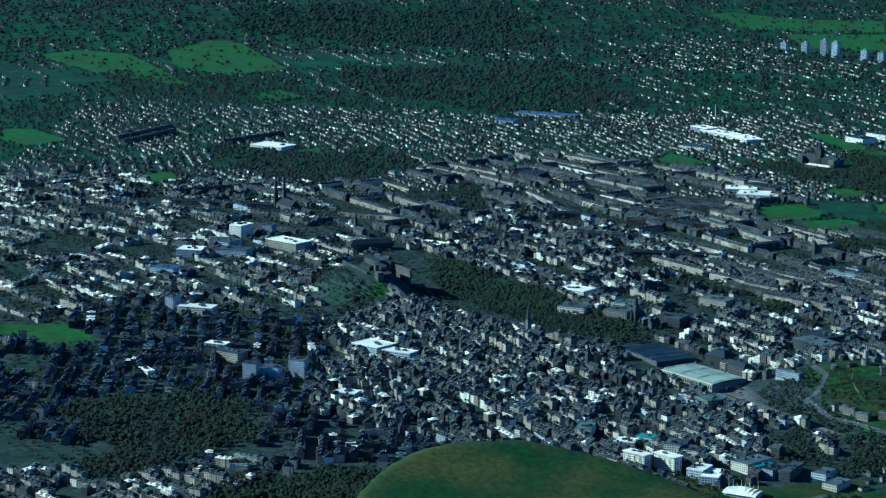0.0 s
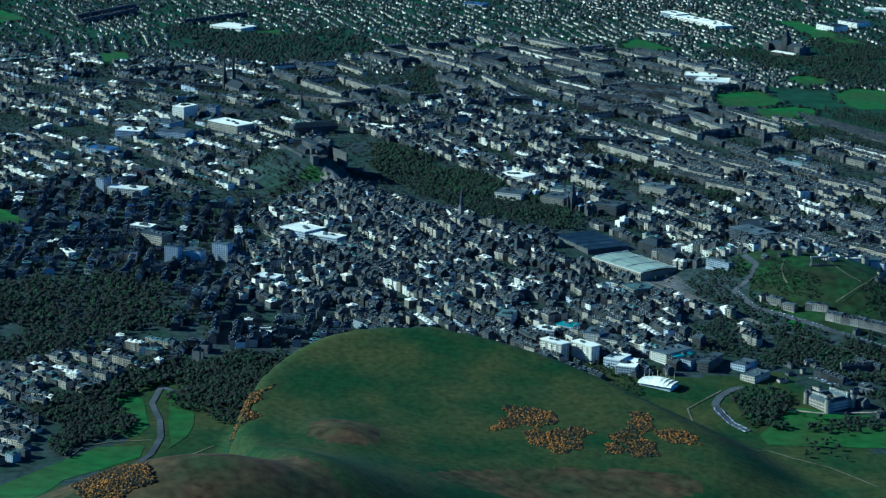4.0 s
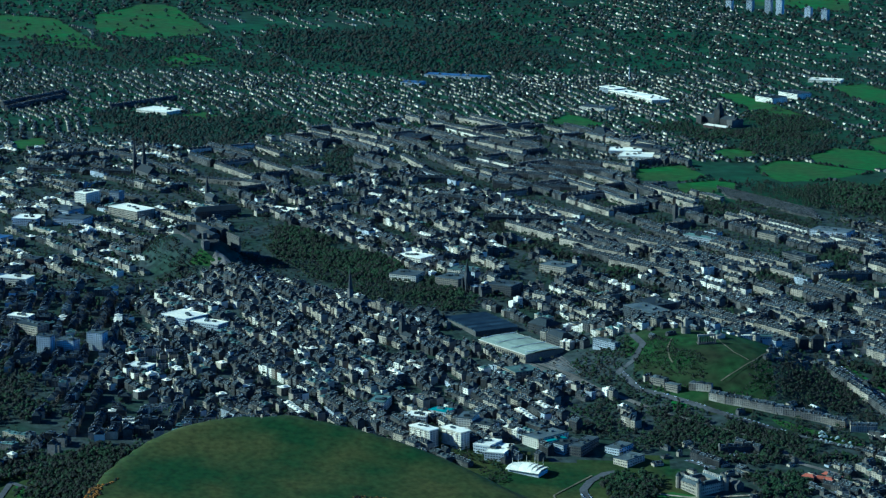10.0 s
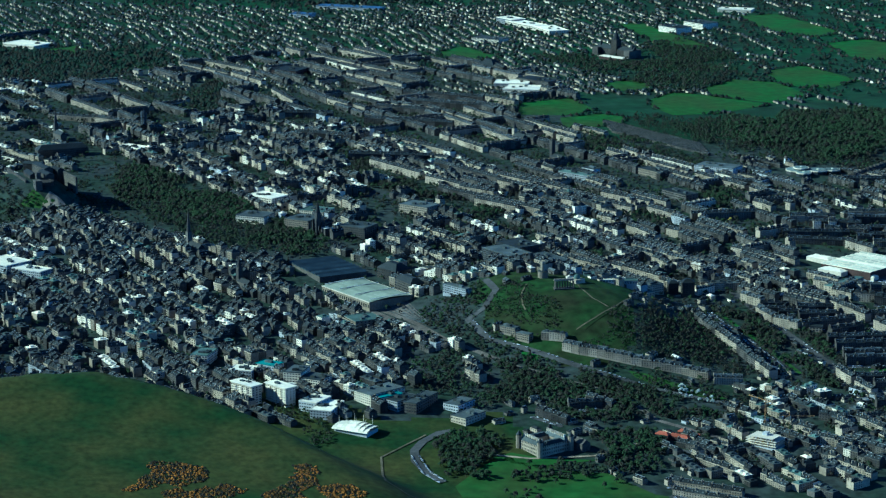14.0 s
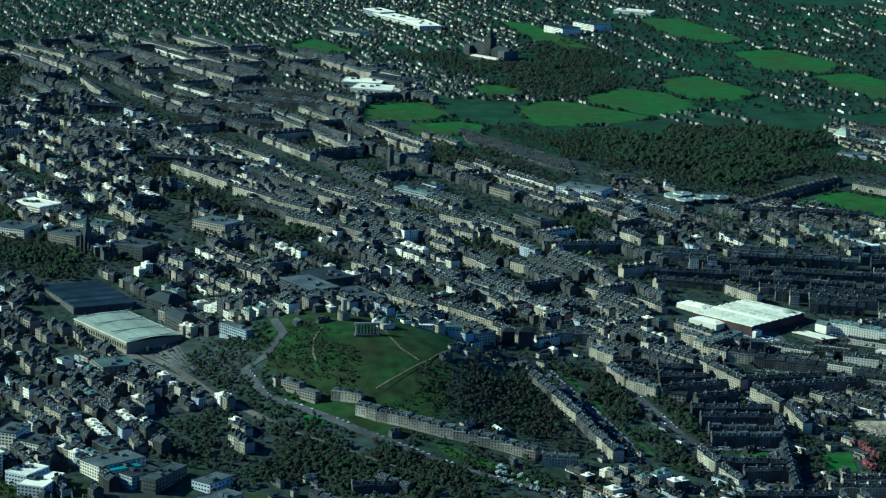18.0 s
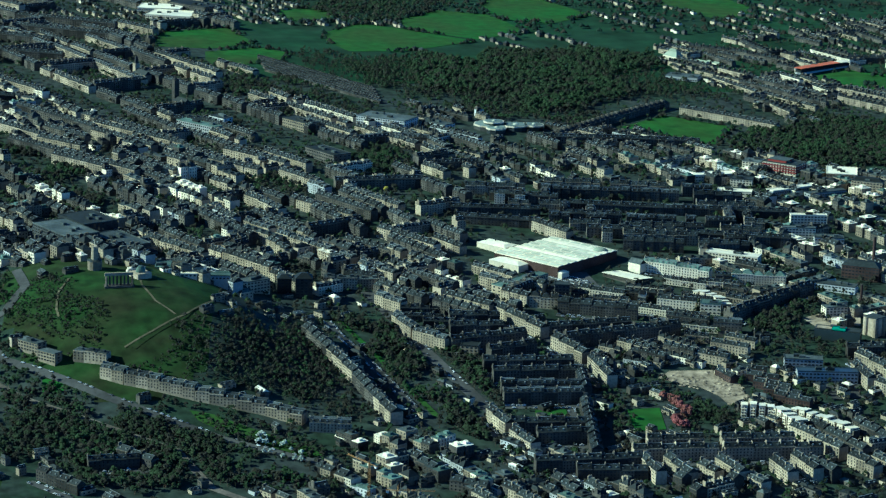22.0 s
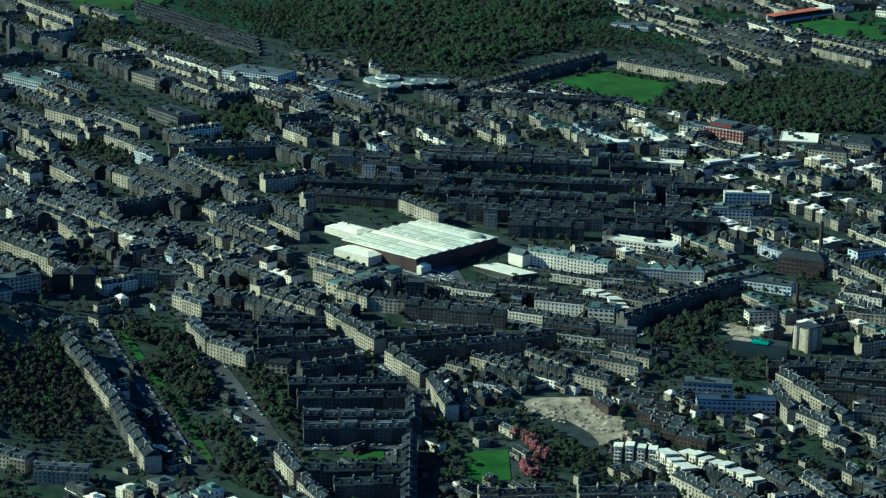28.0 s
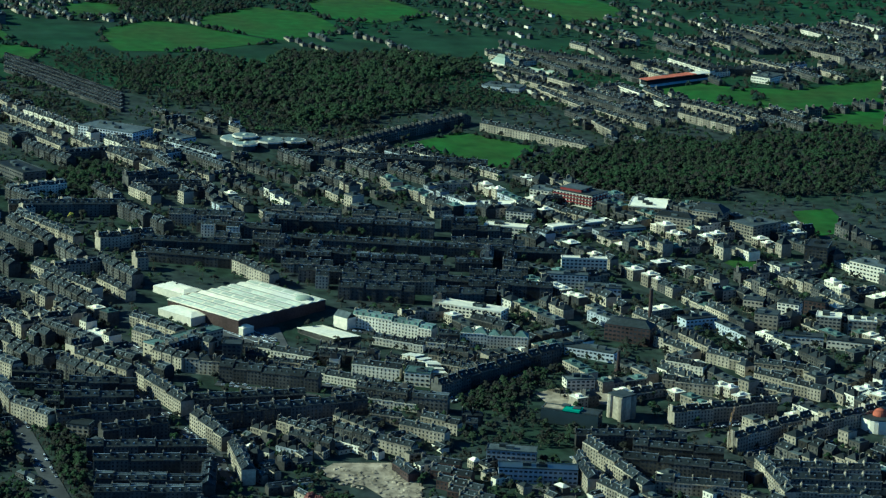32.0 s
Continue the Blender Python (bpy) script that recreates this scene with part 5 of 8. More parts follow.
terrace((922, 507), (945, 536), 12, 3, "gable", "soot", 14.0, name="terraced_house", label="soot-dark stone house in a terrace, slate-roofed with chimneys")
terrace((1020, 514), (1069, 538), 12, 3, "gable", "soot", 14.0, name="terraced_house", label="soot-dark stone house in a terrace, slate-roofed with chimneys")
terrace((802, 180), (806, 229), 11, 3, "gable", "soot", 14.0, name="terraced_house", label="soot-dark stone house in a terrace, slate-roofed with chimneys")
terrace((780, 216), (817, 242), 11, 3, "gable", "soot", 14.0, name="terraced_house", label="soot-dark stone house in a terrace, slate-roofed with chimneys")
terrace((813, 132), (859, 162), 11, 3, "gable", "soot", 14.0, name="terraced_house", label="soot-dark stone house in a terrace, slate-roofed with chimneys")
far_terrace((-264, 359), (-188, 412), 14, 4, "gable", "sand")
far_terrace((-363, 357), (-302, 405), 14, 4, "gable", "sand")
far_terrace((-391, 440), (-284, 501), 14, 4, "gable", "sand")
far_terrace((-440, 481), (-308, 537), 14, 4, "gable", "sand")
far_terrace((-424, 378), (-351, 422), 13, 4, "gable", "soot")
far_terrace((-263, 447), (-147, 499), 13, 4, "gable", "sand")
far_terrace((-142, 431), (-64, 461), 13, 4, "flat", "sand")
far_terrace((-276, 542), (-152, 596), 13, 4, "gable", "sand")
far_terrace((-255, 595), (-163, 656), 13, 4, "gable", "sand")
far_terrace((-235, 646), (-154, 684), 13, 4, "gable", "sand")
far_terrace((-132, 640), (-62, 672), 13, 4, "gable", "sand")
far_terrace((15, 621), (96, 668), 13, 4, "gable", "sand")
far_terrace((-7, 654), (87, 699), 13, 4, "gable", "soot")
far_terrace((153, 686), (241, 730), 14, 4, "gable", "sand")
far_terrace((-9, 467), (98, 515), 13, 3, "gable", "soot")
far_terrace((117, 519), (172, 549), 14, 4, "flat", "sand")
far_terrace((87, 554), (140, 581), 13, 3, "mansard", "soot")
far_terrace((136, 596), (113, 672), 13, 4, "gable", "soot")
far_terrace((218, 471), (287, 509), 15, 4, "gable", "sand")
far_terrace((-65, 693), (-55, 814), 13, 4, "gable", "soot")
far_terrace((322, 586), (345, 627), 13, 4, "gable", "soot")
far_terrace((-248, 508), (-180, 551), 13, 4, "gable", "soot")
far_terrace((-208, 435), (-110, 486), 13, 3, "gable", "soot")
far_terrace((46, 551), (127, 594), 13, 3, "gable", "soot")
far_terrace((181, 633), (242, 673), 13, 3, "gable", "soot")
far_terrace((-259, 1067), (-227, 1176), 12, 3, "gable", "soot")
far_terrace((-227, 1176), (-188, 1282), 12, 3, "gable", "soot")
far_terrace((-274, 1096), (-368, 1227), 13, 3, "hip", "soot")
far_terrace((-368, 1227), (-440, 1342), 13, 3, "hip", "soot")
far_terrace((-399, 1349), (-327, 1400), 12, 3, "gable", "sand")
far_terrace((-327, 1400), (-258, 1442), 12, 3, "gable", "sand")
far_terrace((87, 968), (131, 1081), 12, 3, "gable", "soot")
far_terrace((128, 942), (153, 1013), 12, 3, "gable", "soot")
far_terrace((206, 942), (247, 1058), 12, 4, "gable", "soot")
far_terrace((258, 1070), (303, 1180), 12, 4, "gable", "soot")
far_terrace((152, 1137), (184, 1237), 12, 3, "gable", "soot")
far_terrace((-459, 570), (-439, 612), 13, 3, "gable", "soot")
far_terrace((-439, 612), (-336, 658), 13, 3, "gable", "soot")
far_terrace((-427, 763), (-323, 801), 13, 3, "gable", "sand")
far_terrace((-295, 795), (-305, 852), 13, 3, "mansard", "soot")
far_terrace((-305, 852), (-278, 901), 13, 3, "mansard", "soot")
far_terrace((-278, 901), (-220, 908), 13, 3, "mansard", "soot")
far_terrace((-292, 933), (-209, 970), 13, 3, "mansard", "soot")
far_terrace((-141, 847), (-137, 921), 12, 3, "gable", "soot")
far_terrace((19, 881), (57, 963), 12, 3, "gable", "soot")
far_terrace((72, 808), (107, 918), 12, 3, "gable", "soot")
far_terrace((113, 801), (158, 898), 12, 3, "gable", "soot")
far_terrace((197, 743), (246, 762), 12, 3, "gable", "sand")
far_terrace((166, 888), (223, 912), 13, 4, "gable", "sand")
far_terrace((-892, 1590), (-824, 1648), 12, 3, "hip", "soot")
far_terrace((-824, 1648), (-729, 1693), 12, 3, "hip", "soot")
far_terrace((-741, 1817), (-703, 1921), 13, 3, "hip", "soot")
far_terrace((-873, 2041), (-804, 2070), 12, 3, "hip", "sand")
far_terrace((-275, 374), (-159, 449), 14, 4, "gable", "sand")
far_terrace((-454, 319), (-312, 395), 13, 4, "gable", "sand")
far_terrace((-618, 253), (-479, 315), 13, 4, "gable", "sand")
far_terrace((-566, 367), (-409, 444), 13, 4, "gable", "soot")
far_terrace((-435, 453), (-290, 545), 13, 4, "gable", "sand")
far_terrace((-362, 317), (-265, 378), 13, 4, "gable", "soot")
far_terrace((-251, 530), (-133, 610), 13, 4, "gable", "sand")
far_terrace((-1333, 504), (-1219, 654), 13, 4, "gable", "soot")
far_terrace((-1228, 481), (-1110, 626), 13, 4, "gable", "soot")
far_terrace((-1166, 399), (-1074, 515), 13, 4, "gable", "soot")
far_terrace((-1140, 186), (-1100, 290), 13, 4, "gable", "soot")
far_terrace((-915, 170), (-852, 271), 13, 4, "gable", "soot")
far_terrace((-682, 222), (-625, 370), 13, 4, "gable", "soot")
far_terrace((-1431, 299), (-1282, 323), 13, 4, "gable", "soot")
far_terrace((-1427, 233), (-1264, 245), 13, 4, "gable", "sand")
far_terrace((-1033, 341), (-935, 505), 13, 4, "gable", "soot")
far_terrace((-813, 345), (-664, 416), 13, 4, "gable", "sand")
far_terrace((-1682, -466), (-1547, -376), 13, 3, "gable", "soot")
far_terrace((-1547, -376), (-1339, -321), 13, 3, "gable", "soot")
far_terrace((-1573, -631), (-1645, -380), 13, 3, "gable", "soot")
far_terrace((-1450, -636), (-1349, -415), 13, 3, "gable", "soot")
far_terrace((-1163, -196), (-1062, -114), 14, 4, "gable", "sand")
far_terrace((-1200, -94), (-1040, -119), 13, 4, "gable", "soot")
far_terrace((-1236, -286), (-1168, -187), 13, 3, "gable", "sand")
far_terrace((-1123, -516), (-1017, -432), 13, 3, "gable", "soot")
far_terrace((-2547, -597), (-2786, -403), 13, 3, "gable", "soot")
far_terrace((-2450, -596), (-2683, -416), 13, 3, "gable", "soot")
far_terrace((-2429, -325), (-2595, -123), 13, 3, "gable", "soot")
far_terrace((-1438, 121), (-1274, 154), 13, 4, "gable", "soot")
far_terrace((-39, -931), (-39, -826), 13, 4, "gable", "soot")
far_terrace((-207, -904), (-144, -828), 13, 4, "gable", "soot")
# small houses in many short parallel rows
for k in range(5):
    f = k / 4
    far_terrace((-815 - 106 * f, 809 + 17 * f), (-543 - 88 * f, 914 + 18 * f), 6, 1, "gable", "soot", 7.0)

# ---- blocks and landmarks ----
def own(ring, margin=1.08):
    cx, cy = sum(p[0] for p in ring) / len(ring), sum(p[1] for p in ring) / len(ring)
    TAKEN.append([(cx + (x - cx) * margin, cy + (y - cy) * margin) for x, y in ring])


def block(a, b, width, high, wall, lid, name, label):
    """A larger building on the line a-b, reaching width to its left, with bands of windows and things on its roof."""
    dx, dy = b[0] - a[0], b[1] - a[1]
    w, d = max(8.0, math.hypot(dx, dy)), abs(width)
    turn = math.atan2(dy, dx)
    nx, ny = -math.sin(turn) * width / 2, math.cos(turn) * width / 2
    cx, cy = (a[0] + b[0]) / 2 + nx, (a[1] + b[1]) / 2 + ny
    storeys = max(1, int(high / 3.3))
    k = Kit().box(-w / 2, w / 2, -d / 2, d / 2, -14, high)
    for s, face in ((-1, -1), (1, 1)):
        windows(k, -w / 2, w / 2, s * d / 2, 0, storeys, max(3, int(w / 4)), 1, face, high / storeys, (2.6, 1.7))
    for s in range(storeys):
        z = high / storeys * s + 1
        for side in (-1, 1):
            x = side * (w / 2 + 0.12)
            for j in range(max(1, int(d / 6))):
                y = -d / 2 + d * (j + 0.5) / max(1, int(d / 6))
                p = [(x, y - 1.4, z), (x, y + 1.4, z), (x, y + 1.4, z + 1.7), (x, y - 1.4, z + 1.7)]
                k.quad(*(p if side > 0 else p[::-1]), 1)
    ob = thing(name, k, [WALLS[wall], GLASS], (cx, cy, float(height(cx, cy))), math.degrees(turn), label, "building")
    top = Kit()
    if lid is SLATE or lid is PANTILE:
        top.hip(-w / 2 - 0.4, w / 2 + 0.4, -d / 2 - 0.4, d / 2 + 0.4, high, min(w, d) * 0.28, 0, 0.3)
    else:
        top.box(-w / 2 - 0.3, w / 2 + 0.3, -d / 2 - 0.3, d / 2 + 0.3, high, high + 0.6)
        for s in (-1, 1):
            top.box(-w / 2 - 0.3, w / 2 + 0.3, s * d / 2 - 0.3, s * d / 2 + 0.3, high + 0.6, high + 1.2)
            top.box(s * w / 2 - 0.3, s * w / 2 + 0.3, -d / 2 + 0.3, d / 2 - 0.3, high + 0.6, high + 1.2)
    part("roof", top, [lid], ob)
    if lid is not SLATE and lid is not PANTILE and w * d > 300:
        r = random.Random(int(cx * 7 + cy))
        for _ in range(2 if w * d < 900 else 3):
            x, y = r.uniform(-0.3, 0.3) * w, r.uniform(-0.25, 0.25) * d
            part("plant_room", Kit().box(x - 3.5, x + 3.5, y - 2.5, y + 2.5, high + 0.6, high + 3.4), [LEAD], ob)
    own([(a[0], a[1]), (b[0], b[1]), (b[0] + 2 * nx, b[1] + 2 * ny), (a[0] + 2 * nx, a[1] + 2 * ny)], 1.15)
    return ob


def train_shed():
    """The large shed with pale sheeting over the platforms."""
    a, b, c, d = (203, -38), (167, 65), (307, 75), (327, 6)
    turn = math.degrees(math.atan2(6 + 38, 327 - 203))
    cx, cy, w, dep, h = 244, 29, 136, 80, 12
    k = Kit().box(-w / 2, w / 2, -dep / 2, dep / 2, -12, h)
    windows(k, -w / 2, w / 2, -dep / 2, 2, 1, 22, 1, -1, 9, (3.4, 5))
    ob = thing("train_shed", k, [SANDSTONE, GLASS], (cx, cy, float(height(cx, cy)) - 2), turn, "long station shed with pale metal roof and stone side wall", "station")
    n = 12
    for i in range(n):
        y0, y1 = -dep / 2 + dep * i / n, -dep / 2 + dep * (i + 1) / n
        z0, z1 = h + 0.2 + 3.2 * math.sin(math.pi * i / n), h + 0.2 + 3.2 * math.sin(math.pi * (i + 1) / n)
        p = Kit()
        p.quad((-w / 2 - 1, y0 + 0.15, z0 + 0.25), (w / 2 + 1, y0 + 0.15, z0 + 0.25), (w / 2 + 1, y1 - 0.15, z1 + 0.25), (-w / 2 - 1, y1 - 0.15, z1 + 0.25))
        p.quad((-w / 2 - 1, y0, z0), (w / 2 + 1, y0, z0), (w / 2 + 1, y1, z1), (-w / 2 - 1, y1, z1))
        part("roof_panel", p, [STEEL_ROOF], ob)
    for x in (-w / 2 + 4, -w / 6, w / 6, w / 2 - 4):
        part("roof_ridge", Kit().box(x - 0.6, x + 0.6, -dep / 2 + 3, dep / 2 - 3, h + 3.2, h + 4.2), [CONCRETE], ob)
    for s in (-1, 1):
        part("gutter", Kit().box(-w / 2 - 1, w / 2 + 1, s * dep / 2 - 0.8, s * dep / 2 + 0.8, h - 0.6, h + 0.5), [HARL], ob)
    own([a, b, c, d])


def glazed_station():
    """The older ridged glass roof beside the shed."""
    ring = [(30, -46), (7, 33), (150, 66), (140, -55)]
    turn, cx, cy, w, dep, h = 12.0, 82, 2, 125, 84, 11
    ob = thing("station_hall", Kit().box(-w / 2, w / 2, -dep / 2, dep / 2, -14, h), [SOOTSTONE], (cx, cy, float(height(cx, cy)) - 6), turn, "sunken station hall with ridged dark glass roof", "station")
    n = 10
    for i in range(n):
        x0, x1 = -w / 2 + w * i / n, -w / 2 + w * (i + 1) / n
        k = Kit()
        m = (x0 + x1) / 2
        k.quad((x0, -dep / 2, h + 0.2), (m, -dep / 2, h + 3.2), (m, dep / 2, h + 3.2), (x0, dep / 2, h + 0.2))
        k.quad((m, -dep / 2, h + 3.2), (x1, -dep / 2, h + 0.2), (x1, dep / 2, h + 0.2), (m, dep / 2, h + 3.2))
        k.tri((x0, -dep / 2, h + 0.2), (x1, -dep / 2, h + 0.2), (m, -dep / 2, h + 3.2))
        k.tri((x1, dep / 2, h + 0.2), (x0, dep / 2, h + 0.2), (m, dep / 2, h + 3.2))
        part("glass_ridge", k, [BLUE_GLASS], ob)
    own(ring)


def bus_depot():
    """The white many-ridged depot roof."""
    turn = math.degrees(math.atan2(950 - 901, 319 - 234))
    cx, cy, w, dep, h = 287, 868, 98, 118, 10
    turn = 30.0
    k = Kit().box(-w / 2, w / 2, -dep / 2, dep / 2, -10, h)
    windows(k, -w / 2, w / 2, dep / 2, 1, 1, 16, 1, 1, 8, (3, 3))
    ob = thing("bus_depot", k, [BRICK, GLASS], (cx, cy, float(height(cx, cy))), turn, "bus depot with broad white ridged roof", "depot")
    n, rise = 9, 1.3
    for i in range(n):
        y0, y1 = -dep / 2 + dep * i / n, -dep / 2 + dep * (i + 1) / n
        p, m, z0, z1 = Kit(), (y0 + y1) / 2, h + 0.2, h + 0.2 + rise
        p.quad((-w / 2 - 0.5, y0, z0), (w / 2 + 0.5, y0, z0), (w / 2 + 0.5, m, z1), (-w / 2 - 0.5, m, z1))
        p.quad((w / 2 + 0.5, y1, z0), (-w / 2 - 0.5, y1, z0), (-w / 2 - 0.5, m, z1), (w / 2 + 0.5, m, z1))
        p.tri((w / 2 + 0.5, y0, z0), (w / 2 + 0.5, y1, z0), (w / 2 + 0.5, m, z1))
        p.tri((-w / 2 - 0.5, y1, z0), (-w / 2 - 0.5, y0, z0), (-w / 2 - 0.5, m, z1))
        bay = part("roof_bay", p, [WHITE_ROOF], ob)
        if i % 4 != 3:
            for j in range(6):
                x, half = -w / 2 + w * (j + 0.5) / 6, w / 12 - 1.3
                for ya, yb, za, zb in ((y0 + 1.0, m - 0.9, 0.15, 0.86), (m + 0.9, y1 - 1.0, 0.86, 0.15)):
                    k = Kit()
                    k.quad((x - half, ya, z0 + rise * za + 0.12), (x + half, ya, z0 + rise * za + 0.12), (x + half, yb, z0 + rise * zb + 0.12), (x - half, yb, z0 + rise * zb + 0.12))
                    part("rooflight", k, [PALE_PANEL], bay)
    part("round_rooflight", Kit().dome(w / 2 - 14, dep / 2 - 16, 9, h + 0.6, 3.4, 0, 16, 4), [STEEL_ROOF], ob)
    for z, s in ((h + 0.3, -1), (h + 0.3, 1)):
        part("parapet", Kit().box(-w / 2 - 0.6, w / 2 + 0.6, s * dep / 2 - 0.5, s * dep / 2 + 0.5, h - 0.5, z), [HARL], ob)
    own([(266, 786), (205, 880), (310, 960), (375, 860)])
    # low white sheds on its street side
    for x, y, ww, dd in ((232, 812, 44, 26), (301, 806, 46, 34), (352, 846, 20, 14)):
        e = thing("depot_annex", Kit().box(-ww / 2, ww / 2, -dd / 2, dd / 2, -10, 7), [HARL], (x, y, float(height(x, y))), turn, "low white annex of a bus depot", "depot")
        part("roof", Kit().hip(-ww / 2 - 0.3, ww / 2 + 0.3, -dd / 2 - 0.3, dd / 2 + 0.3, 7, 2, 0, 0.4), [WHITE_ROOF], e)
    # white pavilion with a small lantern
    e = thing("sloping_hall", Kit().box(-17, 17, -24, 24, -10, 1.4), [SOOTSTONE], (374, 926, float(height(374, 926))), 120, "low hall with one broad cream sloping roof", "hall")
    slope = Kit()
    slope.quad((-18, -25, 6.0), (-18, 25, 6.0), (18, 25, 1.9), (18, -25, 1.9))
    slope.quad((-18, -25, 5.5), (18, -25, 1.5), (18, 25, 1.5), (-18, 25, 5.5))
    slope.quad((-18, -25, 5.5), (-18, 25, 5.5), (-18, 25, 6.0), (-18, -25, 6.0))
    slope.quad((18, -25, 1.5), (18, -25, 1.9), (18, 25, 1.9), (18, 25, 1.5))
    slope.quad((-18, -25, 5.5), (-18, -25, 6.0), (18, -25, 1.9), (18, -25, 1.5))
    slope.quad((-18, 25, 6.0), (-18, 25, 5.5), (18, 25, 1.5), (18, 25, 1.9))
    part("roof", slope, [WHITE_ROOF], e)
    part("rear_wall", Kit().box(-17.5, -16.5, -24, 24, 1.2, 5.4), [SOOTSTONE], e)
    e = thing("gabled_hall", Kit().box(-9, 9, -6, 6, -10, 11), [HARL], (352, 948, float(height(352, 948))), turn, "pale gabled hall beside a depot", "hall")
    part("roof", Kit().gable(-9, 9, -6, 6, 11, 5), [LEAD], e)
    own([(352, 905), (395, 905), (400, 955), (352, 955)])


def tented_hall():
    """White fabric hall hung from masts."""
    x, y = 815, -128
    turn = 45
    z = float(height(x, y))
    ob = thing("tented_hall", Kit().box(-26, 26, -15, 15, -8, 4.5), [CONCRETE], (x, y, z), turn, "exhibition hall under a white stretched fabric roof", "hall")
    for i in range(8):
        x0, x1 = -28 + 56 * i / 8, -28 + 56 * (i + 1) / 8
        k, rise = Kit(), 5.5 * math.sin(math.pi * (i + 0.5) / 8) + 4
        for s in range(6):
            a, b = math.pi * s / 6, math.pi * (s + 1) / 6
            p = [(x0, -18 * math.cos(a), 4.5 + rise * math.sin(a) * 0.9), (x0, -18 * math.cos(b), 4.5 + rise * math.sin(b) * 0.9),
                 (x1, -18 * math.cos(b), 4.5 + rise * math.sin(b) * 0.9), (x1, -18 * math.cos(a), 4.5 + rise * math.sin(a) * 0.9)]
            k.quad(p[3], p[2], p[1], p[0])
        part("fabric_bay", k, [WHITE_ROOF], ob)
    for i in range(1, 8, 2):
        for s in (-1, 1):
            part("mast", Kit().round(-28 + 56 * i / 8, s * 9, 0.5, 8, 22, 0, 6, 0.4), [HARL], ob)
    own([(780, -160), (850, -160), (855, -95), (780, -95)])


def palace():
    """A square palace round a court, with towers at its front corners."""
    x, y, turn = 938, 102, 20.0
    z = float(height(x, y))
    w, d, h, t = 46, 52, 13, 11
    ob = thing("palace", Kit().box(-w / 2, w / 2, -d / 2, -d / 2 + t, -6, h), [SANDSTONE], (x, y, z), turn, "pale stone palace of four wings round a courtyard", "palace")
    for name, x0, x1, y0, y1 in (("wing", -w / 2, w / 2, d / 2 - t, d / 2), ("wing", -w / 2, -w / 2 + t, -d / 2 + t, d / 2 - t), ("wing", w / 2 - t, w / 2, -d / 2 + t, d / 2 - t)):
        part(name, Kit().box(x0, x1, y0, y1, -6, h), [SANDSTONE], ob)
    for x0, x1, y0, y1 in ((-w / 2, w / 2, -d / 2, -d / 2 + t), (-w / 2, w / 2, d / 2 - t, d / 2), (-w / 2, -w / 2 + t, -d / 2 + t, d / 2 - t), (w / 2 - t, w / 2, -d / 2 + t, d / 2 - t)):
        part("roof", Kit().hip(x0 - 0.3, x1 + 0.3, y0 - 0.3, y1 + 0.3, h, 4.5, 0, 0.35), [LEAD], ob)
    for side in range(3):
        k = Kit()
        windows(k, -w / 2, w / 2, -d / 2, 0, 3, 14, 0, -1, 4.8, (1.5, 2.6)) if side == 0 else windows(k, -w / 2, w / 2, d / 2, 0, 3, 14, 0, 1, 4.8, (1.5, 2.6)) if side == 1 else None
        if side == 2:
            for s in range(3):
                for j in range(14):
                    yy = -d / 2 + d * (j + 0.5) / 14
                    zz = 4.8 * s + 1
                    k.quad((w / 2 + 0.12, yy - 0.8, zz), (w / 2 + 0.12, yy + 0.8, zz), (w / 2 + 0.12, yy + 0.8, zz + 2.6), (w / 2 + 0.12, yy - 0.8, zz + 2.6))
        part("window_row", k, [GLASS], ob)
    for sx in (-1, 1):
        for sy in (-1, 1):
            tower = part("tower", Kit().round(sx * w / 2, sy * d / 2, 4.2, -6, h + 6, 0, 10), [SANDSTONE], ob)
            part("spire", Kit().round(sx * w / 2, sy * d / 2, 4.4, h + 6, h + 12, 0, 10, 0.05), [SLATE], tower)
    for j in range(10):
        part("chimney", Kit().box(-w / 2 + 4 + j * 4, -w / 2 + 5.2 + j * 4, -d / 2 + 5, -d / 2 + 8, h + 4, h + 8), [HARL], ob)
        part("chimney", Kit().box(-w / 2 + 4 + j * 4, -w / 2 + 5.2 + j * 4, d / 2 - 8, d / 2 - 5, h + 4, h + 8), [HARL], ob)
    own([(900, 55), (980, 70), (985, 150), (900, 150)])
    ab = thing("abbey_ruin", Kit().box(-4, 20, -7, 7, -5, 9).gable(-4, 20, -7, 7, 9, 6), [SOOTSTONE], (942, 146, float(height(942, 146))), 20, "dark ruined stone abbey beside a palace", "church")
    part("tower", Kit().box(-9, -3, -8, -3, -5, 17), [SOOTSTONE], ab)
    own([(925, 140), (975, 140), (975, 180), (925, 180)])


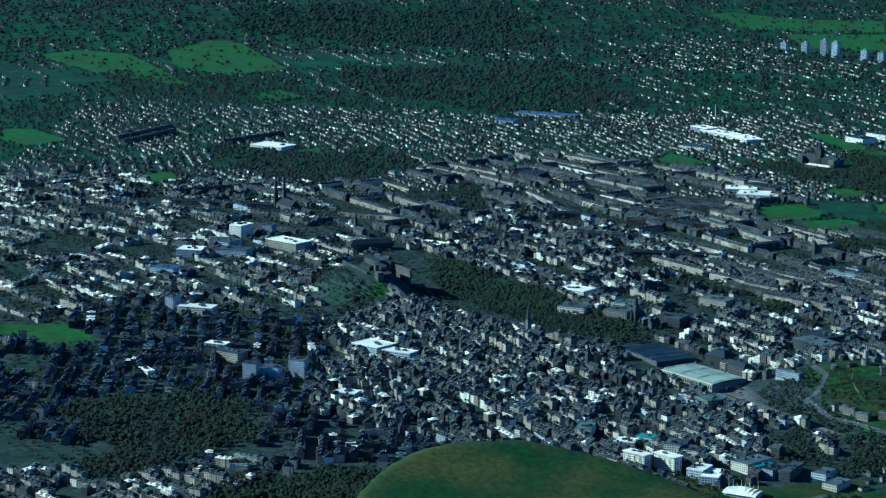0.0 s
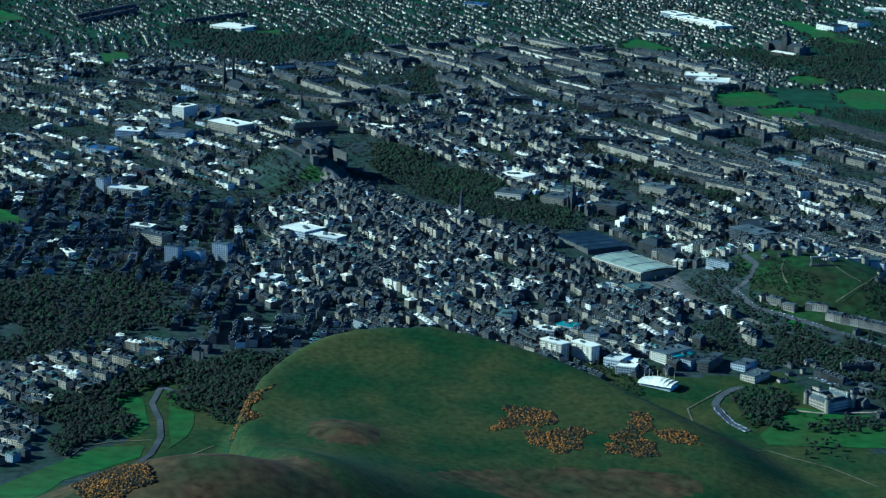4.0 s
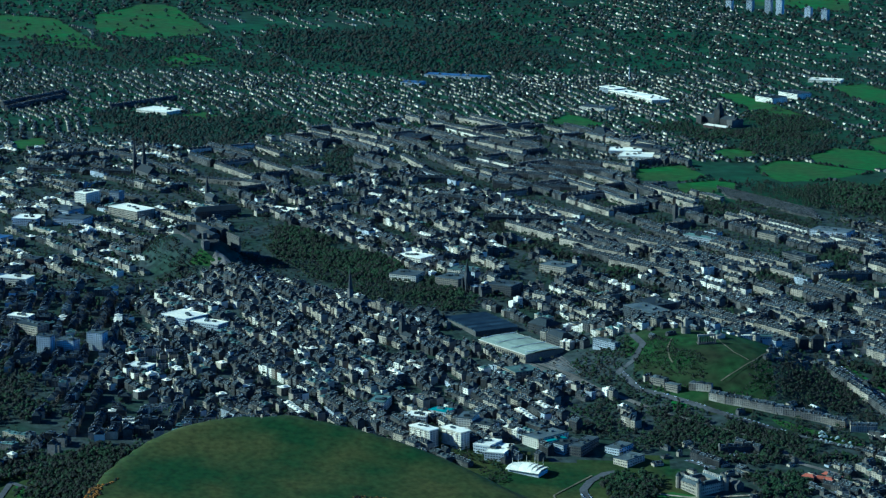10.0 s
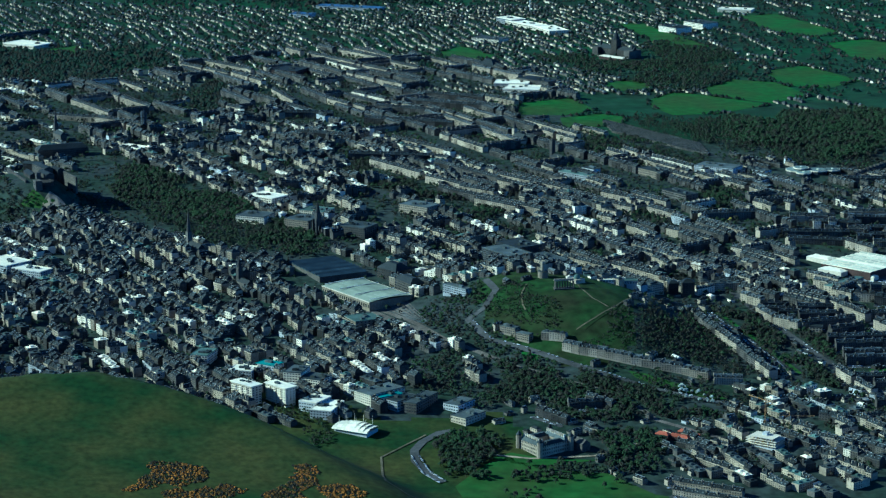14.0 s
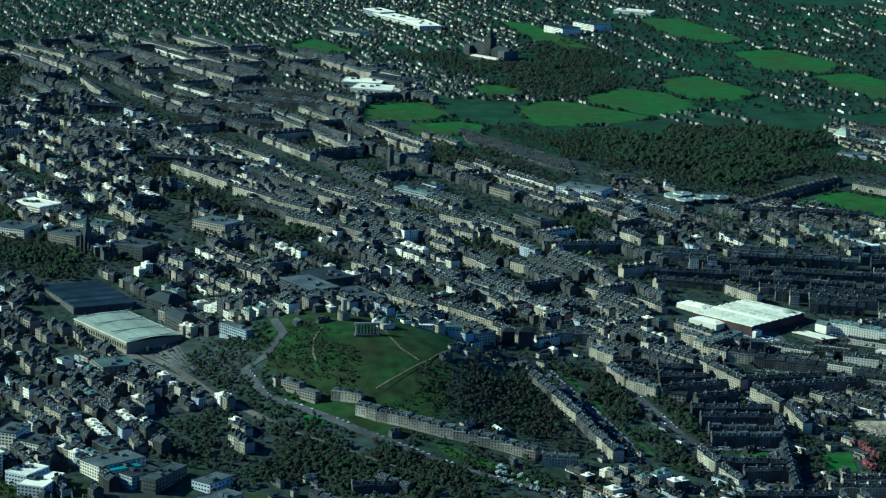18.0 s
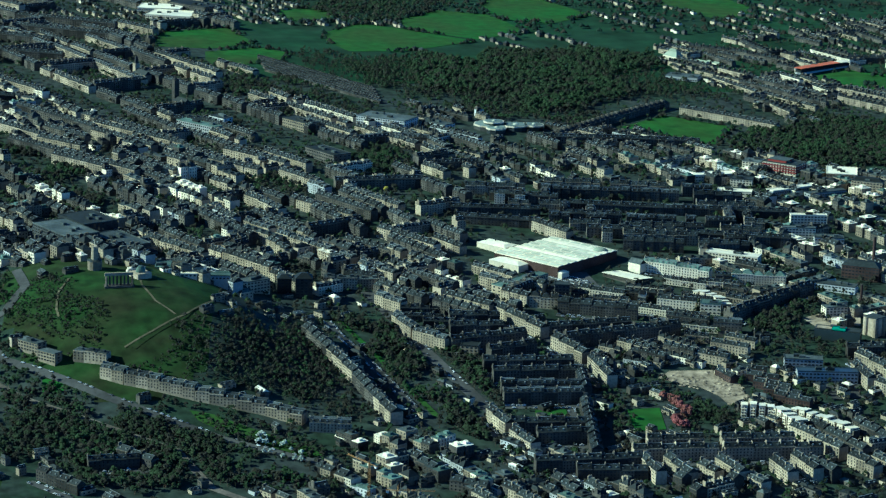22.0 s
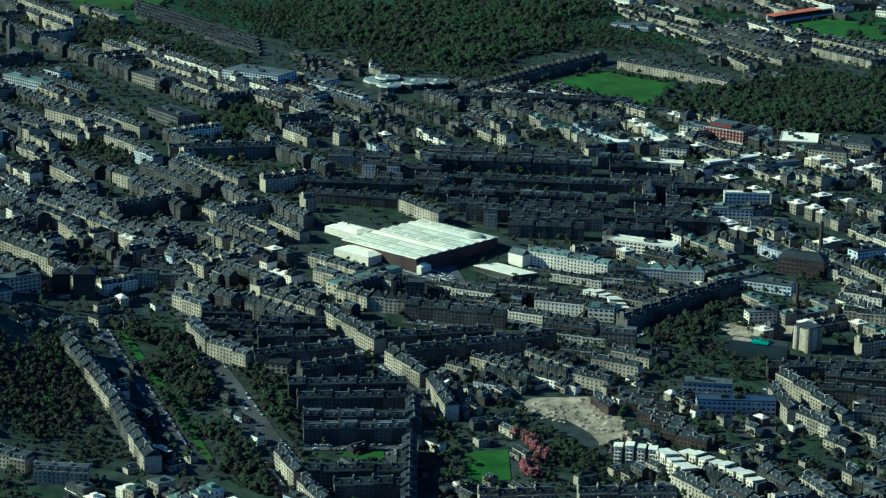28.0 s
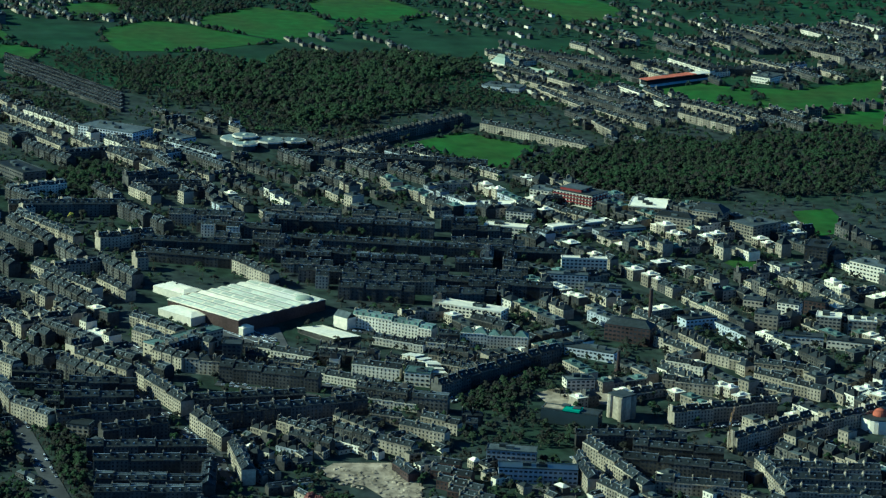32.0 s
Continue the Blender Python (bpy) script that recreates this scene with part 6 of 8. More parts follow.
def castle():
    """A fortress of dark stone on its rock."""
    ob = thing("castle", Kit().round(0, 0, 17, -30, 8, 0, 18, 0.97), [SOOTSTONE], (-392, -398, float(height(-392, -398)) - 4), 0, "dark stone castle on a crag with a round battery", "castle")
    for name, x, y, w, d, h, turn, roof in (("gatehouse", 22, -14, 16, 12, 14, 10, 0), ("palace_block", -38, 8, 44, 16, 15, 12, 5), ("great_hall", -52, -18, 46, 14, 13, 8, 6), ("barrack_block", -108, 10, 62, 16, 15, 14, 4),
                                           ("governors_house", -88, 34, 30, 14, 11, 20, 5), ("clock_tower", -24, -8, 8, 8, 22, 12, 0), ("curtain_wall", -60, 46, 110, 3, 8, 12, 0), ("curtain_wall", -70, -40, 130, 3, 8, 8, 0), ("storehouse", -150, 0, 36, 16, 12, 60, 5)):
        k = Kit().box(-w / 2, w / 2, -d / 2, d / 2, -34, h)
        windows(k, -w / 2, w / 2, -d / 2, h - 12, 3, max(2, int(w / 5)), 1, -1, 4, (1.2, 1.8))
        p = part(name, k, [SOOTSTONE, GLASS], ob, (x, y, 4), turn)
        if roof:
            part("roof", Kit().gable(-w / 2, w / 2, -d / 2, d / 2, h, roof), [SLATE], p)
    ob.scale = (1.0, 1.0, 0.7)
    for i in range(16):
        a = 2 * math.pi * i / 16
        part("battlement", Kit().box(-1.4, 1.4, -0.7, 0.7, 8, 10), [SOOTSTONE], ob, (16 * math.cos(a), 16 * math.sin(a), 0), math.degrees(a) + 90)
    own([(-560, -470), (-370, -440), (-365, -370), (-560, -330)], 1.05)


def spire_church(x, y, turn, length, tower, spire, label, n_towers=1, stone=SOOTSTONE, name="church"):
    z = float(height(x, y))
    w = length * 0.32
    ob = thing(name, Kit().box(-length / 2, length / 2, -w / 2, w / 2, -8, 12), [stone], (x, y, z), turn, label, "church")
    part("roof", Kit().gable(-length / 2, length / 2, -w / 2, w / 2, 12, w * 0.55), [SLATE], ob)
    for k in range(n_towers):
        yy = 0 if n_towers == 1 else (-w * 0.45, w * 0.45)[k]
        t = part("tower", Kit().box(-length / 2 - 4, -length / 2 + 4, yy - 4, yy + 4, -8, tower), [stone], ob)
        part("spire", Kit().round(-length / 2, yy, 4.2, tower, tower + spire, 0, 8, 0.03), [BLACKSTONE], t)
    own([(x - w, y - w), (x + w, y - w), (x + w, y + w), (x - w, y + w)])
    return ob


def hill_monuments():
    """The columned monument, the observatory and the round tower on the hill."""
    x, y = 453, 288
    z = float(height(x, y))
    ob = thing("columned_monument", Kit().box(-16, 16, -6, 6, -6, 1.6), [SOOTSTONE], (x, y, z), 84, "unfinished row of dark stone temple columns", "monument")
    for i in range(8):
        part("column", Kit().round(-14 + i * 4, 2, 1.0, 1.6, 12, 0, 10, 0.85), [SOOTSTONE], ob)
    for s in (-14, 14):
        for j in (-1.5, -5):
            part("column", Kit().round(s, j, 1.0, 1.6, 12, 0, 10, 0.85), [SOOTSTONE], ob)
    part("entablature", Kit().box(-15.4, 15.4, 0.8, 3.2, 12, 15), [SANDSTONE], ob)
    x, y = 425, 318
    ob = thing("observatory", Kit().box(-9, 9, -9, 9, -5, 6), [SANDSTONE], (x, y, float(height(x, y))), 20, "stone observatory with a pale green dome", "observatory")
    part("dome", Kit().round(0, 0, 5, 6, 8, 0, 14).dome(0, 0, 5, 8, 5, 0, 14), [COPPER], ob)
    for px, py in ((-20, -6), (-14, -10)):
        e = thing("small_dome", Kit().round(0, 0, 3, -4, 3, 0, 12), [HARL], (x + px, y + py, float(height(x + px, y + py))), 0, "small white observatory dome on a drum", "observatory")
        part("dome", Kit().dome(0, 0, 3, 3, 3, 0, 12), [HARL], e)
    x, y = 388, 275
    ob = thing("round_tower", Kit().round(0, 0, 8, -6, 10, 0, 14), [SANDSTONE], (x, y, float(height(x, y))), 0, "stone round tower on the hill's crest", "monument")
    part("shaft", Kit().round(0, 0, 4, 10, 26, 0, 12, 0.9), [SANDSTONE], ob)
    part("mast", Kit().round(0, 0, 0.4, 26, 34, 0, 6, 0.5), [HARL], ob)
    part("roof", Kit().round(0, 0, 8.4, 10, 11.4, 0, 14, 0.7), [LEAD], ob)
    # glazed leisure hall below the hill
    for a, b, wide in (((376, 348), (400, 426), 14), ((394, 413), (400, 431), 34), ((376, 346), (381, 362), 30), ((348, 358), (370, 433), 12)):
        block(a, b, wide, 4, "concrete", COPPER, "leisure_hall", "low hall wing with blue-green metal roof")
    block((392, 362), (400, 388), 6, 3, "harl", WHITE_ROOF, "low_annex", "low white annex beside a hall")


def memorial_spire():
    x, y = -131, 36
    ob = thing("memorial_spire", Kit().box(-8, 8, -8, 8, -6, 5), [BLACKSTONE], (x, y, float(height(x, y))), 18, "blackened gothic memorial spire on four piers", "monument")
    for sx in (-1, 1):
        for sy in (-1, 1):
            p = part("pier", Kit().box(sx * 6 - 1.8, sx * 6 + 1.8, sy * 6 - 1.8, sy * 6 + 1.8, 5, 22), [BLACKSTONE], ob)
            part("pinnacle", Kit().round(sx * 6, sy * 6, 1.9, 22, 32, 0, 6, 0.05), [BLACKSTONE], p)
    part("shaft", Kit().box(-4.5, 4.5, -4.5, 4.5, 16, 38), [BLACKSTONE], ob)
    part("spire", Kit().round(0, 0, 4.6, 38, 60, 0, 8, 0.04), [BLACKSTONE], ob)


def chimney_stack(x, y, high, r, label):
    ob = thing("factory_chimney", Kit().round(0, 0, r, -4, high, 0, 14, 0.72), [BRICK], (x, y, float(height(x, y))), 0, label, "chimney")
    part("cap", Kit().round(0, 0, r * 0.86, high, high + 1.6, 0, 14), [SOOTSTONE], ob)
    part("plinth", Kit().box(-r * 1.3, r * 1.3, -r * 1.3, r * 1.3, -5, 5), [BRICK], ob)


def water_tower():
    x, y = 624, 1124
    ob = thing("grain_silo", Kit().box(-8, 8, -8, 8, -6, 21), [SANDSTONE], (x, y, float(height(x, y))), 25, "tall pale concrete silo with rounded corners", "silo")
    for sx in (-1, 1):
        for sy in (-1, 1):
            part("drum", Kit().round(sx * 6.6, sy * 6.6, 3.6, -6, 21, 0, 12), [SANDSTONE], ob)
    part("roof", Kit().box(-9, 9, -9, 9, 21, 22.2), [LEAD], ob)
    own([(600, 1105), (645, 1105), (645, 1150), (600, 1150)])


def grandstand():
    a, b = (-650, 1676), (-704, 1795)
    w, turn = math.dist(a, b), math.degrees(math.atan2(b[1] - a[1], b[0] - a[0]))
    x, y = (a[0] + b[0]) / 2, (a[1] + b[1]) / 2
    ob = thing("grandstand", Kit().box(-w / 2, w / 2, -7, 7, -5, 3), [CONCRETE], (x, y, float(height(x, y))), turn, "rugby grandstand with an orange roof", "grandstand")
    part("seating", Kit().prism([(-w / 2, -6), (w / 2, -6), (w / 2, 6), (-w / 2, 6)], 3, 7, 0), [SLATE], ob)
    part("rear_wall", Kit().box(-w / 2, w / 2, 6, 7.5, 3, 10), [HARL], ob)
    part("roof", Kit().box(-w / 2 - 1, w * 0.28, -9, 8, 10, 11), [PANTILE], ob)
    part("roof", Kit().box(w * 0.28, w / 2 + 1, -9, 8, 9.6, 10.6), [WHITE_ROOF], ob, label="pale end of the roof")
    own([a, b, (b[0] + 20, b[1] + 10), (a[0] + 20, a[1] + 10)])


def lobed_office():
    """An office of low eight-sided tiers with pale rims and domed rooflights."""
    x, y = -356, 1022
    ob = thing("lobed_office", Kit().round(0, 0, 25, -6, 5.2, 0, 10), [DARK_CONCRETE], (x, y, float(height(x, y))), 12, "low office of many-sided lobes with pale rims", "office")
    for px, py, r, base in ((0, 0, 25, 0), (20, 30, 19, 0), (28, -8, 15, 0), (30, 56, 15, 0), (2, 4, 15, 4)):
        lobe_part = part("lobe", Kit().round(px, py, r - 0.6, -6 if not base else 7, 5.4 + base, 0, 10), [GLASS], ob)
        part("rim", Kit().round(px, py, r + 0.6, 5.4 + base, 7.4 + base, 0, 10), [HARL], lobe_part)
        part("roof", Kit().round(px, py, r - 0.8, 7.4 + base, 7.7 + base, 0, 10), [GREY_GREEN], lobe_part)
        part("rooflight", Kit().dome(px + 1, py, r * 0.22, 7.7 + base, 1.8, 0, 10, 3), [PALE_PANEL], lobe_part)
    own([(-400, 980), (-280, 980), (-280, 1100), (-400, 1100)])


def college():
    """A large gothic school with a tall central tower."""
    x, y, turn = -1825, 1172, 28
    ob = thing("gothic_college", Kit().box(-60, 60, -10, 10, -8, 18), [SOOTSTONE], (x, y, float(height(x, y))), turn, "dark gothic school with tall central tower", "school")
    part("roof", Kit().gable(-60, 60, -10, 10, 18, 9), [SLATE], ob)
    for s in (-1, 1):
        wing = part("wing", Kit().box(s * 52 - 9, s * 52 + 9, -22, 22, -8, 20), [SOOTSTONE], ob)
        part("spire", Kit().round(s * 52, 0, 8, 20, 36, 0, 6, 0.05), [SLATE], wing)
    t = part("tower", Kit().box(-9, 9, -11, 7, -8, 42), [SOOTSTONE], ob)
    part("spire", Kit().round(0, -2, 9, 42, 66, 0, 8, 0.04), [SLATE], t)
    e = thing("college_lodge", Kit().box(-40, 40, -9, 9, -6, 7), [BRICK], (x + 62, y - 30, float(height(x + 62, y - 30))), turn, "low brick school wing with pale roof", "school")
    part("roof", Kit().hip(-41, 41, -10, 10, 7, 3, 0, 0.3), [HARL], e)
    own([(-1890, 1100), (-1720, 1100), (-1720, 1260), (-1890, 1260)])


def tower_blocks():
    for x, y, h in ((-4604, 2345, 42), (-4496, 2375, 62), (-4451, 2401, 58), (-4321, 2460, 40), (-4237, 2489, 40), (-4700, 2300, 34)):
        k = Kit().box(-12, 12, -10, 10, -8, h)
        windows(k, -12, 12, -10, 0, int(h / 3), 6, 1, -1, 3, (2.4, 1.6))
        ob = thing("tower_block", k, [CONCRETE, GLASS], (x, y, float(height(x, y))), 40, "far grey concrete tower block", "tower block", "far tower blocks")
        part("roof", Kit().box(-12.4, 12.4, -10.4, 10.4, h, h + 1), [LEAD], ob)
        part("lift_house", Kit().box(-4, 4, -3, 3, h + 1, h + 5), [CONCRETE], ob)


def palm_house():
    x, y = -807, 1521
    ob = thing("palm_house", Kit().box(-16, 16, -9, 9, -5, 8), [HARL], (x, y, float(height(x, y))), 20, "tall glasshouse with a pale domed roof", "glasshouse")
    part("roof", Kit().hip(-16, 16, -9, 9, 8, 8, 0, 0.3), [STEEL_ROOF], ob)
    part("lantern", Kit().box(-9, 9, -3, 3, 15, 18).hip(-9, 9, -3, 3, 18, 2), [STEEL_ROOF], ob)
    for k in range(4):
        xx, yy = x + 20 + k * 13, y + 22 + k * 16
        e = thing("glasshouse", Kit().box(-14, 14, -5, 5, -4, 3), [HARL], (xx, yy, float(height(xx, yy))), 20, "low garden glasshouse with pale roof", "glasshouse", "garden glasshouses")
        part("roof", Kit().gable(-14, 14, -5, 5, 3, 2.5), [STEEL_ROOF], e)


def crane(x, y, high, turn):
    """A slender lattice tower crane."""
    mast = Kit()
    for sx in (-0.7, 0.7):
        for sy in (-0.7, 0.7):
            mast.box(sx - 0.13, sx + 0.13, sy - 0.13, sy + 0.13, -2, high)
    for k in range(int(high / 2)):
        z, t = 2.0 * k, 0.09
        mast.quad((-0.7, -0.7, z), (-0.7, -0.7, z + t * 3), (0.7, -0.7, z + 2), (0.7, -0.7, z + 2 - t * 3))
        mast.quad((0.7, -0.7, z), (0.7, -0.7, z + t * 3), (0.7, 0.7, z + 2), (0.7, 0.7, z + 2 - t * 3))
    ob = thing("tower_crane", mast, [CRANE_PAINT], (x, y, float(height(x, y))), turn, "slender orange tower crane over a building site", "crane")
    jib = Kit()
    for yy, z in ((-0.5, 0), (0.5, 0), (0, 1.1)):
        jib.box(0, 34, yy - 0.12, yy + 0.12, high + z, high + z + 0.24)
    for k in range(17):
        jib.quad((2 * k, -0.5, high), (2 * k + 0.25, -0.5, high), (2 * k + 1.25, 0, high + 1.2), (2 * k + 1, 0, high + 1.2))
    part("jib", jib, [CRANE_PAINT], ob)
    part("counter_jib", Kit().box(-11, 0, -0.5, 0.5, high, high + 0.4), [CRANE_PAINT], ob)
    part("counterweight", Kit().box(-11, -8, -0.8, 0.8, high - 2, high), [CONCRETE], ob)
    part("cab", Kit().box(0.8, 2.4, -0.8, 0.8, high - 2.2, high), [HARL], ob)
    part("apex", Kit().round(0, 0, 0.6, high + 0.4, high + 6, 0, 4, 0.2), [CRANE_PAINT], ob)


def lattice_mast():
    x, y = -2740, 1237
    ob = thing("radio_mast", Kit().round(0, 0, 2, -4, 52, 0, 6, 0.4), [CONCRETE], (x, y, float(height(x, y))), 0, "thin hospital chimney mast", "mast")
    part("cap", Kit().round(0, 0, 1.4, 52, 54, 0, 6), [SOOTSTONE], ob)


def half_built(x, y, turn):
    """Bare floor slabs on columns, with sheeting on one side."""
    ob = thing("building_site", Kit().box(-23, 23, -15, 15, -6, 0.6), [CONCRETE], (x, y, float(height(x, y))), turn, "half-built block of bare pale floor slabs on columns", "building")
    for f in range(1, 5):
        shrink = 5 if f == 4 else 0
        slab = part("floor_slab", Kit().box(-23 + shrink, 23 - shrink, -15, 15 - shrink, 3.4 * f, 3.4 * f + 0.45), [HARL], ob)
        for i in range(5):
            for j in (0, 3):
                cx, cy = -21 + shrink + i * (42 - 2 * shrink) / 4, -13.5 + j * (27 - shrink) / 3
                part("column", Kit().box(cx - 0.3, cx + 0.3, cy - 0.3, cy + 0.3, 3.4 * f - 2.95, 3.4 * f), [CONCRETE], slab)
    part("lift_core", Kit().box(-4, 3, -3, 4, 0.6, 18), [CONCRETE], ob)
    part("sheeting", Kit().box(-23.3, 23.3, 15.1, 15.4, 0.4, 10), [DARK_CONCRETE], ob)
    own([(x - 27, y - 24), (x + 27, y - 24), (x + 27, y + 24), (x - 27, y + 24)])


def domed_hall(x, y):
    """A pale round-ended hall with an orange dome."""
    k = Kit().round(0, 0, 15, -8, 11, 0, 24)
    k.box(-14.9, 14.9, 0, 22, -8, 10.9)
    ob = thing("domed_hall", k, [HARL], (x, y, float(height(x, y))), 20, "pale round-ended hall with an orange dome", "hall")
    part("roof", Kit().round(0, 0, 15.5, 11, 12, 0, 24).box(-15.4, 15.4, 0, 22.5, 10.9, 11.8), [LEAD], ob)
    part("dome", Kit().dome(0, 2, 6.5, 12, 6.5, 0, 18, 5), [PANTILE], ob)
    own([(x - 16, y - 16), (x + 16, y - 16), (x + 16, y + 22), (x - 16, y + 22)])


train_shed()
glazed_station()
bus_depot()
tented_hall()
palace()
castle()
hill_monuments()
memorial_spire()
chimney_stack(397, 1246, 36, 2.4, "tall red brick factory chimney")
chimney_stack(522, 1162, 22, 1.9, "red brick boiler chimney")
water_tower()
grandstand()
lobed_office()
college()
tower_blocks()
palm_house()
crane(1018, 420, 46, 70)
crane(940, 418, 40, 200)
lattice_mast()
crane(718, 1186, 30, 150)
domed_hall(692, 1342)
spire_church(-1330, -385, 15, 78, 40, 50, "dark cathedral with two western spires and a tall central one", 2, SOOTSTONE, "cathedral")
spire_church(-1000, -294, 15, 40, 30, 26, "dark stone church with a tall steeple")
spire_church(-762, 594, 18, 36, 26, 14, "pale stone church with a square tower", 1, SANDSTONE)
spire_church(-552, 605, 18, 34, 42, 6, "dark church with a tall square tower")
spire_church(-60, -190, 18, 44, 34, 40, "blackened church with tall spire")
spire_church(160, -150, 18, 34, 34, 18, "blackened church with a crown steeple")
block((110, 258), (190, 284), 44, 24, "dark", LEAD, "shopping_centre", "dark concrete shopping centre with stepped flat roofs")
block((150, 322), (222, 346), 36, 18, "dark", LEAD, "shopping_centre", "dark concrete shopping centre with stepped flat roofs")
block((52, 300), (112, 320), 48, 20, "dark", LEAD, "shopping_centre", "dark concrete shopping centre with stepped flat roofs")
block((215, 262), (262, 278), 30, 14, "dark", LEAD, "shopping_centre", "dark concrete shopping centre with stepped flat roofs")
block((371, 447), (359, 485), 19, 14, "sand", LEAD, "office_block", "dark stone office block with flat green roof")
block((371, 512), (376, 531), 18, 24, "soot", SLATE, "corner_tenement", "tall dark stone corner tenement")
block((352, 496), (355, 512), 14, 18, "soot", SLATE, "corner_tenement", "tall dark stone corner tenement")
block((-457, 622), (-426, 636), 17, 12, "concrete", LEAD, "office_block", "modern office block with pale flat roof")
block((-439, 570), (-372, 609), 16, 12, "concrete", COPPER, "office_block", "long office block with green metal roof")
block((-422, 723), (-371, 744), 25, 13, "sand", LEAD, "office_block", "beige office block with flat roof")
block((-414, 833), (-355, 888), 43, 14, "concrete", LEAD, "office_block", "glass-fronted office block with slanting roof")
block((-247, 706), (-182, 728), 29, 13, "soot", LEAD, "office_block", "dark modern glass-banded office block")
block((-386, 921), (-343, 945), 24, 9, "concrete", LEAD, "sports_hall", "pale low hall with curved roof")
block((-6, 1191), (-3, 1254), 20, 9, "harl", WHITE_ROOF, "workshop", "low pale workshop with white flat roof")
block((22, 1230), (38, 1255), 22, 10, "harl", LEAD, "workshop", "low pale workshop with white flat roof")
block((69, 1188), (92, 1228), 16, 9, "harl", WHITE_ROOF, "warehouse", "pale warehouse with white flat roof")
block((94, 1259), (72, 1337), 14, 9, "concrete", WHITE_ROOF, "warehouse", "long warehouse with white roof")
block((115, 1304), (104, 1364), 14, 9, "concrete", LEAD, "warehouse", "long grey warehouse with flat roof")
block((21, 1377), (41, 1414), 49, 9, "sand", WHITE_ROOF, "warehouse", "warehouse with broad white roof")
striped = block((-46, 1312), (-5, 1343), 34, 14, "harl", LEAD, "office_block", "office block striped in red panels and pale bands")
for z in (2.6, 6.2, 9.8):
    part("red_band", Kit().box(-25.95, 25.95, -17.3, 17.3, z, z + 1.7), [RED_PANEL], striped)
part("roof_storey", Kit().box(-20, 8, -12, 12, 14.6, 17.6), [RED_PANEL], striped)
part("roof_slab", Kit().box(-20.4, 8.4, -12.4, 12.4, 17.6, 18.0), [LEAD], striped)
block((-65, 1290), (-47, 1310), 26, 10, "harl", LEAD, "workshop", "low workshop with grey roof")
block((78, 1385), (105, 1418), 17, 15, "sand", SLATE, "flat_block", "sandy brick block of flats")
block((71, 1430), (97, 1459), 27, 17, "sand", SLATE, "flat_block", "sandy brick block of flats")
block((229, 1217), (243, 1262), 10, 18, "harl", WHITE_ROOF, "office_block", "striped white office block")
block((266, 1186), (281, 1226), 13, 14, "harl", LEAD, "office_block", "striped white office block")
block((298, 1216), (313, 1250), 17, 9, "concrete", LEAD, "workshop", "low grey workshop with flat roof")
block((-653, 1436), (-619, 1478), 32, 6, "concrete", LEAD, "nursery_shed", "long pale glasshouse shed")
block((325, 1052), (369, 1101), 19, 10, "harl", WHITE_ROOF, "warehouse", "low pale hall with white roof")
site = block((622, 1049), (653, 1090), 15, 13, "dark", LEAD, "building_site", "long half-built block wrapped in blue and green sheeting")
part("sheeting", Kit().box(-26, 26, -8.1, -7.7, 0.5, 12.6), [BLUE_GLASS], site, label="dark blue sheeting over scaffolding")
part("sheeting", Kit().box(-6, 9, -8.5, 4, 13.6, 15.2), [EMERALD], site, label="bright green sheeting on the roof")
part("sheeting", Kit().box(-24, -7, -5, 4, 13.6, 14.4), [GRAVEL], site, label="pale boards on the roof")
block((708, 968), (725, 1006), 17, 14, "concrete", LEAD, "office_block", "office block with plant on its flat roof")
block((742, 967), (763, 1029), 16, 12, "concrete", BLUE_GLASS, "office_block", "office block with dark blue glazed front")
block((581, 638), (591, 655), 15, 10, "sand", LEAD, "primary_school", "low school with flat roof")
block((433, 808), (439, 824), 15, 18, "soot", LEAD, "office_block", "tall pale stone office block")
block((514, 957), (525, 978), 18, 12, "harl", COPPER, "corner_block", "pale corner block with green roof")
block((414, 749), (371, 824), 15, 12, "sand", COPPER, "long_hall", "long hall with blue-grey metal roof")
block((427, 1186), (456, 1221), 20, 16, "brick", SLATE, "mill", "long brick mill with slate roof")
block((461, 1132), (494, 1169), 16, 8, "concrete", LEAD, "workshop", "low grey workshop with flat roof")
block((556, 1098), (558, 1125), 14, 10, "harl", LEAD, "workshop", "low workshop with white flat roof")
block((425, 1345), (438, 1364), 19, 16, "sand", LEAD, "flat_block", "modern block of flats with flat roof")
block((399, 1382), (414, 1398), 14, 17, "harl", LEAD, "flat_block", "white modern block of flats")
block((447, 1401), (459, 1422), 19, 17, "sand", WHITE_ROOF, "flat_block", "modern block of flats with white roof")
block((461, 1429), (473, 1454), 16, 16, "sand", WHITE_ROOF, "flat_block", "modern block of flats with white roof")
block((392, 1415), (407, 1431), 14, 15, "brick", LEAD, "flat_block", "modern brick block of flats")
block((373, 1357), (385, 1373), 12, 13, "sand", LEAD, "flat_block", "sandy modern block of flats")
block((472, 1354), (489, 1389), 15, 9, "harl", LEAD, "flat_block", "long low block of flats")
block((490, 1392), (515, 1428), 15, 9, "harl", LEAD, "flat_block", "long low block of flats")
block((424, 1273), (419, 1308), 17, 12, "concrete", LEAD, "warehouse", "blue-grey warehouse with shed roofs")
block((277, 1524), (315, 1545), 25, 16, "harl", LEAD, "office_block", "white office block with flat roof")
block((78, 1430), (96, 1452), 26, 18, "sand", LEAD, "flat_block", "tall sandy block of flats")
block((120, 1457), (152, 1470), 45, 17, "sand", LEAD, "flat_block", "tall sandy block of flats")
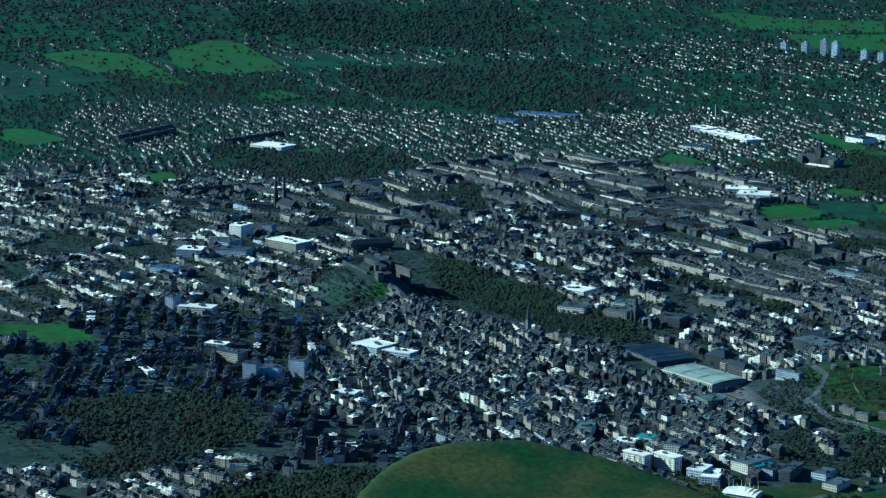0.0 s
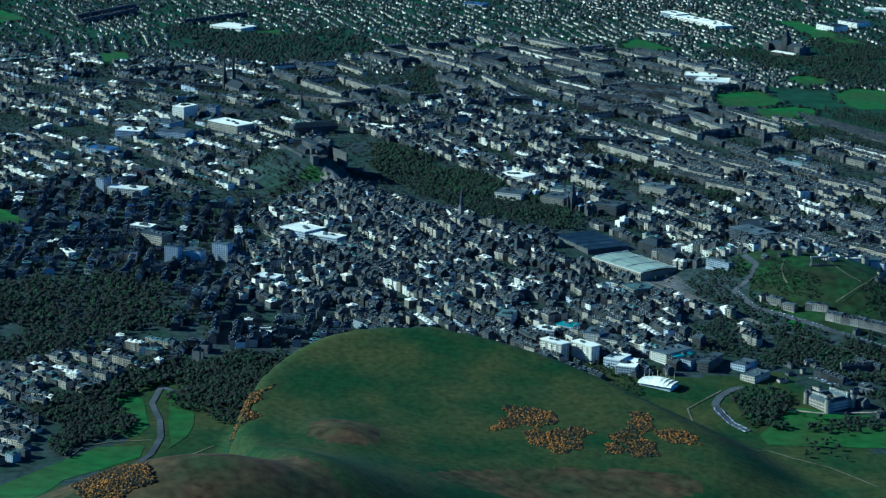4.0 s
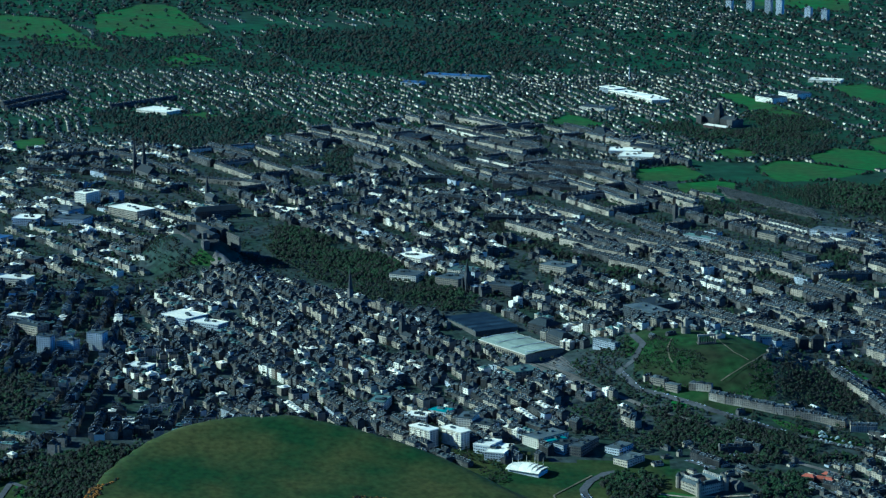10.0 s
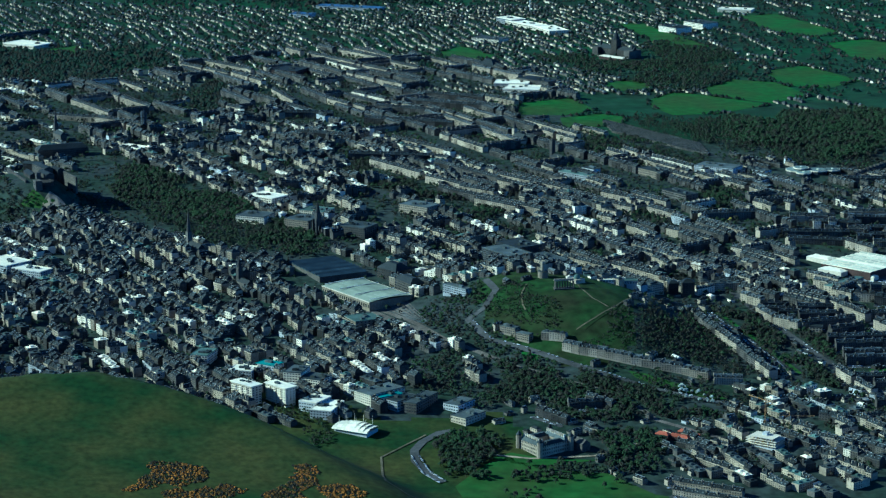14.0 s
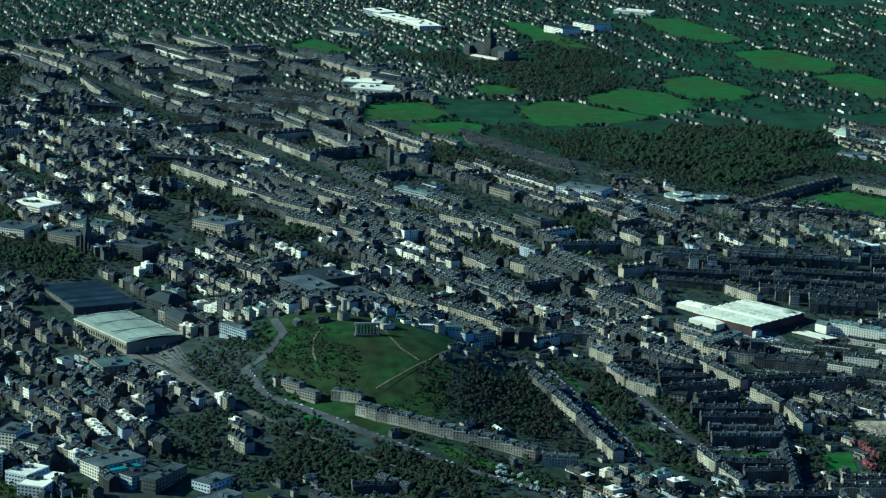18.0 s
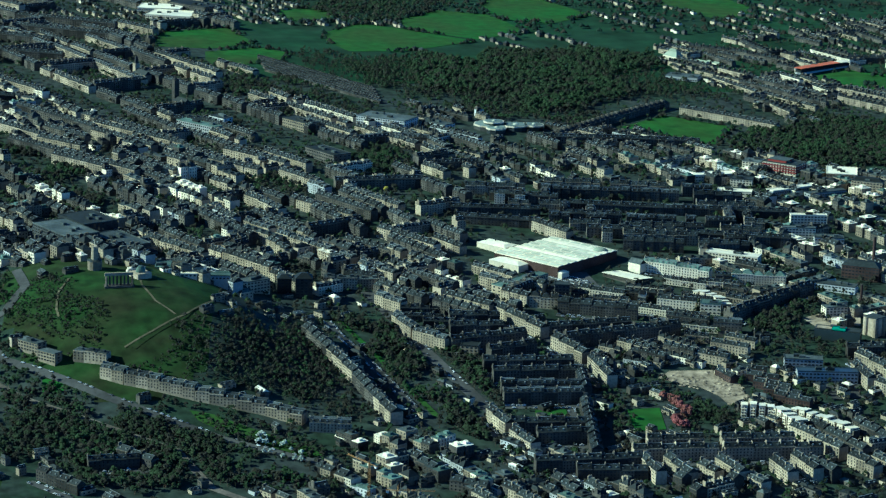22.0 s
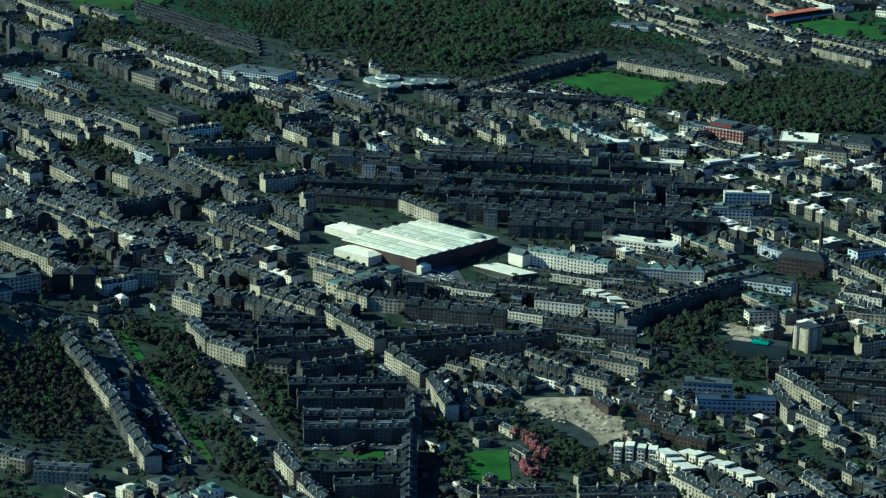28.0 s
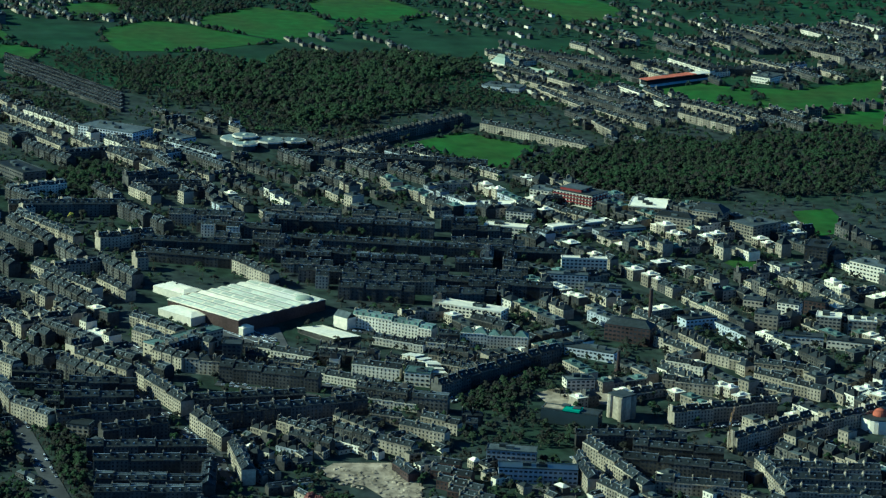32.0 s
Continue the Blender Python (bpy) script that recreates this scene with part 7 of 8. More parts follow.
block((81, 1387), (107, 1417), 20, 15, "sand", LEAD, "flat_block", "long sandy block of flats")
block((236, 1491), (250, 1511), 36, 20, "soot", LEAD, "office_block", "dark tall office block")
block((-675, 1853), (-650, 1871), 44, 9, "harl", LEAD, "office_block", "striped white office building")
block((-367, -813), (-330, -753), 34, 14, "harl", WHITE_ROOF, "hospital_block", "white modern block with flat roofs")
block((-63, -543), (-9, -508), 52, 12, "concrete", WHITE_ROOF, "market_hall", "civic block with pale white roofs")
block((-8, -501), (37, -459), 30, 12, "concrete", WHITE_ROOF, "market_hall", "civic block with pale white roofs")
block((230, -646), (256, -615), 28, 14, "concrete", WHITE_ROOF, "office_block", "modern block with white roof")
block((-51, -803), (-5, -767), 28, 16, "sand", LEAD, "office_block", "beige library block with flat roof")
block((-103, -809), (-78, -775), 23, 14, "concrete", WHITE_ROOF, "office_block", "office slab with white flat roof")
block((101, -779), (115, -758), 17, 34, "concrete", LEAD, "tower_block", "grey-blue concrete tower block")
block((85, -693), (102, -669), 22, 30, "concrete", LEAD, "tower_block", "grey-blue concrete tower block")
block((95, -746), (115, -719), 22, 24, "concrete", LEAD, "tower_block", "grey-blue concrete tower block")
block((472, -704), (482, -669), 11, 6, "harl", WHITE_ROOF, "storage_shed", "low white storage shed")
block((493, -701), (502, -666), 10, 6, "harl", WHITE_ROOF, "storage_shed", "low white storage shed")
block((12, -935), (48, -925), -14, 12, "harl", WHITE_ROOF, "hospital_block", "white flat-roofed hospital block")
block((-395, -831), (-384, -818), 27, 26, "concrete", LEAD, "tower_block", "grey concrete tower block")
block((-499, -745), (-477, -722), 28, 14, "brick", LEAD, "office_block", "red brick block with flat roof")
block((-926, -650), (-882, -612), 48, 16, "concrete", LEAD, "office_block", "modern financial block with white fins")
block((-912, -525), (-835, -476), 49, 18, "sand", WHITE_ROOF, "office_block", "pale curved office block")
block((-1031, -581), (-1007, -560), 46, 26, "harl", WHITE_ROOF, "tower_block", "white rendered tower block among offices")
block((-1032, -508), (-1017, -489), 23, 24, "concrete", BLUE_GLASS, "tower_block", "blue glazed tower block among offices")
block((-850, -730), (-825, -682), 47, 14, "concrete", WHITE_ROOF, "conference_hall", "conference hall with pale roof")
block((-839, -649), (-801, -591), 45, 14, "concrete", LEAD, "office_block", "modern glazed office block")
block((-700, -811), (-660, -769), 37, 14, "concrete", BLUE_GLASS, "office_block", "glazed green office block")
block((-827, -358), (-838, -259), 28, 15, "soot", SLATE, "hall_block", "long dark stone barracks block")
block((-850, -204), (-806, -168), 35, 12, "harl", WHITE_ROOF, "office_block", "white banded office block by gardens")
for a, b in (((650, -268), (688, -246)), ((668, -222), (706, -202))):
    tower = block(a, b, 18, 25, "harl", WHITE_ROOF, "flat_block", "white balconied block of flats with flat roof")
    for f in range(1, 8):
        for x in (-13, -1.5, 10):
            part("balcony", Kit().box(x - 2.8, x + 2.8, -10.6, -9.1, 3.1 * f - 0.15, 3.1 * f + 0.9), [HARL], tower)
    part("roof_slab", Kit().box(-23.5, 23.5, -11, 11, 26.3, 26.9), [WHITE_ROOF], tower)
block((719, -186), (739, -166), 40, 13, "concrete", WHITE_ROOF, "office_block", "stepped office block with white roofs")
block((753, -178), (770, -152), 53, 11, "concrete", WHITE_ROOF, "office_block", "stepped office block with white roofs")
block((698, -102), (730, -86), 63, 14, "harl", LEAD, "flat_block", "modern stone-faced block of flats")
block((715, -82), (738, -74), 38, 13, "harl", TEAL, "flat_block", "modern stone-faced block of flats")
block((740, -66), (758, -55), 42, 13, "concrete", LEAD, "flat_block", "modern grey block of flats")
block((760, -47), (774, -32), 64, 13, "soot", LEAD, "flat_block", "modern dark block of flats")
block((498, -299), (512, -276), 42, 14, "harl", COPPER, "office_block", "newspaper office with pale green roofs")
block((567, -256), (586, -226), 29, 12, "concrete", WHITE_ROOF, "office_block", "modern block with white roofs")
block((550, -213), (575, -191), 24, 13, "concrete", TEAL, "office_block", "modern block with green flat roof")
block((627, -166), (653, -141), 32, 14, "harl", LEAD, "flat_block", "colourful modern flats with orange gable")
block((373, -38), (413, -30), 45, 15, "sand", COPPER, "civic_office", "long civic office with green roof")
block((613, -185), (627, -163), 41, 18, "harl", LEAD, "hotel", "pale hotel block with flat roof")
block((144, 71), (187, 91), 34, 16, "soot", SLATE, "former_post_office", "large dark stone office block")
block((225, 80), (274, 93), 25, 16, "soot", SLATE, "former_post_office", "large dark stone office block")
block((811, 7), (833, 22), 43, 9, "sand", LEAD, "parliament_hall", "modern hall with curved grey roofs")
block((762, 10), (782, 26), 40, 9, "concrete", LEAD, "parliament_hall", "modern hall with curved grey roofs")
block((525, 164), (549, 180), 13, 10, "sand", LEAD, "terrace_office", "low stone office with bright flat roof")
block((556, 179), (576, 193), 11, 10, "sand", LEAD, "terrace_office", "low stone office with bright flat roof")
half_built(996, 396, 39)
for x, y, length, deep, high in ((938, 258, 20, 11, 7), (946, 274, 24, 10, 6), (962, 282, 16, 12, 8), (934, 292, 22, 10, 6), (952, 302, 18, 9, 6)):
    block((x, y), (x + length * 0.7, y + length * 0.7), deep, high, "brick", PANTILE, "primary_school", "low school wing with an orange pantile roof")
block((330, 130), (379, 153), 12, 14, "concrete", LEAD, "civic_office", "dark terraced office with pale flat roofs")
block((-2484, 1088), (-2354, 1128), 45, 12, "harl", WHITE_ROOF, "hospital_block", "white rendered hospital block with flat roof")
block((-2539, 1079), (-2468, 1100), 45, 16, "concrete", WHITE_ROOF, "hospital_block", "white rendered hospital block with flat roof")
block((-2189, 907), (-2122, 960), 45, 10, "harl", LEAD, "hospital_block", "low white hospital block")
block((-2354, 1128), (-2247, 1135), 53, 12, "harl", WHITE_ROOF, "hospital_block", "white rendered hospital block with flat roof")
block((-1416, 735), (-1385, 807), 57, 9, "harl", WHITE_ROOF, "school_hall", "long low white school hall")
block((-1337, 732), (-1295, 803), 65, 9, "harl", WHITE_ROOF, "school_hall", "long low white school hall")
block((-1688, 773), (-1652, 806), 45, 12, "soot", SLATE, "academy_block", "dark stone academy block")
block((-1720, 288), (-1678, 336), 63, 12, "brick", LEAD, "office_block", "dark office block with flat roof")
block((-1453, 801), (-1372, 850), 44, 14, "soot", LEAD, "office_block", "dark long office slab by playing fields")
block((-265, 33), (-231, 68), 40, 10, "harl", COPPER, "shop", "glass-fronted shop block with green roof")
block((-183, -12), (-145, 22), 46, 18, "sand", LEAD, "department_store", "pale stone department store with flat roof")
block((-245, 209), (-195, 247), 41, 16, "sand", LEAD, "department_store", "pale stone department store with flat roof")
block((-116, 69), (-78, 105), 44, 18, "soot", LEAD, "department_store", "dark banded stone store block")
block((-380, -39), (-329, -3), 43, 14, "harl", WHITE_ROOF, "department_store", "white-fronted stone store block")
block((-245, -85), (-211, -42), 44, 12, "harl", LEAD, "gallery", "long dark gallery with white roof edge")
block((-2362, -263), (-2280, -195), 66, 9, "harl", WHITE_ROOF, "church_hall", "pale rendered hall with white roof")
block((-2989, 681), (-2866, 834), 45, 9, "concrete", BLUE_GLASS, "glasshouse", "far row of pale glasshouse roofs")
block((-2812, 565), (-2773, 612), 45, 9, "concrete", BLUE_GLASS, "glasshouse", "far row of pale glasshouse roofs")
block((-2610, 1745), (-2554, 1823), 45, 9, "harl", WHITE_ROOF, "warehouse", "far warehouse with white roof")
block((-2248, 1437), (-2180, 1460), 53, 16, "harl", LEAD, "flat_block", "far white block of flats")
block((-2319, 1534), (-2249, 1562), 53, 16, "harl", LEAD, "flat_block", "far white block of flats")

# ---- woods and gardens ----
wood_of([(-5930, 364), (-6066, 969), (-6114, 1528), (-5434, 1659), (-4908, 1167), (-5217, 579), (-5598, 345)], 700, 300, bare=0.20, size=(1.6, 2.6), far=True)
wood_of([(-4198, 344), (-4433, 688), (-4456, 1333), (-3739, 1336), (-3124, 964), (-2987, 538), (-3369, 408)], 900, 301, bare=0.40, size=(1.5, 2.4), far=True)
wood_of([(-917, 1055), (-673, 1022), (-549, 1095), (-477, 1104), (-447, 1185), (-516, 1302), (-615, 1404), (-858, 1490)], 65, 302, bare=0.25, size=(1.12, 1.95))
wood_of([(-210, 1328), (-241, 1438), (-239, 1529), (-248, 1650), (-11, 1528), (-43, 1436), (-114, 1345)], 60, 303, bare=0.30, size=(1.01, 1.72))
wood_of([(479, 530), (425, 582), (540, 587), (691, 588), (802, 586), (823, 579), (817, 549), (664, 539)], 38, 304, bare=0.45, size=(0.9, 1.55))
wood_of([(557, 605), (552, 646), (656, 654), (722, 627), (673, 616)], 45, 305, bare=0.40, size=(0.78, 1.38))
wood_of([(477, 431), (494, 481), (758, 503), (733, 479), (682, 444), (674, 401)], 70, 306, bare=0.60, size=(0.5, 0.9))
wood_of([(430, 160), (385, 205), (425, 246), (500, 262), (530, 232), (580, 256), (600, 262), (590, 232), (540, 195), (489, 165)], 26, 345, "low scrub on a steep hillside", bare=0.5, size=(0.35, 0.7), name="hill_scrub")
wood_of([(625, 300), (588, 372), (515, 450), (500, 496), (700, 476), (655, 330)], 40, 346, "low scrub and young trees on a hillside", bare=0.6, size=(0.35, 0.75), name="hill_scrub")
wood_of([(555, 990), (474, 1114), (534, 1099), (601, 1004)], 40, 307, bare=0.40, size=(0.9, 1.49))
wood_of([(-700, -243), (-680, -160), (-351, -41), (-257, -80), (-297, -163), (-490, -264)], 45, 308, bare=0.30, size=(1.01, 1.61))
wood_of([(-226, -36), (-249, 39), (-75, 40), (-37, -27), (-119, -68)], 50, 309, bare=0.30, size=(1.01, 1.61))
wood_of([(-768, 190), (-713, 256), (-23, 406), (4, 367), (-341, 270)], 45, 310, bare=0.50, size=(1.01, 1.49))
wood_of([(507, 121), (629, 129), (730, 199), (781, 308), (850, 392), (917, 407), (894, 333), (774, 151), (700, 90)], 40, 311, bare=0.40, size=(0.78, 1.38))
wood_of([(553, -5), (511, 94), (674, 81), (774, 101), (807, 51), (704, 6)], 80, 312, bare=0.40, size=(0.78, 1.26))
wood_of([(912, -51), (865, 17), (914, 43), (1023, -13), (1004, -53)], 38, 313, bare=0.30, size=(0.9, 1.49))
wood_of([(910, 156), (900, 249), (970, 272), (1000, 181)], 40, 314, bare=0.30, size=(0.9, 1.49))
wood_of([(1014, 28), (997, 111), (1028, 171), (1051, 140), (1042, 65)], 60, 315, bare=0.30, size=(0.78, 1.26))
wood_of([(742, -1047), (623, -868), (530, -645), (788, -631), (864, -733), (724, -859), (916, -997), (1006, -1118)], 40, 316, bare=0.50, size=(0.9, 1.61))
# added over terraces: dark crowns stand in for cloud shade on this quarter
wood_of([(134, -1077), (131, -885), (242, -777), (416, -807), (507, -939), (582, -1122)], 80, 317, bare=0.60, size=(1.01, 1.72))
wood_of([(-226, 771), (-272, 804), (-265, 845), (-200, 848), (-141, 830), (-126, 779), (-165, 760)], 60, 318, bare=0.25, size=(0.9, 1.5))
wood_of([(-149, 577), (-190, 614), (-141, 624), (-93, 639), (-57, 655), (-31, 621), (-49, 580)], 70, 319, bare=0.50, size=(0.9, 1.4))
wood_of([(-744, 698), (-774, 762), (-749, 808), (-608, 779), (-599, 721), (-672, 693)], 90, 320, bare=0.40, size=(0.9, 1.4))
wood_of([(-829, 802), (-773, 850), (-631, 863), (-617, 838), (-711, 808)], 90, 321, bare=0.40, size=(0.9, 1.4))
wood_of([(-873, 949), (-804, 994), (-628, 1010), (-496, 974), (-672, 961), (-772, 929)], 120, 322, bare=0.30, size=(0.9, 1.5))
wood_of([(-246, 1351), (-260, 1484), (-334, 1671), (-354, 1786), (-279, 1861), (-55, 1743), (-22, 1601), (-65, 1476), (-133, 1360)], 75, 323, bare=0.30, size=(0.95, 1.65))
wood_of([(622, 300), (585, 375), (512, 455), (500, 488), (571, 483), (653, 490), (697, 477), (666, 418), (648, 348), (611, 290)], 60, 324, "low scrub and young trees on a hillside", bare=0.6, size=(0.3, 0.75), name="hill_scrub")
wood_of([(772, 165), (770, 224), (809, 280), (872, 269), (844, 152)], 45, 325, bare=0.40, size=(0.8, 1.4))
wood_of([(684, 277), (745, 345), (812, 399), (839, 441), (859, 435), (822, 354), (755, 293)], 70, 326, bare=0.50, size=(0.6, 1.1))
wood_of([(627, 170), (659, 218), (726, 268), (767, 276), (791, 243), (705, 198), (661, 164)], 60, 327, bare=0.40, size=(0.7, 1.2))
wood_of([(726, 753), (722, 775), (836, 722), (831, 705)], 45, 328, bare=0.40, size=(0.6, 1.0))
wood_of([(766, 832), (773, 858), (834, 869), (838, 827), (819, 808)], 55, 329, bare=0.40, size=(0.6, 1.0))
wood_of([(488, 1047), (460, 1098), (512, 1095), (563, 1046), (588, 998), (554, 1006)], 50, 330, bare=0.40, size=(0.7, 1.2))
wood_of([(-1902, 1246), (-2061, 1403), (-1704, 1458), (-1520, 1254), (-1611, 1127)], 130, 331, bare=0.40, size=(1.01, 1.61))
wood_of([(-1875, 1010), (-1864, 1157), (-1732, 1166), (-1502, 1045), (-1748, 974)], 130, 332, bare=0.40, size=(1.01, 1.61))
wood_of([(-1778, 1131), (-1716, 1336), (-1393, 1365), (-1238, 1167), (-1464, 1045)], 150, 333, bare=0.40, size=(0.9, 1.49))
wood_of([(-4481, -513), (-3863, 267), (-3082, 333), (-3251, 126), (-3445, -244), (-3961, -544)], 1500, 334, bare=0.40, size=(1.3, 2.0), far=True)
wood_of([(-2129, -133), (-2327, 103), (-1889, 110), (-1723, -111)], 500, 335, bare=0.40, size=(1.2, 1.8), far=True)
wood_of([(-57, -618), (-406, -481), (-348, -437), (-301, -403), (-302, -490)], 100, 336, bare=0.50, size=(0.9, 1.38))
wood_of([(-520, -310), (-400, -335), (-220, -215), (-20, -80), (0, 15), (-110, 25), (-160, 0), (-360, -150)], 70, 337, bare=0.35, size=(0.8, 1.3))
wood_of([(620, 120), (700, 160), (800, 260), (860, 330), (800, 350), (690, 240), (600, 180)], 60, 338, bare=0.40, size=(0.7, 1.2))
wood_of([(330, 100), (420, 70), (520, 100), (640, 170), (600, 200), (520, 160), (450, 150), (400, 180), (340, 170)], 60, 339, bare=0.40, size=(0.7, 1.1))
wood_of([(860, -40), (900, -30), (920, 40), (880, 60), (850, 10)], 60, 340, bare=0.30, size=(0.8, 1.2))
wood_of([(980, 170), (1040, 160), (1060, 230), (960, 260), (930, 220)], 55, 341, bare=0.30, size=(0.8, 1.3))
wood_of([(640, -700), (720, -640), (760, -700), (900, -800), (760, -880), (660, -820)], 60, 342, bare=0.40, size=(0.9, 1.4))
wood_of([(-560, 1040), (-440, 1160), (-330, 1210), (-330, 1130), (-440, 1040), (-520, 980)], 80, 343, bare=0.35, size=(0.8, 1.3))
wood_of([(-1000, 930), (-920, 980), (-917, 1055), (-673, 1022), (-640, 930), (-900, 860)], 110, 344, bare=0.50, size=(0.7, 1.1))

wood_of([(609, 261), (575, 332), (502, 419), (485, 493), (599, 486), (713, 500), (734, 481), (698, 436), (653, 356), (625, 297)], 48, 350, "bare trees and scrub in terrace gardens", bare=0.7, size=(0.5, 0.95), name="garden_trees")
wood_of([(614, 240), (660, 301), (704, 370), (773, 471), (797, 464), (761, 396), (687, 301), (631, 238)], 70, 351, "garden trees before a terrace", bare=0.5, size=(0.5, 0.9), name="garden_trees")
wood_of([(665, 232), (698, 299), (733, 304), (800, 330), (827, 297), (800, 211)], 55, 352, "dense trees beside a railway", bare=0.5, size=(0.6, 1.1), name="garden_trees")
wood_of([(737, 341), (772, 403), (829, 465), (862, 456), (831, 413), (754, 359)], 70, 353, "trees beside park grass", bare=0.5, size=(0.6, 1.0), name="garden_trees")
wood_of([(700, 786), (708, 819), (777, 830), (822, 859), (844, 848), (833, 800), (719, 811)], 60, 354, "trees between a lawn and flats", bare=0.3, size=(0.6, 1.0), name="garden_trees")
wood_of([(557, 1016), (622, 1092), (703, 1050), (674, 984), (616, 994)], 80, 355, "trees round tenement gardens", bare=0.4, size=(0.6, 1.0), name="garden_trees")
wood_of([(665, -220), (692, -165), (852, -147), (866, -185)], 40, 360, "scrub at the foot of a grass hill", bare=0.4, size=(0.5, 0.9), name="garden_trees")

wood_of([(-640, -470), (-500, -520), (-340, -500), (-300, -420), (-345, -400), (-370, -440), (-560, -470), (-570, -330), (-360, -350), (-420, -290), (-620, -320)], 70, 361, "bare trees on the slopes of a castle rock", bare=0.6, size=(0.5, 0.9), name="garden_trees")

wood_of([(-731, 943), (-935, 1135), (-676, 1180), (-503, 1254), (-396, 1219), (-480, 1125), (-525, 1003)], 80, 362, bare=0.5, size=(0.8, 1.3))
wood_of([(-704, 1334), (-692, 1488), (-460, 1442), (-500, 1393), (-543, 1321)], 90, 363, bare=0.5, size=(0.7, 1.2))
wood_of([(-822, 729), (-740, 785), (-501, 895), (-430, 965), (-423, 878), (-594, 782)], 90, 364, bare=0.5, size=(0.7, 1.2))

wood_of([(-2279, -390), (-2436, -264), (-2286, -166), (-2186, -63), (-1952, -33), (-1647, -91), (-1702, -177), (-1758, -264), (-1964, -388)], 170, 365, bare=0.4, size=(1.0, 1.5), far=True)
wood_of([(-1669, 95), (-1662, 150), (-1407, 129), (-1188, 55), (-1232, -1)], 120, 366, bare=0.4, size=(0.9, 1.4), far=True)

# ---- quarters of the town ----
district("old_town_houses", "crowded old stone houses with steep slate roofs", [(-330, -330), (-30, -115), (20, -66), (195, -52), (320, -8), (440, 40), (620, -20), (760, -40), (800, -180), (560, -480), (300, -700), (-250, -560)], 20, (46, 34), 9, "old", 1, 7.0, 11.0, 0.065, single="old_house", single_label="tall old %s house with steep roof")
district("stone_tenements", "dark stone tenements and college blocks", [(300, -700), (560, -480), (720, -620), (600, -900), (480, -1000), (200, -1350), (-100, -1250), (-500, -900), (-250, -560)], -18, (88, 52), 14, "old", 2, 4.0, 12.0, 0.05)
district("office_streets", "tenements and modern office blocks", [(-500, -480), (-250, -560), (-500, -900), (-100, -1250), (-900, -1500), (-2000, -1000), (-1700, -250), (-700, -300)], 28, (120, 76), 18, "mixed", 3, 4.0, 15.0, 0.1, gaps=0.12)
district("shop_streets", "pale stone shops and offices in straight streets", [(-950, -260), (100, 80), (180, 330), (-50, 600), (-500, 480), (-1250, 200)], 18, (96, 70), 15, "old", 4, 1.5, 13.0, 0.1, gaps=0.05)
district("terrace_streets", "long sandstone terraces with slate roofs", [(-1250, 200), (-500, 480), (-50, 600), (-100, 900), (-500, 900), (-1100, 650)], 18, (160, 92), 20, "tenement", 5, 1.0, 12.0, gaps=0.12, single="town_terrace_house", single_label="%s terrace house with slate roof", most=240)
district("yard_tenements", "sandstone tenements and yards", [(-50, 600), (180, 330), (330, 480), (420, 620), (300, 700), (250, 760), (-100, 900)], 20, (120, 80), 16, "tenement", 6, 3.0, 12.0, single="street_tenement", single_label="%s tenement in a street block", most=260)
district("tenement_streets", "long dark stone tenements in parallel streets", [(-14, 858), (-23, 1051), (24, 1233), (300, 1158), (338, 1062), (289, 972), (152, 928)], 68, (150, 62), 16, "tenement", 7, 3.0, 13.0, single="town_house", single_label="%s house in a street block", most=150)
TAKEN.append([(-14, 858), (-23, 1051), (24, 1233), (300, 1158), (338, 1062), (289, 972), (152, 928)])
district("workshop_streets", "mixed tenements, workshops and flats", [(-100, 900), (250, 980), (620, 1100), (560, 1350), (330, 1600), (150, 1600), (-150, 1300)], 14, (110, 60), 14, "mixed", 7, 4.0, 13.0, 0.1, single="workshop_house", single_label="%s house or workshop in a street block", most=150)
district("villa_terraces", "stone villas and terraces among trees", [(-500, 900), (-100, 900), (-150, 1300), (-330, 1210), (-440, 1160), (-560, 1040)], 24, (90, 46), 16, "cottage", 12, 6.0, 12.0)
district("flat_streets", "mixed tenements and small flats", [(560, 1350), (620, 1100), (1000, 1000), (1100, 1300), (700, 1700), (330, 1600)], 20, (110, 54), 14, "mixed", 13, 4.0, 12.0, single="low_tenement", single_label="%s tenement beside small flats", most=200)
district("back_court_tenements", "stone tenements round back courts", [(900, 640), (1000, 700), (1000, 1000), (900, 1010), (850, 900), (960, 800)], 14, (100, 50), 14, "tenement", 8, 3.0, 12.0, single="court_tenement", single_label="%s tenement round a back court", most=100)
district("low_street_houses", "low tenements and small houses", [(800, 330), (950, 300), (1060, 240), (1200, 420), (1000, 700), (840, 640), (780, 450)], 20, (80, 44), 13, "mixed", 9, 5.0, 12.0, single="corner_house", single_label="%s house in a low street", most=150)
district("park_side_houses", "dark stone tenements and flats beside a park", [(479, -1112), (498, -821), (623, -868), (743, -1039), (1005, -1118), (1100, -1300), (500, -1400)], 40, (70, 44), 13, "mixed", 16, 5.0, 12.0)
district("valley_houses", "stone offices and stores above a station", [(180, 330), (330, 480), (440, 420), (330, 300), (320, 180), (300, 90), (150, 75)], 22, (50, 36), 10, "old", 14, 5.0, 13.0, 0.1)
district("valley_houses", "low houses and closes in a valley", [(330, -20), (620, -40), (760, 60), (700, 150), (560, 110), (420, 60)], 22, (40, 32), 10, "old", 15, 6.0, 12.0, 0.1)
district("corner_tenements", "stone tenements and offices round a street corner", [(272, 655), (288, 735), (411, 720), (415, 660), (372, 614)], 24, (70, 48), 12, "old", 17, 3.0, 12.0, 0.1)
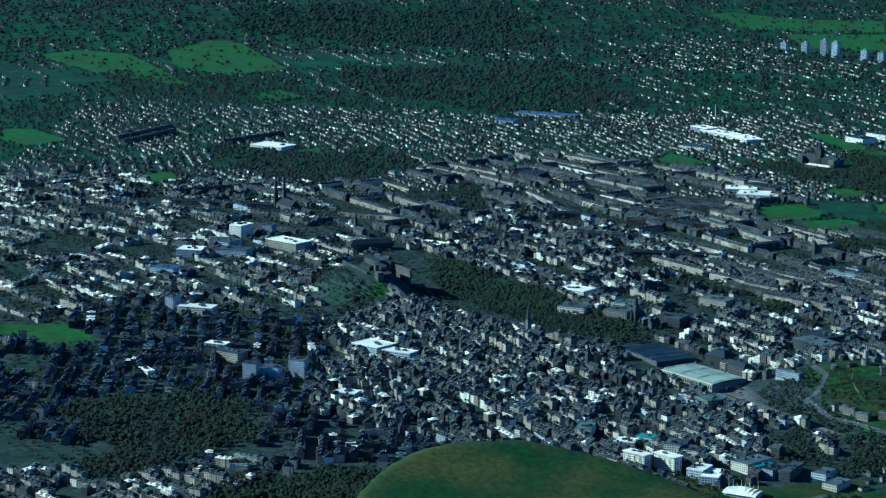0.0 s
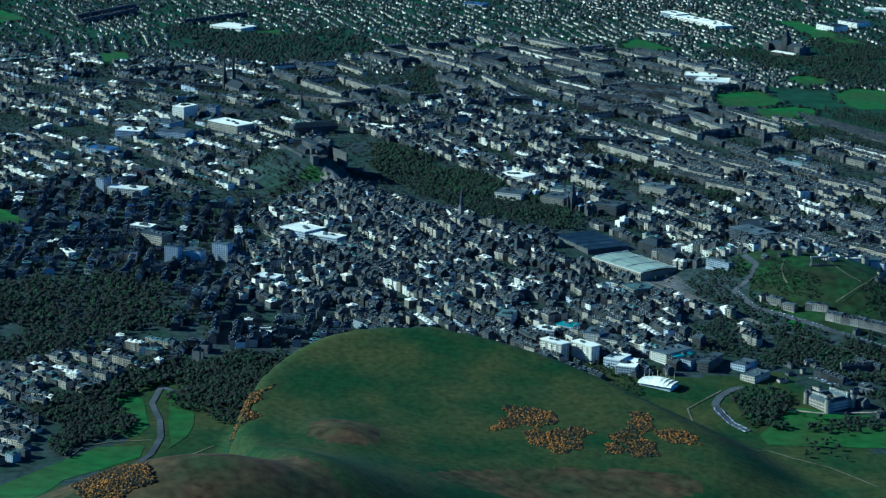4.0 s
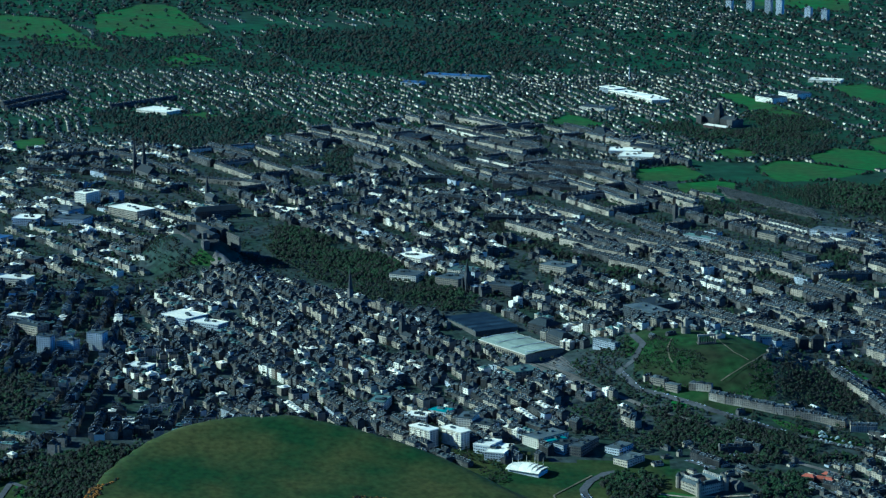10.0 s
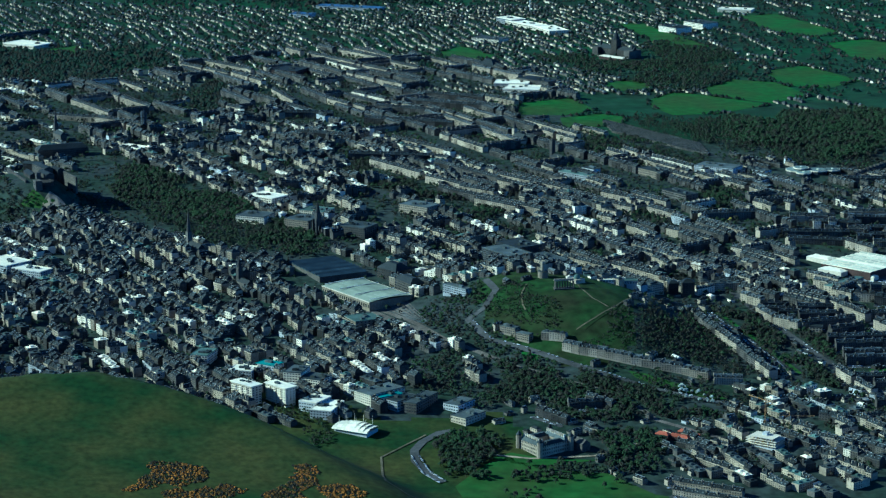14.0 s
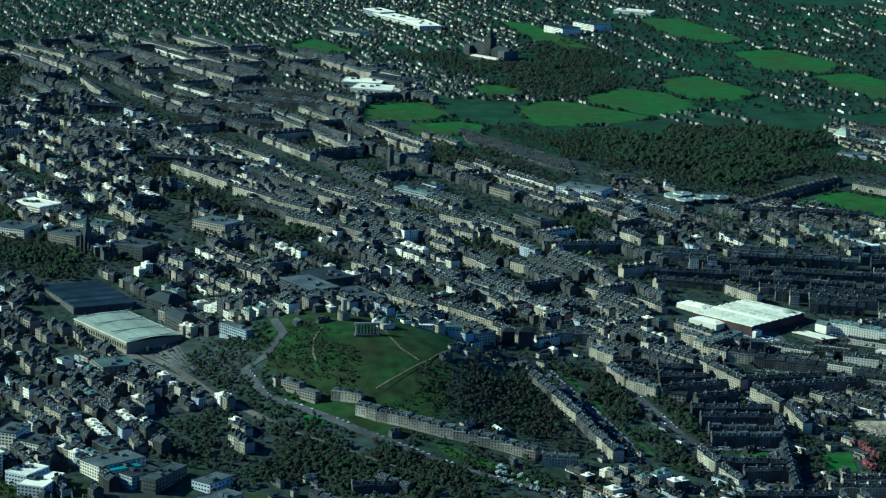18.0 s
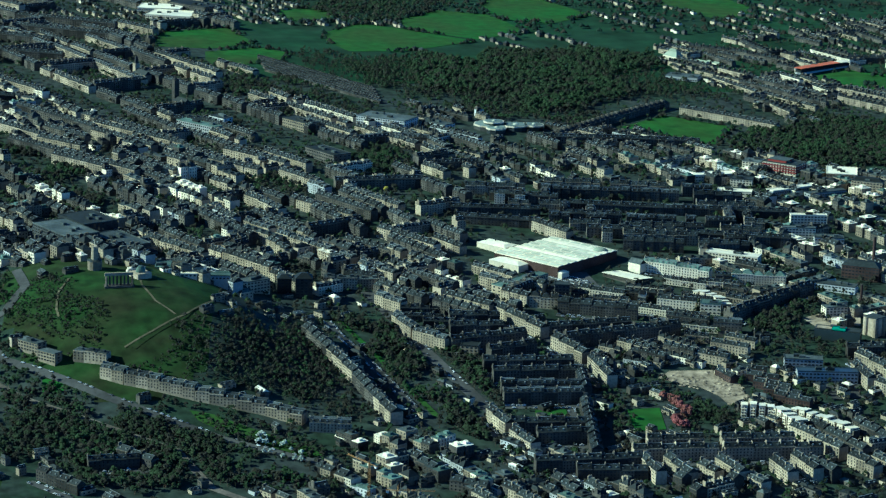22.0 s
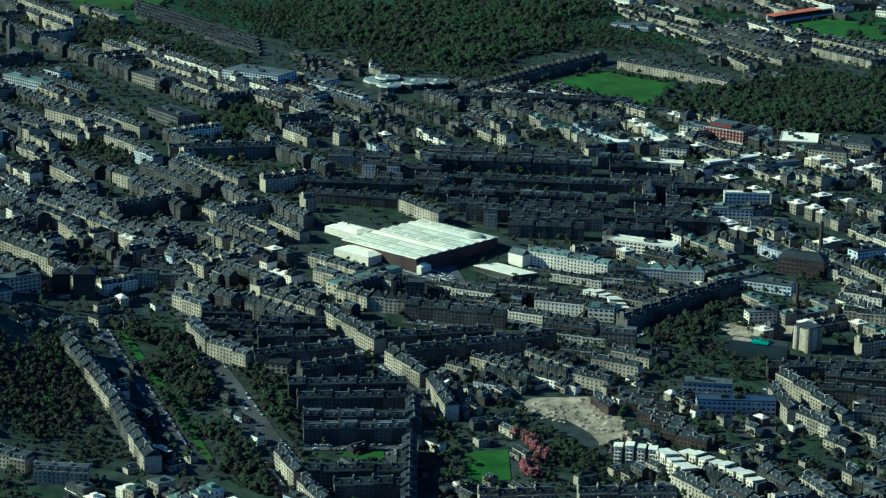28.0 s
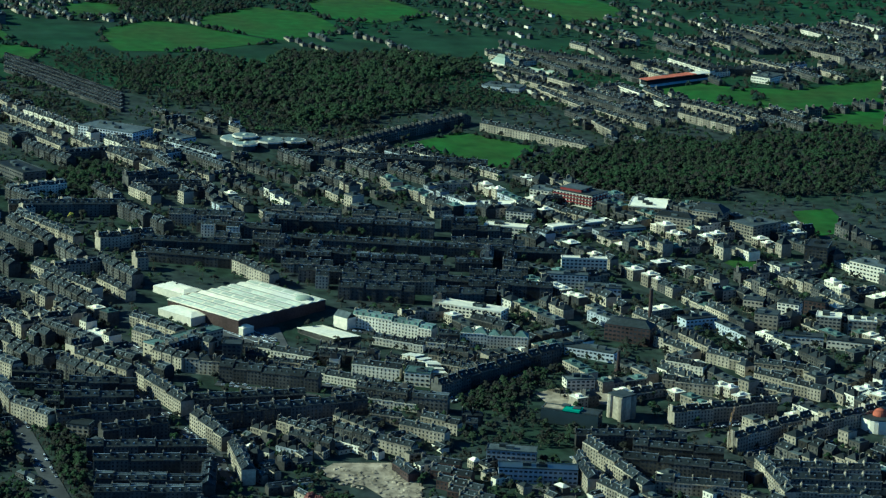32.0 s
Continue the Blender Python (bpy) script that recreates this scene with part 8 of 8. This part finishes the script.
district("court_tenements", "stone tenements round back courts", [(298, 660), (317, 755), (409, 806), (461, 758), (508, 703), (438, 649), (429, 604)], 30, (80, 56), 13, "tenement", 18, 3.0, 12.0)
district("depot_side_houses", "low pale and dark stone houses in short rows beside a depot", [(380, 800), (440, 795), (520, 880), (600, 905), (610, 945), (560, 965), (530, 1000), (480, 1075), (420, 1040), (395, 985), (420, 930), (405, 870)], 58, (52, 27), 9, "cottage", 21, 4.0, 10.0)
district("street_side_tenements", "stone tenements and shops between long streets", [(120, 470), (215, 470), (330, 520), (335, 600), (300, 650), (200, 640), (140, 570)], 24, (60, 40), 11, "old", 22, 3.0, 12.0)
district("crescent_back_houses", "dark stone mews houses behind a crescent", [(415, 612), (478, 610), (515, 640), (470, 720), (425, 700)], 75, (60, 28), 9, "cottage", 23, 2.0, 11.0)
district("site_side_houses", "small dark houses in short rows beside a cleared site", [(590, 800), (680, 770), (690, 880), (640, 900), (590, 930)], 40, (44, 26), 10, "cottage", 24, 4.0, 9.0)
district("cutting_side_houses", "low dark houses and workshops along a wooded cutting", [(600, 985), (650, 960), (690, 1050), (630, 1090)], 66, (50, 30), 10, "cottage", 25, 4.0, 10.0)
district("tenement_rows", "rows of stone tenements with slate roofs", [(-1250, 200), (-1100, 650), (-1000, 850), (-1700, 900), (-2100, 500), (-1900, -100), (-1700, -250), (-950, -260)], 22, (160, 94), 22, "tenement", 10, 3.0, 12.0, gaps=0.3)
district("small_villas", "small stone villas and terraces", [(-900, 1500), (-300, 1480), (-150, 1750), (-500, 2300), (-1200, 2300)], 15, (90, 46), 15, "cottage", 11, 6.0, 12.0, gaps=0.2)
thing("far_terrace_rows", merge([stamp(mass_kit(*key), spots) for key, spots in ROWS_FAR.items()]), MASS_MATS, label="long terraces of stone town houses with slate roofs", category="houses", kind="stuff")


def suburb(name, label, ring, turn, gap, unit, keep, seed):
    """Far small houses, plain, in rows along their streets."""
    x, y, t = rows_of(ring, turn, gap, unit, keep, 0.08, seed)
    ok = clear_of(x, y, WOODS)
    x, y, t = x[ok], y[ok], t[ok]
    r = np.random.default_rng(seed)
    z, groups = height(x, y), collections.defaultdict(list)
    kits = {}
    for wall in (0, 1, 2):
        for lid in (4, 5):
            k = Kit().box(-6, 6, -4, 4, -5, 5.2, wall)
            k.hip(-6, 6, -4, 4, 5.2, 3, lid, 0.1)
            kits[wall, lid] = k.arrays()
    for k in range(len(x)):
        groups[(1, 0, 2)[min(2, int(r.random() * 2.12))], (4, 5)[int(r.random() < 0.2)]].append((x[k], y[k], z[k], radians(t[k]), r.uniform(0.8, 1.2), r.uniform(0.8, 1.1), r.uniform(0.7, 1.1)))
    COUNT["mass"] += len(x)
    return thing(name, merge([stamp(kits[key], s) for key, s in groups.items()]), MASS_MATS, label=label, category="houses", kind="stuff")





def strip(u0, u1, v0, v1):
    """A four-cornered ring between distances ahead and across."""
    return [(300 + u * AHEAD[0] + v * ACROSS[0], 400 + u * AHEAD[1] + v * ACROSS[1]) for u, v in ((u0, v0), (u1, v0), (u1, v1), (u0, v1))]


suburb("suburb_houses", "villas and small houses between playing fields", strip(1150, 2300, 250, 1150), 8, 60, 15, 0.4, 20)
suburb("suburb_houses", "small pale houses in suburban streets", strip(1650, 3300, -2000, 300), 6, 34, 13, 0.9, 21)
suburb("suburb_houses", "small pale houses in suburban streets", strip(2300, 3500, 300, 2200), 4, 60, 16, 0.5, 22)
suburb("suburb_houses", "distant pale houses in suburban streets", strip(3300, 5200, -2600, 2600), 2, 62, 17, 0.62, 23)
suburb("suburb_houses", "distant pale houses in suburban streets", strip(5200, 9000, -3200, 3200), -2, 110, 22, 0.5, 24)

suburb("suburb_houses", "dense estate of pale houses with red roofs", [(-4975, 1774), (-5342, 2212), (-4914, 2401), (-4035, 2086), (-4006, 1821), (-4276, 1520)], 10, 70, 20, 0.95, 25)

x, y = spots_in(strip(1500, 4200, -2200, 2200), 800, 51, GREENS)
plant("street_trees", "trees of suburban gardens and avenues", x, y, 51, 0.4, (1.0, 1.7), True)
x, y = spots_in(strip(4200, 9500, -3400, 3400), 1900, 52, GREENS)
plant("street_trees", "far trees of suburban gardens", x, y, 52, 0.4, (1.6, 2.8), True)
x, y = spots_in(strip(-700, 1500, -1500, 1700), 360, 53, GREENS)
ok = clear_of(x, y, TAKEN) & (((x - 1250) / 560) ** 2 + ((y + 560) / np.where(y > -560, 520, 430)) ** 2 > 1) & (((x - 470) / 190) ** 2 + ((y - 270) / 100) ** 2 > 1)
plant("street_trees", "street and back-garden trees of the town", x[ok], y[ok], 53, 0.5, (0.7, 1.3))

x, y = spots_in(strip(-1000, -150, 350, 1500), 170, 54, GREENS)
ok = clear_of(x, y, TAKEN)
plant("street_trees", "street and back-garden trees of the town", x[ok], y[ok], 54, 0.5, (0.6, 1.1))

g = np.concatenate(COURT_TREES)[::2]
plant("court_trees", "trees of back courts between tenements", g[:, 0], g[:, 1], 55, 0.5, (0.8, 1.35))

for k, ring in enumerate(GREENS):
    if max(p[0] for p in ring) < -2500:
        x, y = spots_in(ring, 7000, 400 + k)
        if len(x):
            plant("fairway_trees", "clumps of trees between far fairways and fields", x, y, 410 + k, 0.3, (1.2, 2.2), True)

# ---- gorse and scrub on the crags ----
for k, ring in enumerate((
        [(1132, -494), (1062, -444), (1047, -402), (1088, -381), (1126, -406)],
        [(1143, -448), (1127, -394), (1151, -345), (1184, -363), (1219, -423), (1199, -445)],
        [(1140, -310), (1089, -272), (1085, -245), (1173, -268), (1238, -289), (1235, -331)],
        [(1144, -266), (1147, -233), (1192, -197), (1213, -211), (1177, -261)],
        [(1195, -346), (1178, -319), (1226, -327), (1224, -351)],
        [(1105, -889), (1007, -819), (923, -754), (952, -762), (1051, -820), (1121, -876)],
        [(1500, -1112), (1400, -1060), (1436, -1020), (1523, -1025), (1572, -1062), (1542, -1111)])):
    x, y = spots_in(ring, 5, 70 + k)
    r = np.random.default_rng(80 + k)
    s = r.uniform(0.15, 0.42, len(x))
    spots = np.stack([x, y, height(x, y) - 3.4 * s, r.uniform(0, 6.28, len(x)), s * 1.7, s * 1.7, s], 1)
    kits = [(b[0], b[1], b[2], b[3], b[4]) for b in CROWN_ONLY]
    pick = r.integers(len(kits), size=len(x))
    thing("gorse_thicket", merge([stamp(kits[j], spots[pick == j]) for j in range(len(kits)) if (pick == j).any()]), [BARK, GORSE, BARE],
          label="thicket of orange flowering gorse on a grass slope", category="shrubs", kind="stuff")

sheds(strip(-1000, -150, 350, 1500), 520, 61, GREENS + WOODS)
sheds(strip(-800, 100, -200, 400), 900, 62, GREENS + WOODS + [[(1600, -1000), (1150, 120), (780, 60), (560, -100), (900, -1000)], [(380, 160), (640, 200), (600, 340), (420, 330)]])
street_cars()

# ---- park trees and parked cars ----
lone_trees([(870, -20), (930, 20), (900, 60), (850, 30)], 130, 91, "broad park tree in early leaf")
lone_trees([(985, 60), (1060, 40), (1090, 200), (1000, 220)], 260, 92, "broad park tree in early leaf beside a lawn")
lone_trees([(1000, 0), (1150, -40), (1180, 60), (1040, 40)], 500, 93, "lone park tree on grass")
cars_along([(459, 523), (507, 523), (623, 533), (735, 537)], 5.6, 4.2, 11)
cars_along([(459, 523), (507, 523), (623, 533), (735, 537)], 5.6, -4.2, 12, 0.5)
cars_along([(452, 602), (538, 603), (700, 610), (832, 618), (960, 630)], 9, 5.5, 13, 0.5)
cars_along([(452, 602), (538, 603), (700, 610), (832, 618), (960, 630)], 11, -3.0, 14, 0.4)
cars_along([(450, 136), (531, 145), (651, 230), (765, 324), (843, 408)], 8, 4.0, 15, 0.5, 2.1)
cars_along([(1021, -63), (985, -75), (923, -74)], 3.4, 5.0, 16, 0.8, 2.1)
cars_along([(1021, -63), (985, -75), (923, -74)], 3.4, -5.0, 17, 0.8, 2.1)
cars_along([(325, 822), (395, 868)], 4.2, 8, 18, 0.8)
cars_along([(325, 822), (395, 868)], 4.2, -6, 19, 0.8)
cars_along([(322, 836), (385, 876)], 3.4, -10, 20, 0.85)
cars_along([(318, 850), (375, 884)], 3.4, -12, 21, 0.85)
lone_trees([(732, 817), (744, 822), (845, 796), (849, 784)], 28, 96, "pink blossoming street tree beside a lawn", (0.9, 1.3), 0, "blossom trees", BLOSSOM)
lone_trees([(-46, 744), (-26, 744), (-26, 764), (-46, 764)], 190, 97, "yellow-leaved tree in a back garden", (1.0, 1.2), 0, "garden trees", YELLOW_LEAF)
lone_trees([(780, 336), (766, 358), (806, 392), (832, 402), (838, 380)], 75, 98, "white blossoming tree beside park grass", (0.7, 1.0), 0, "blossom trees", WHITE_BLOSSOM)
rubble(SITE, 22, 99)
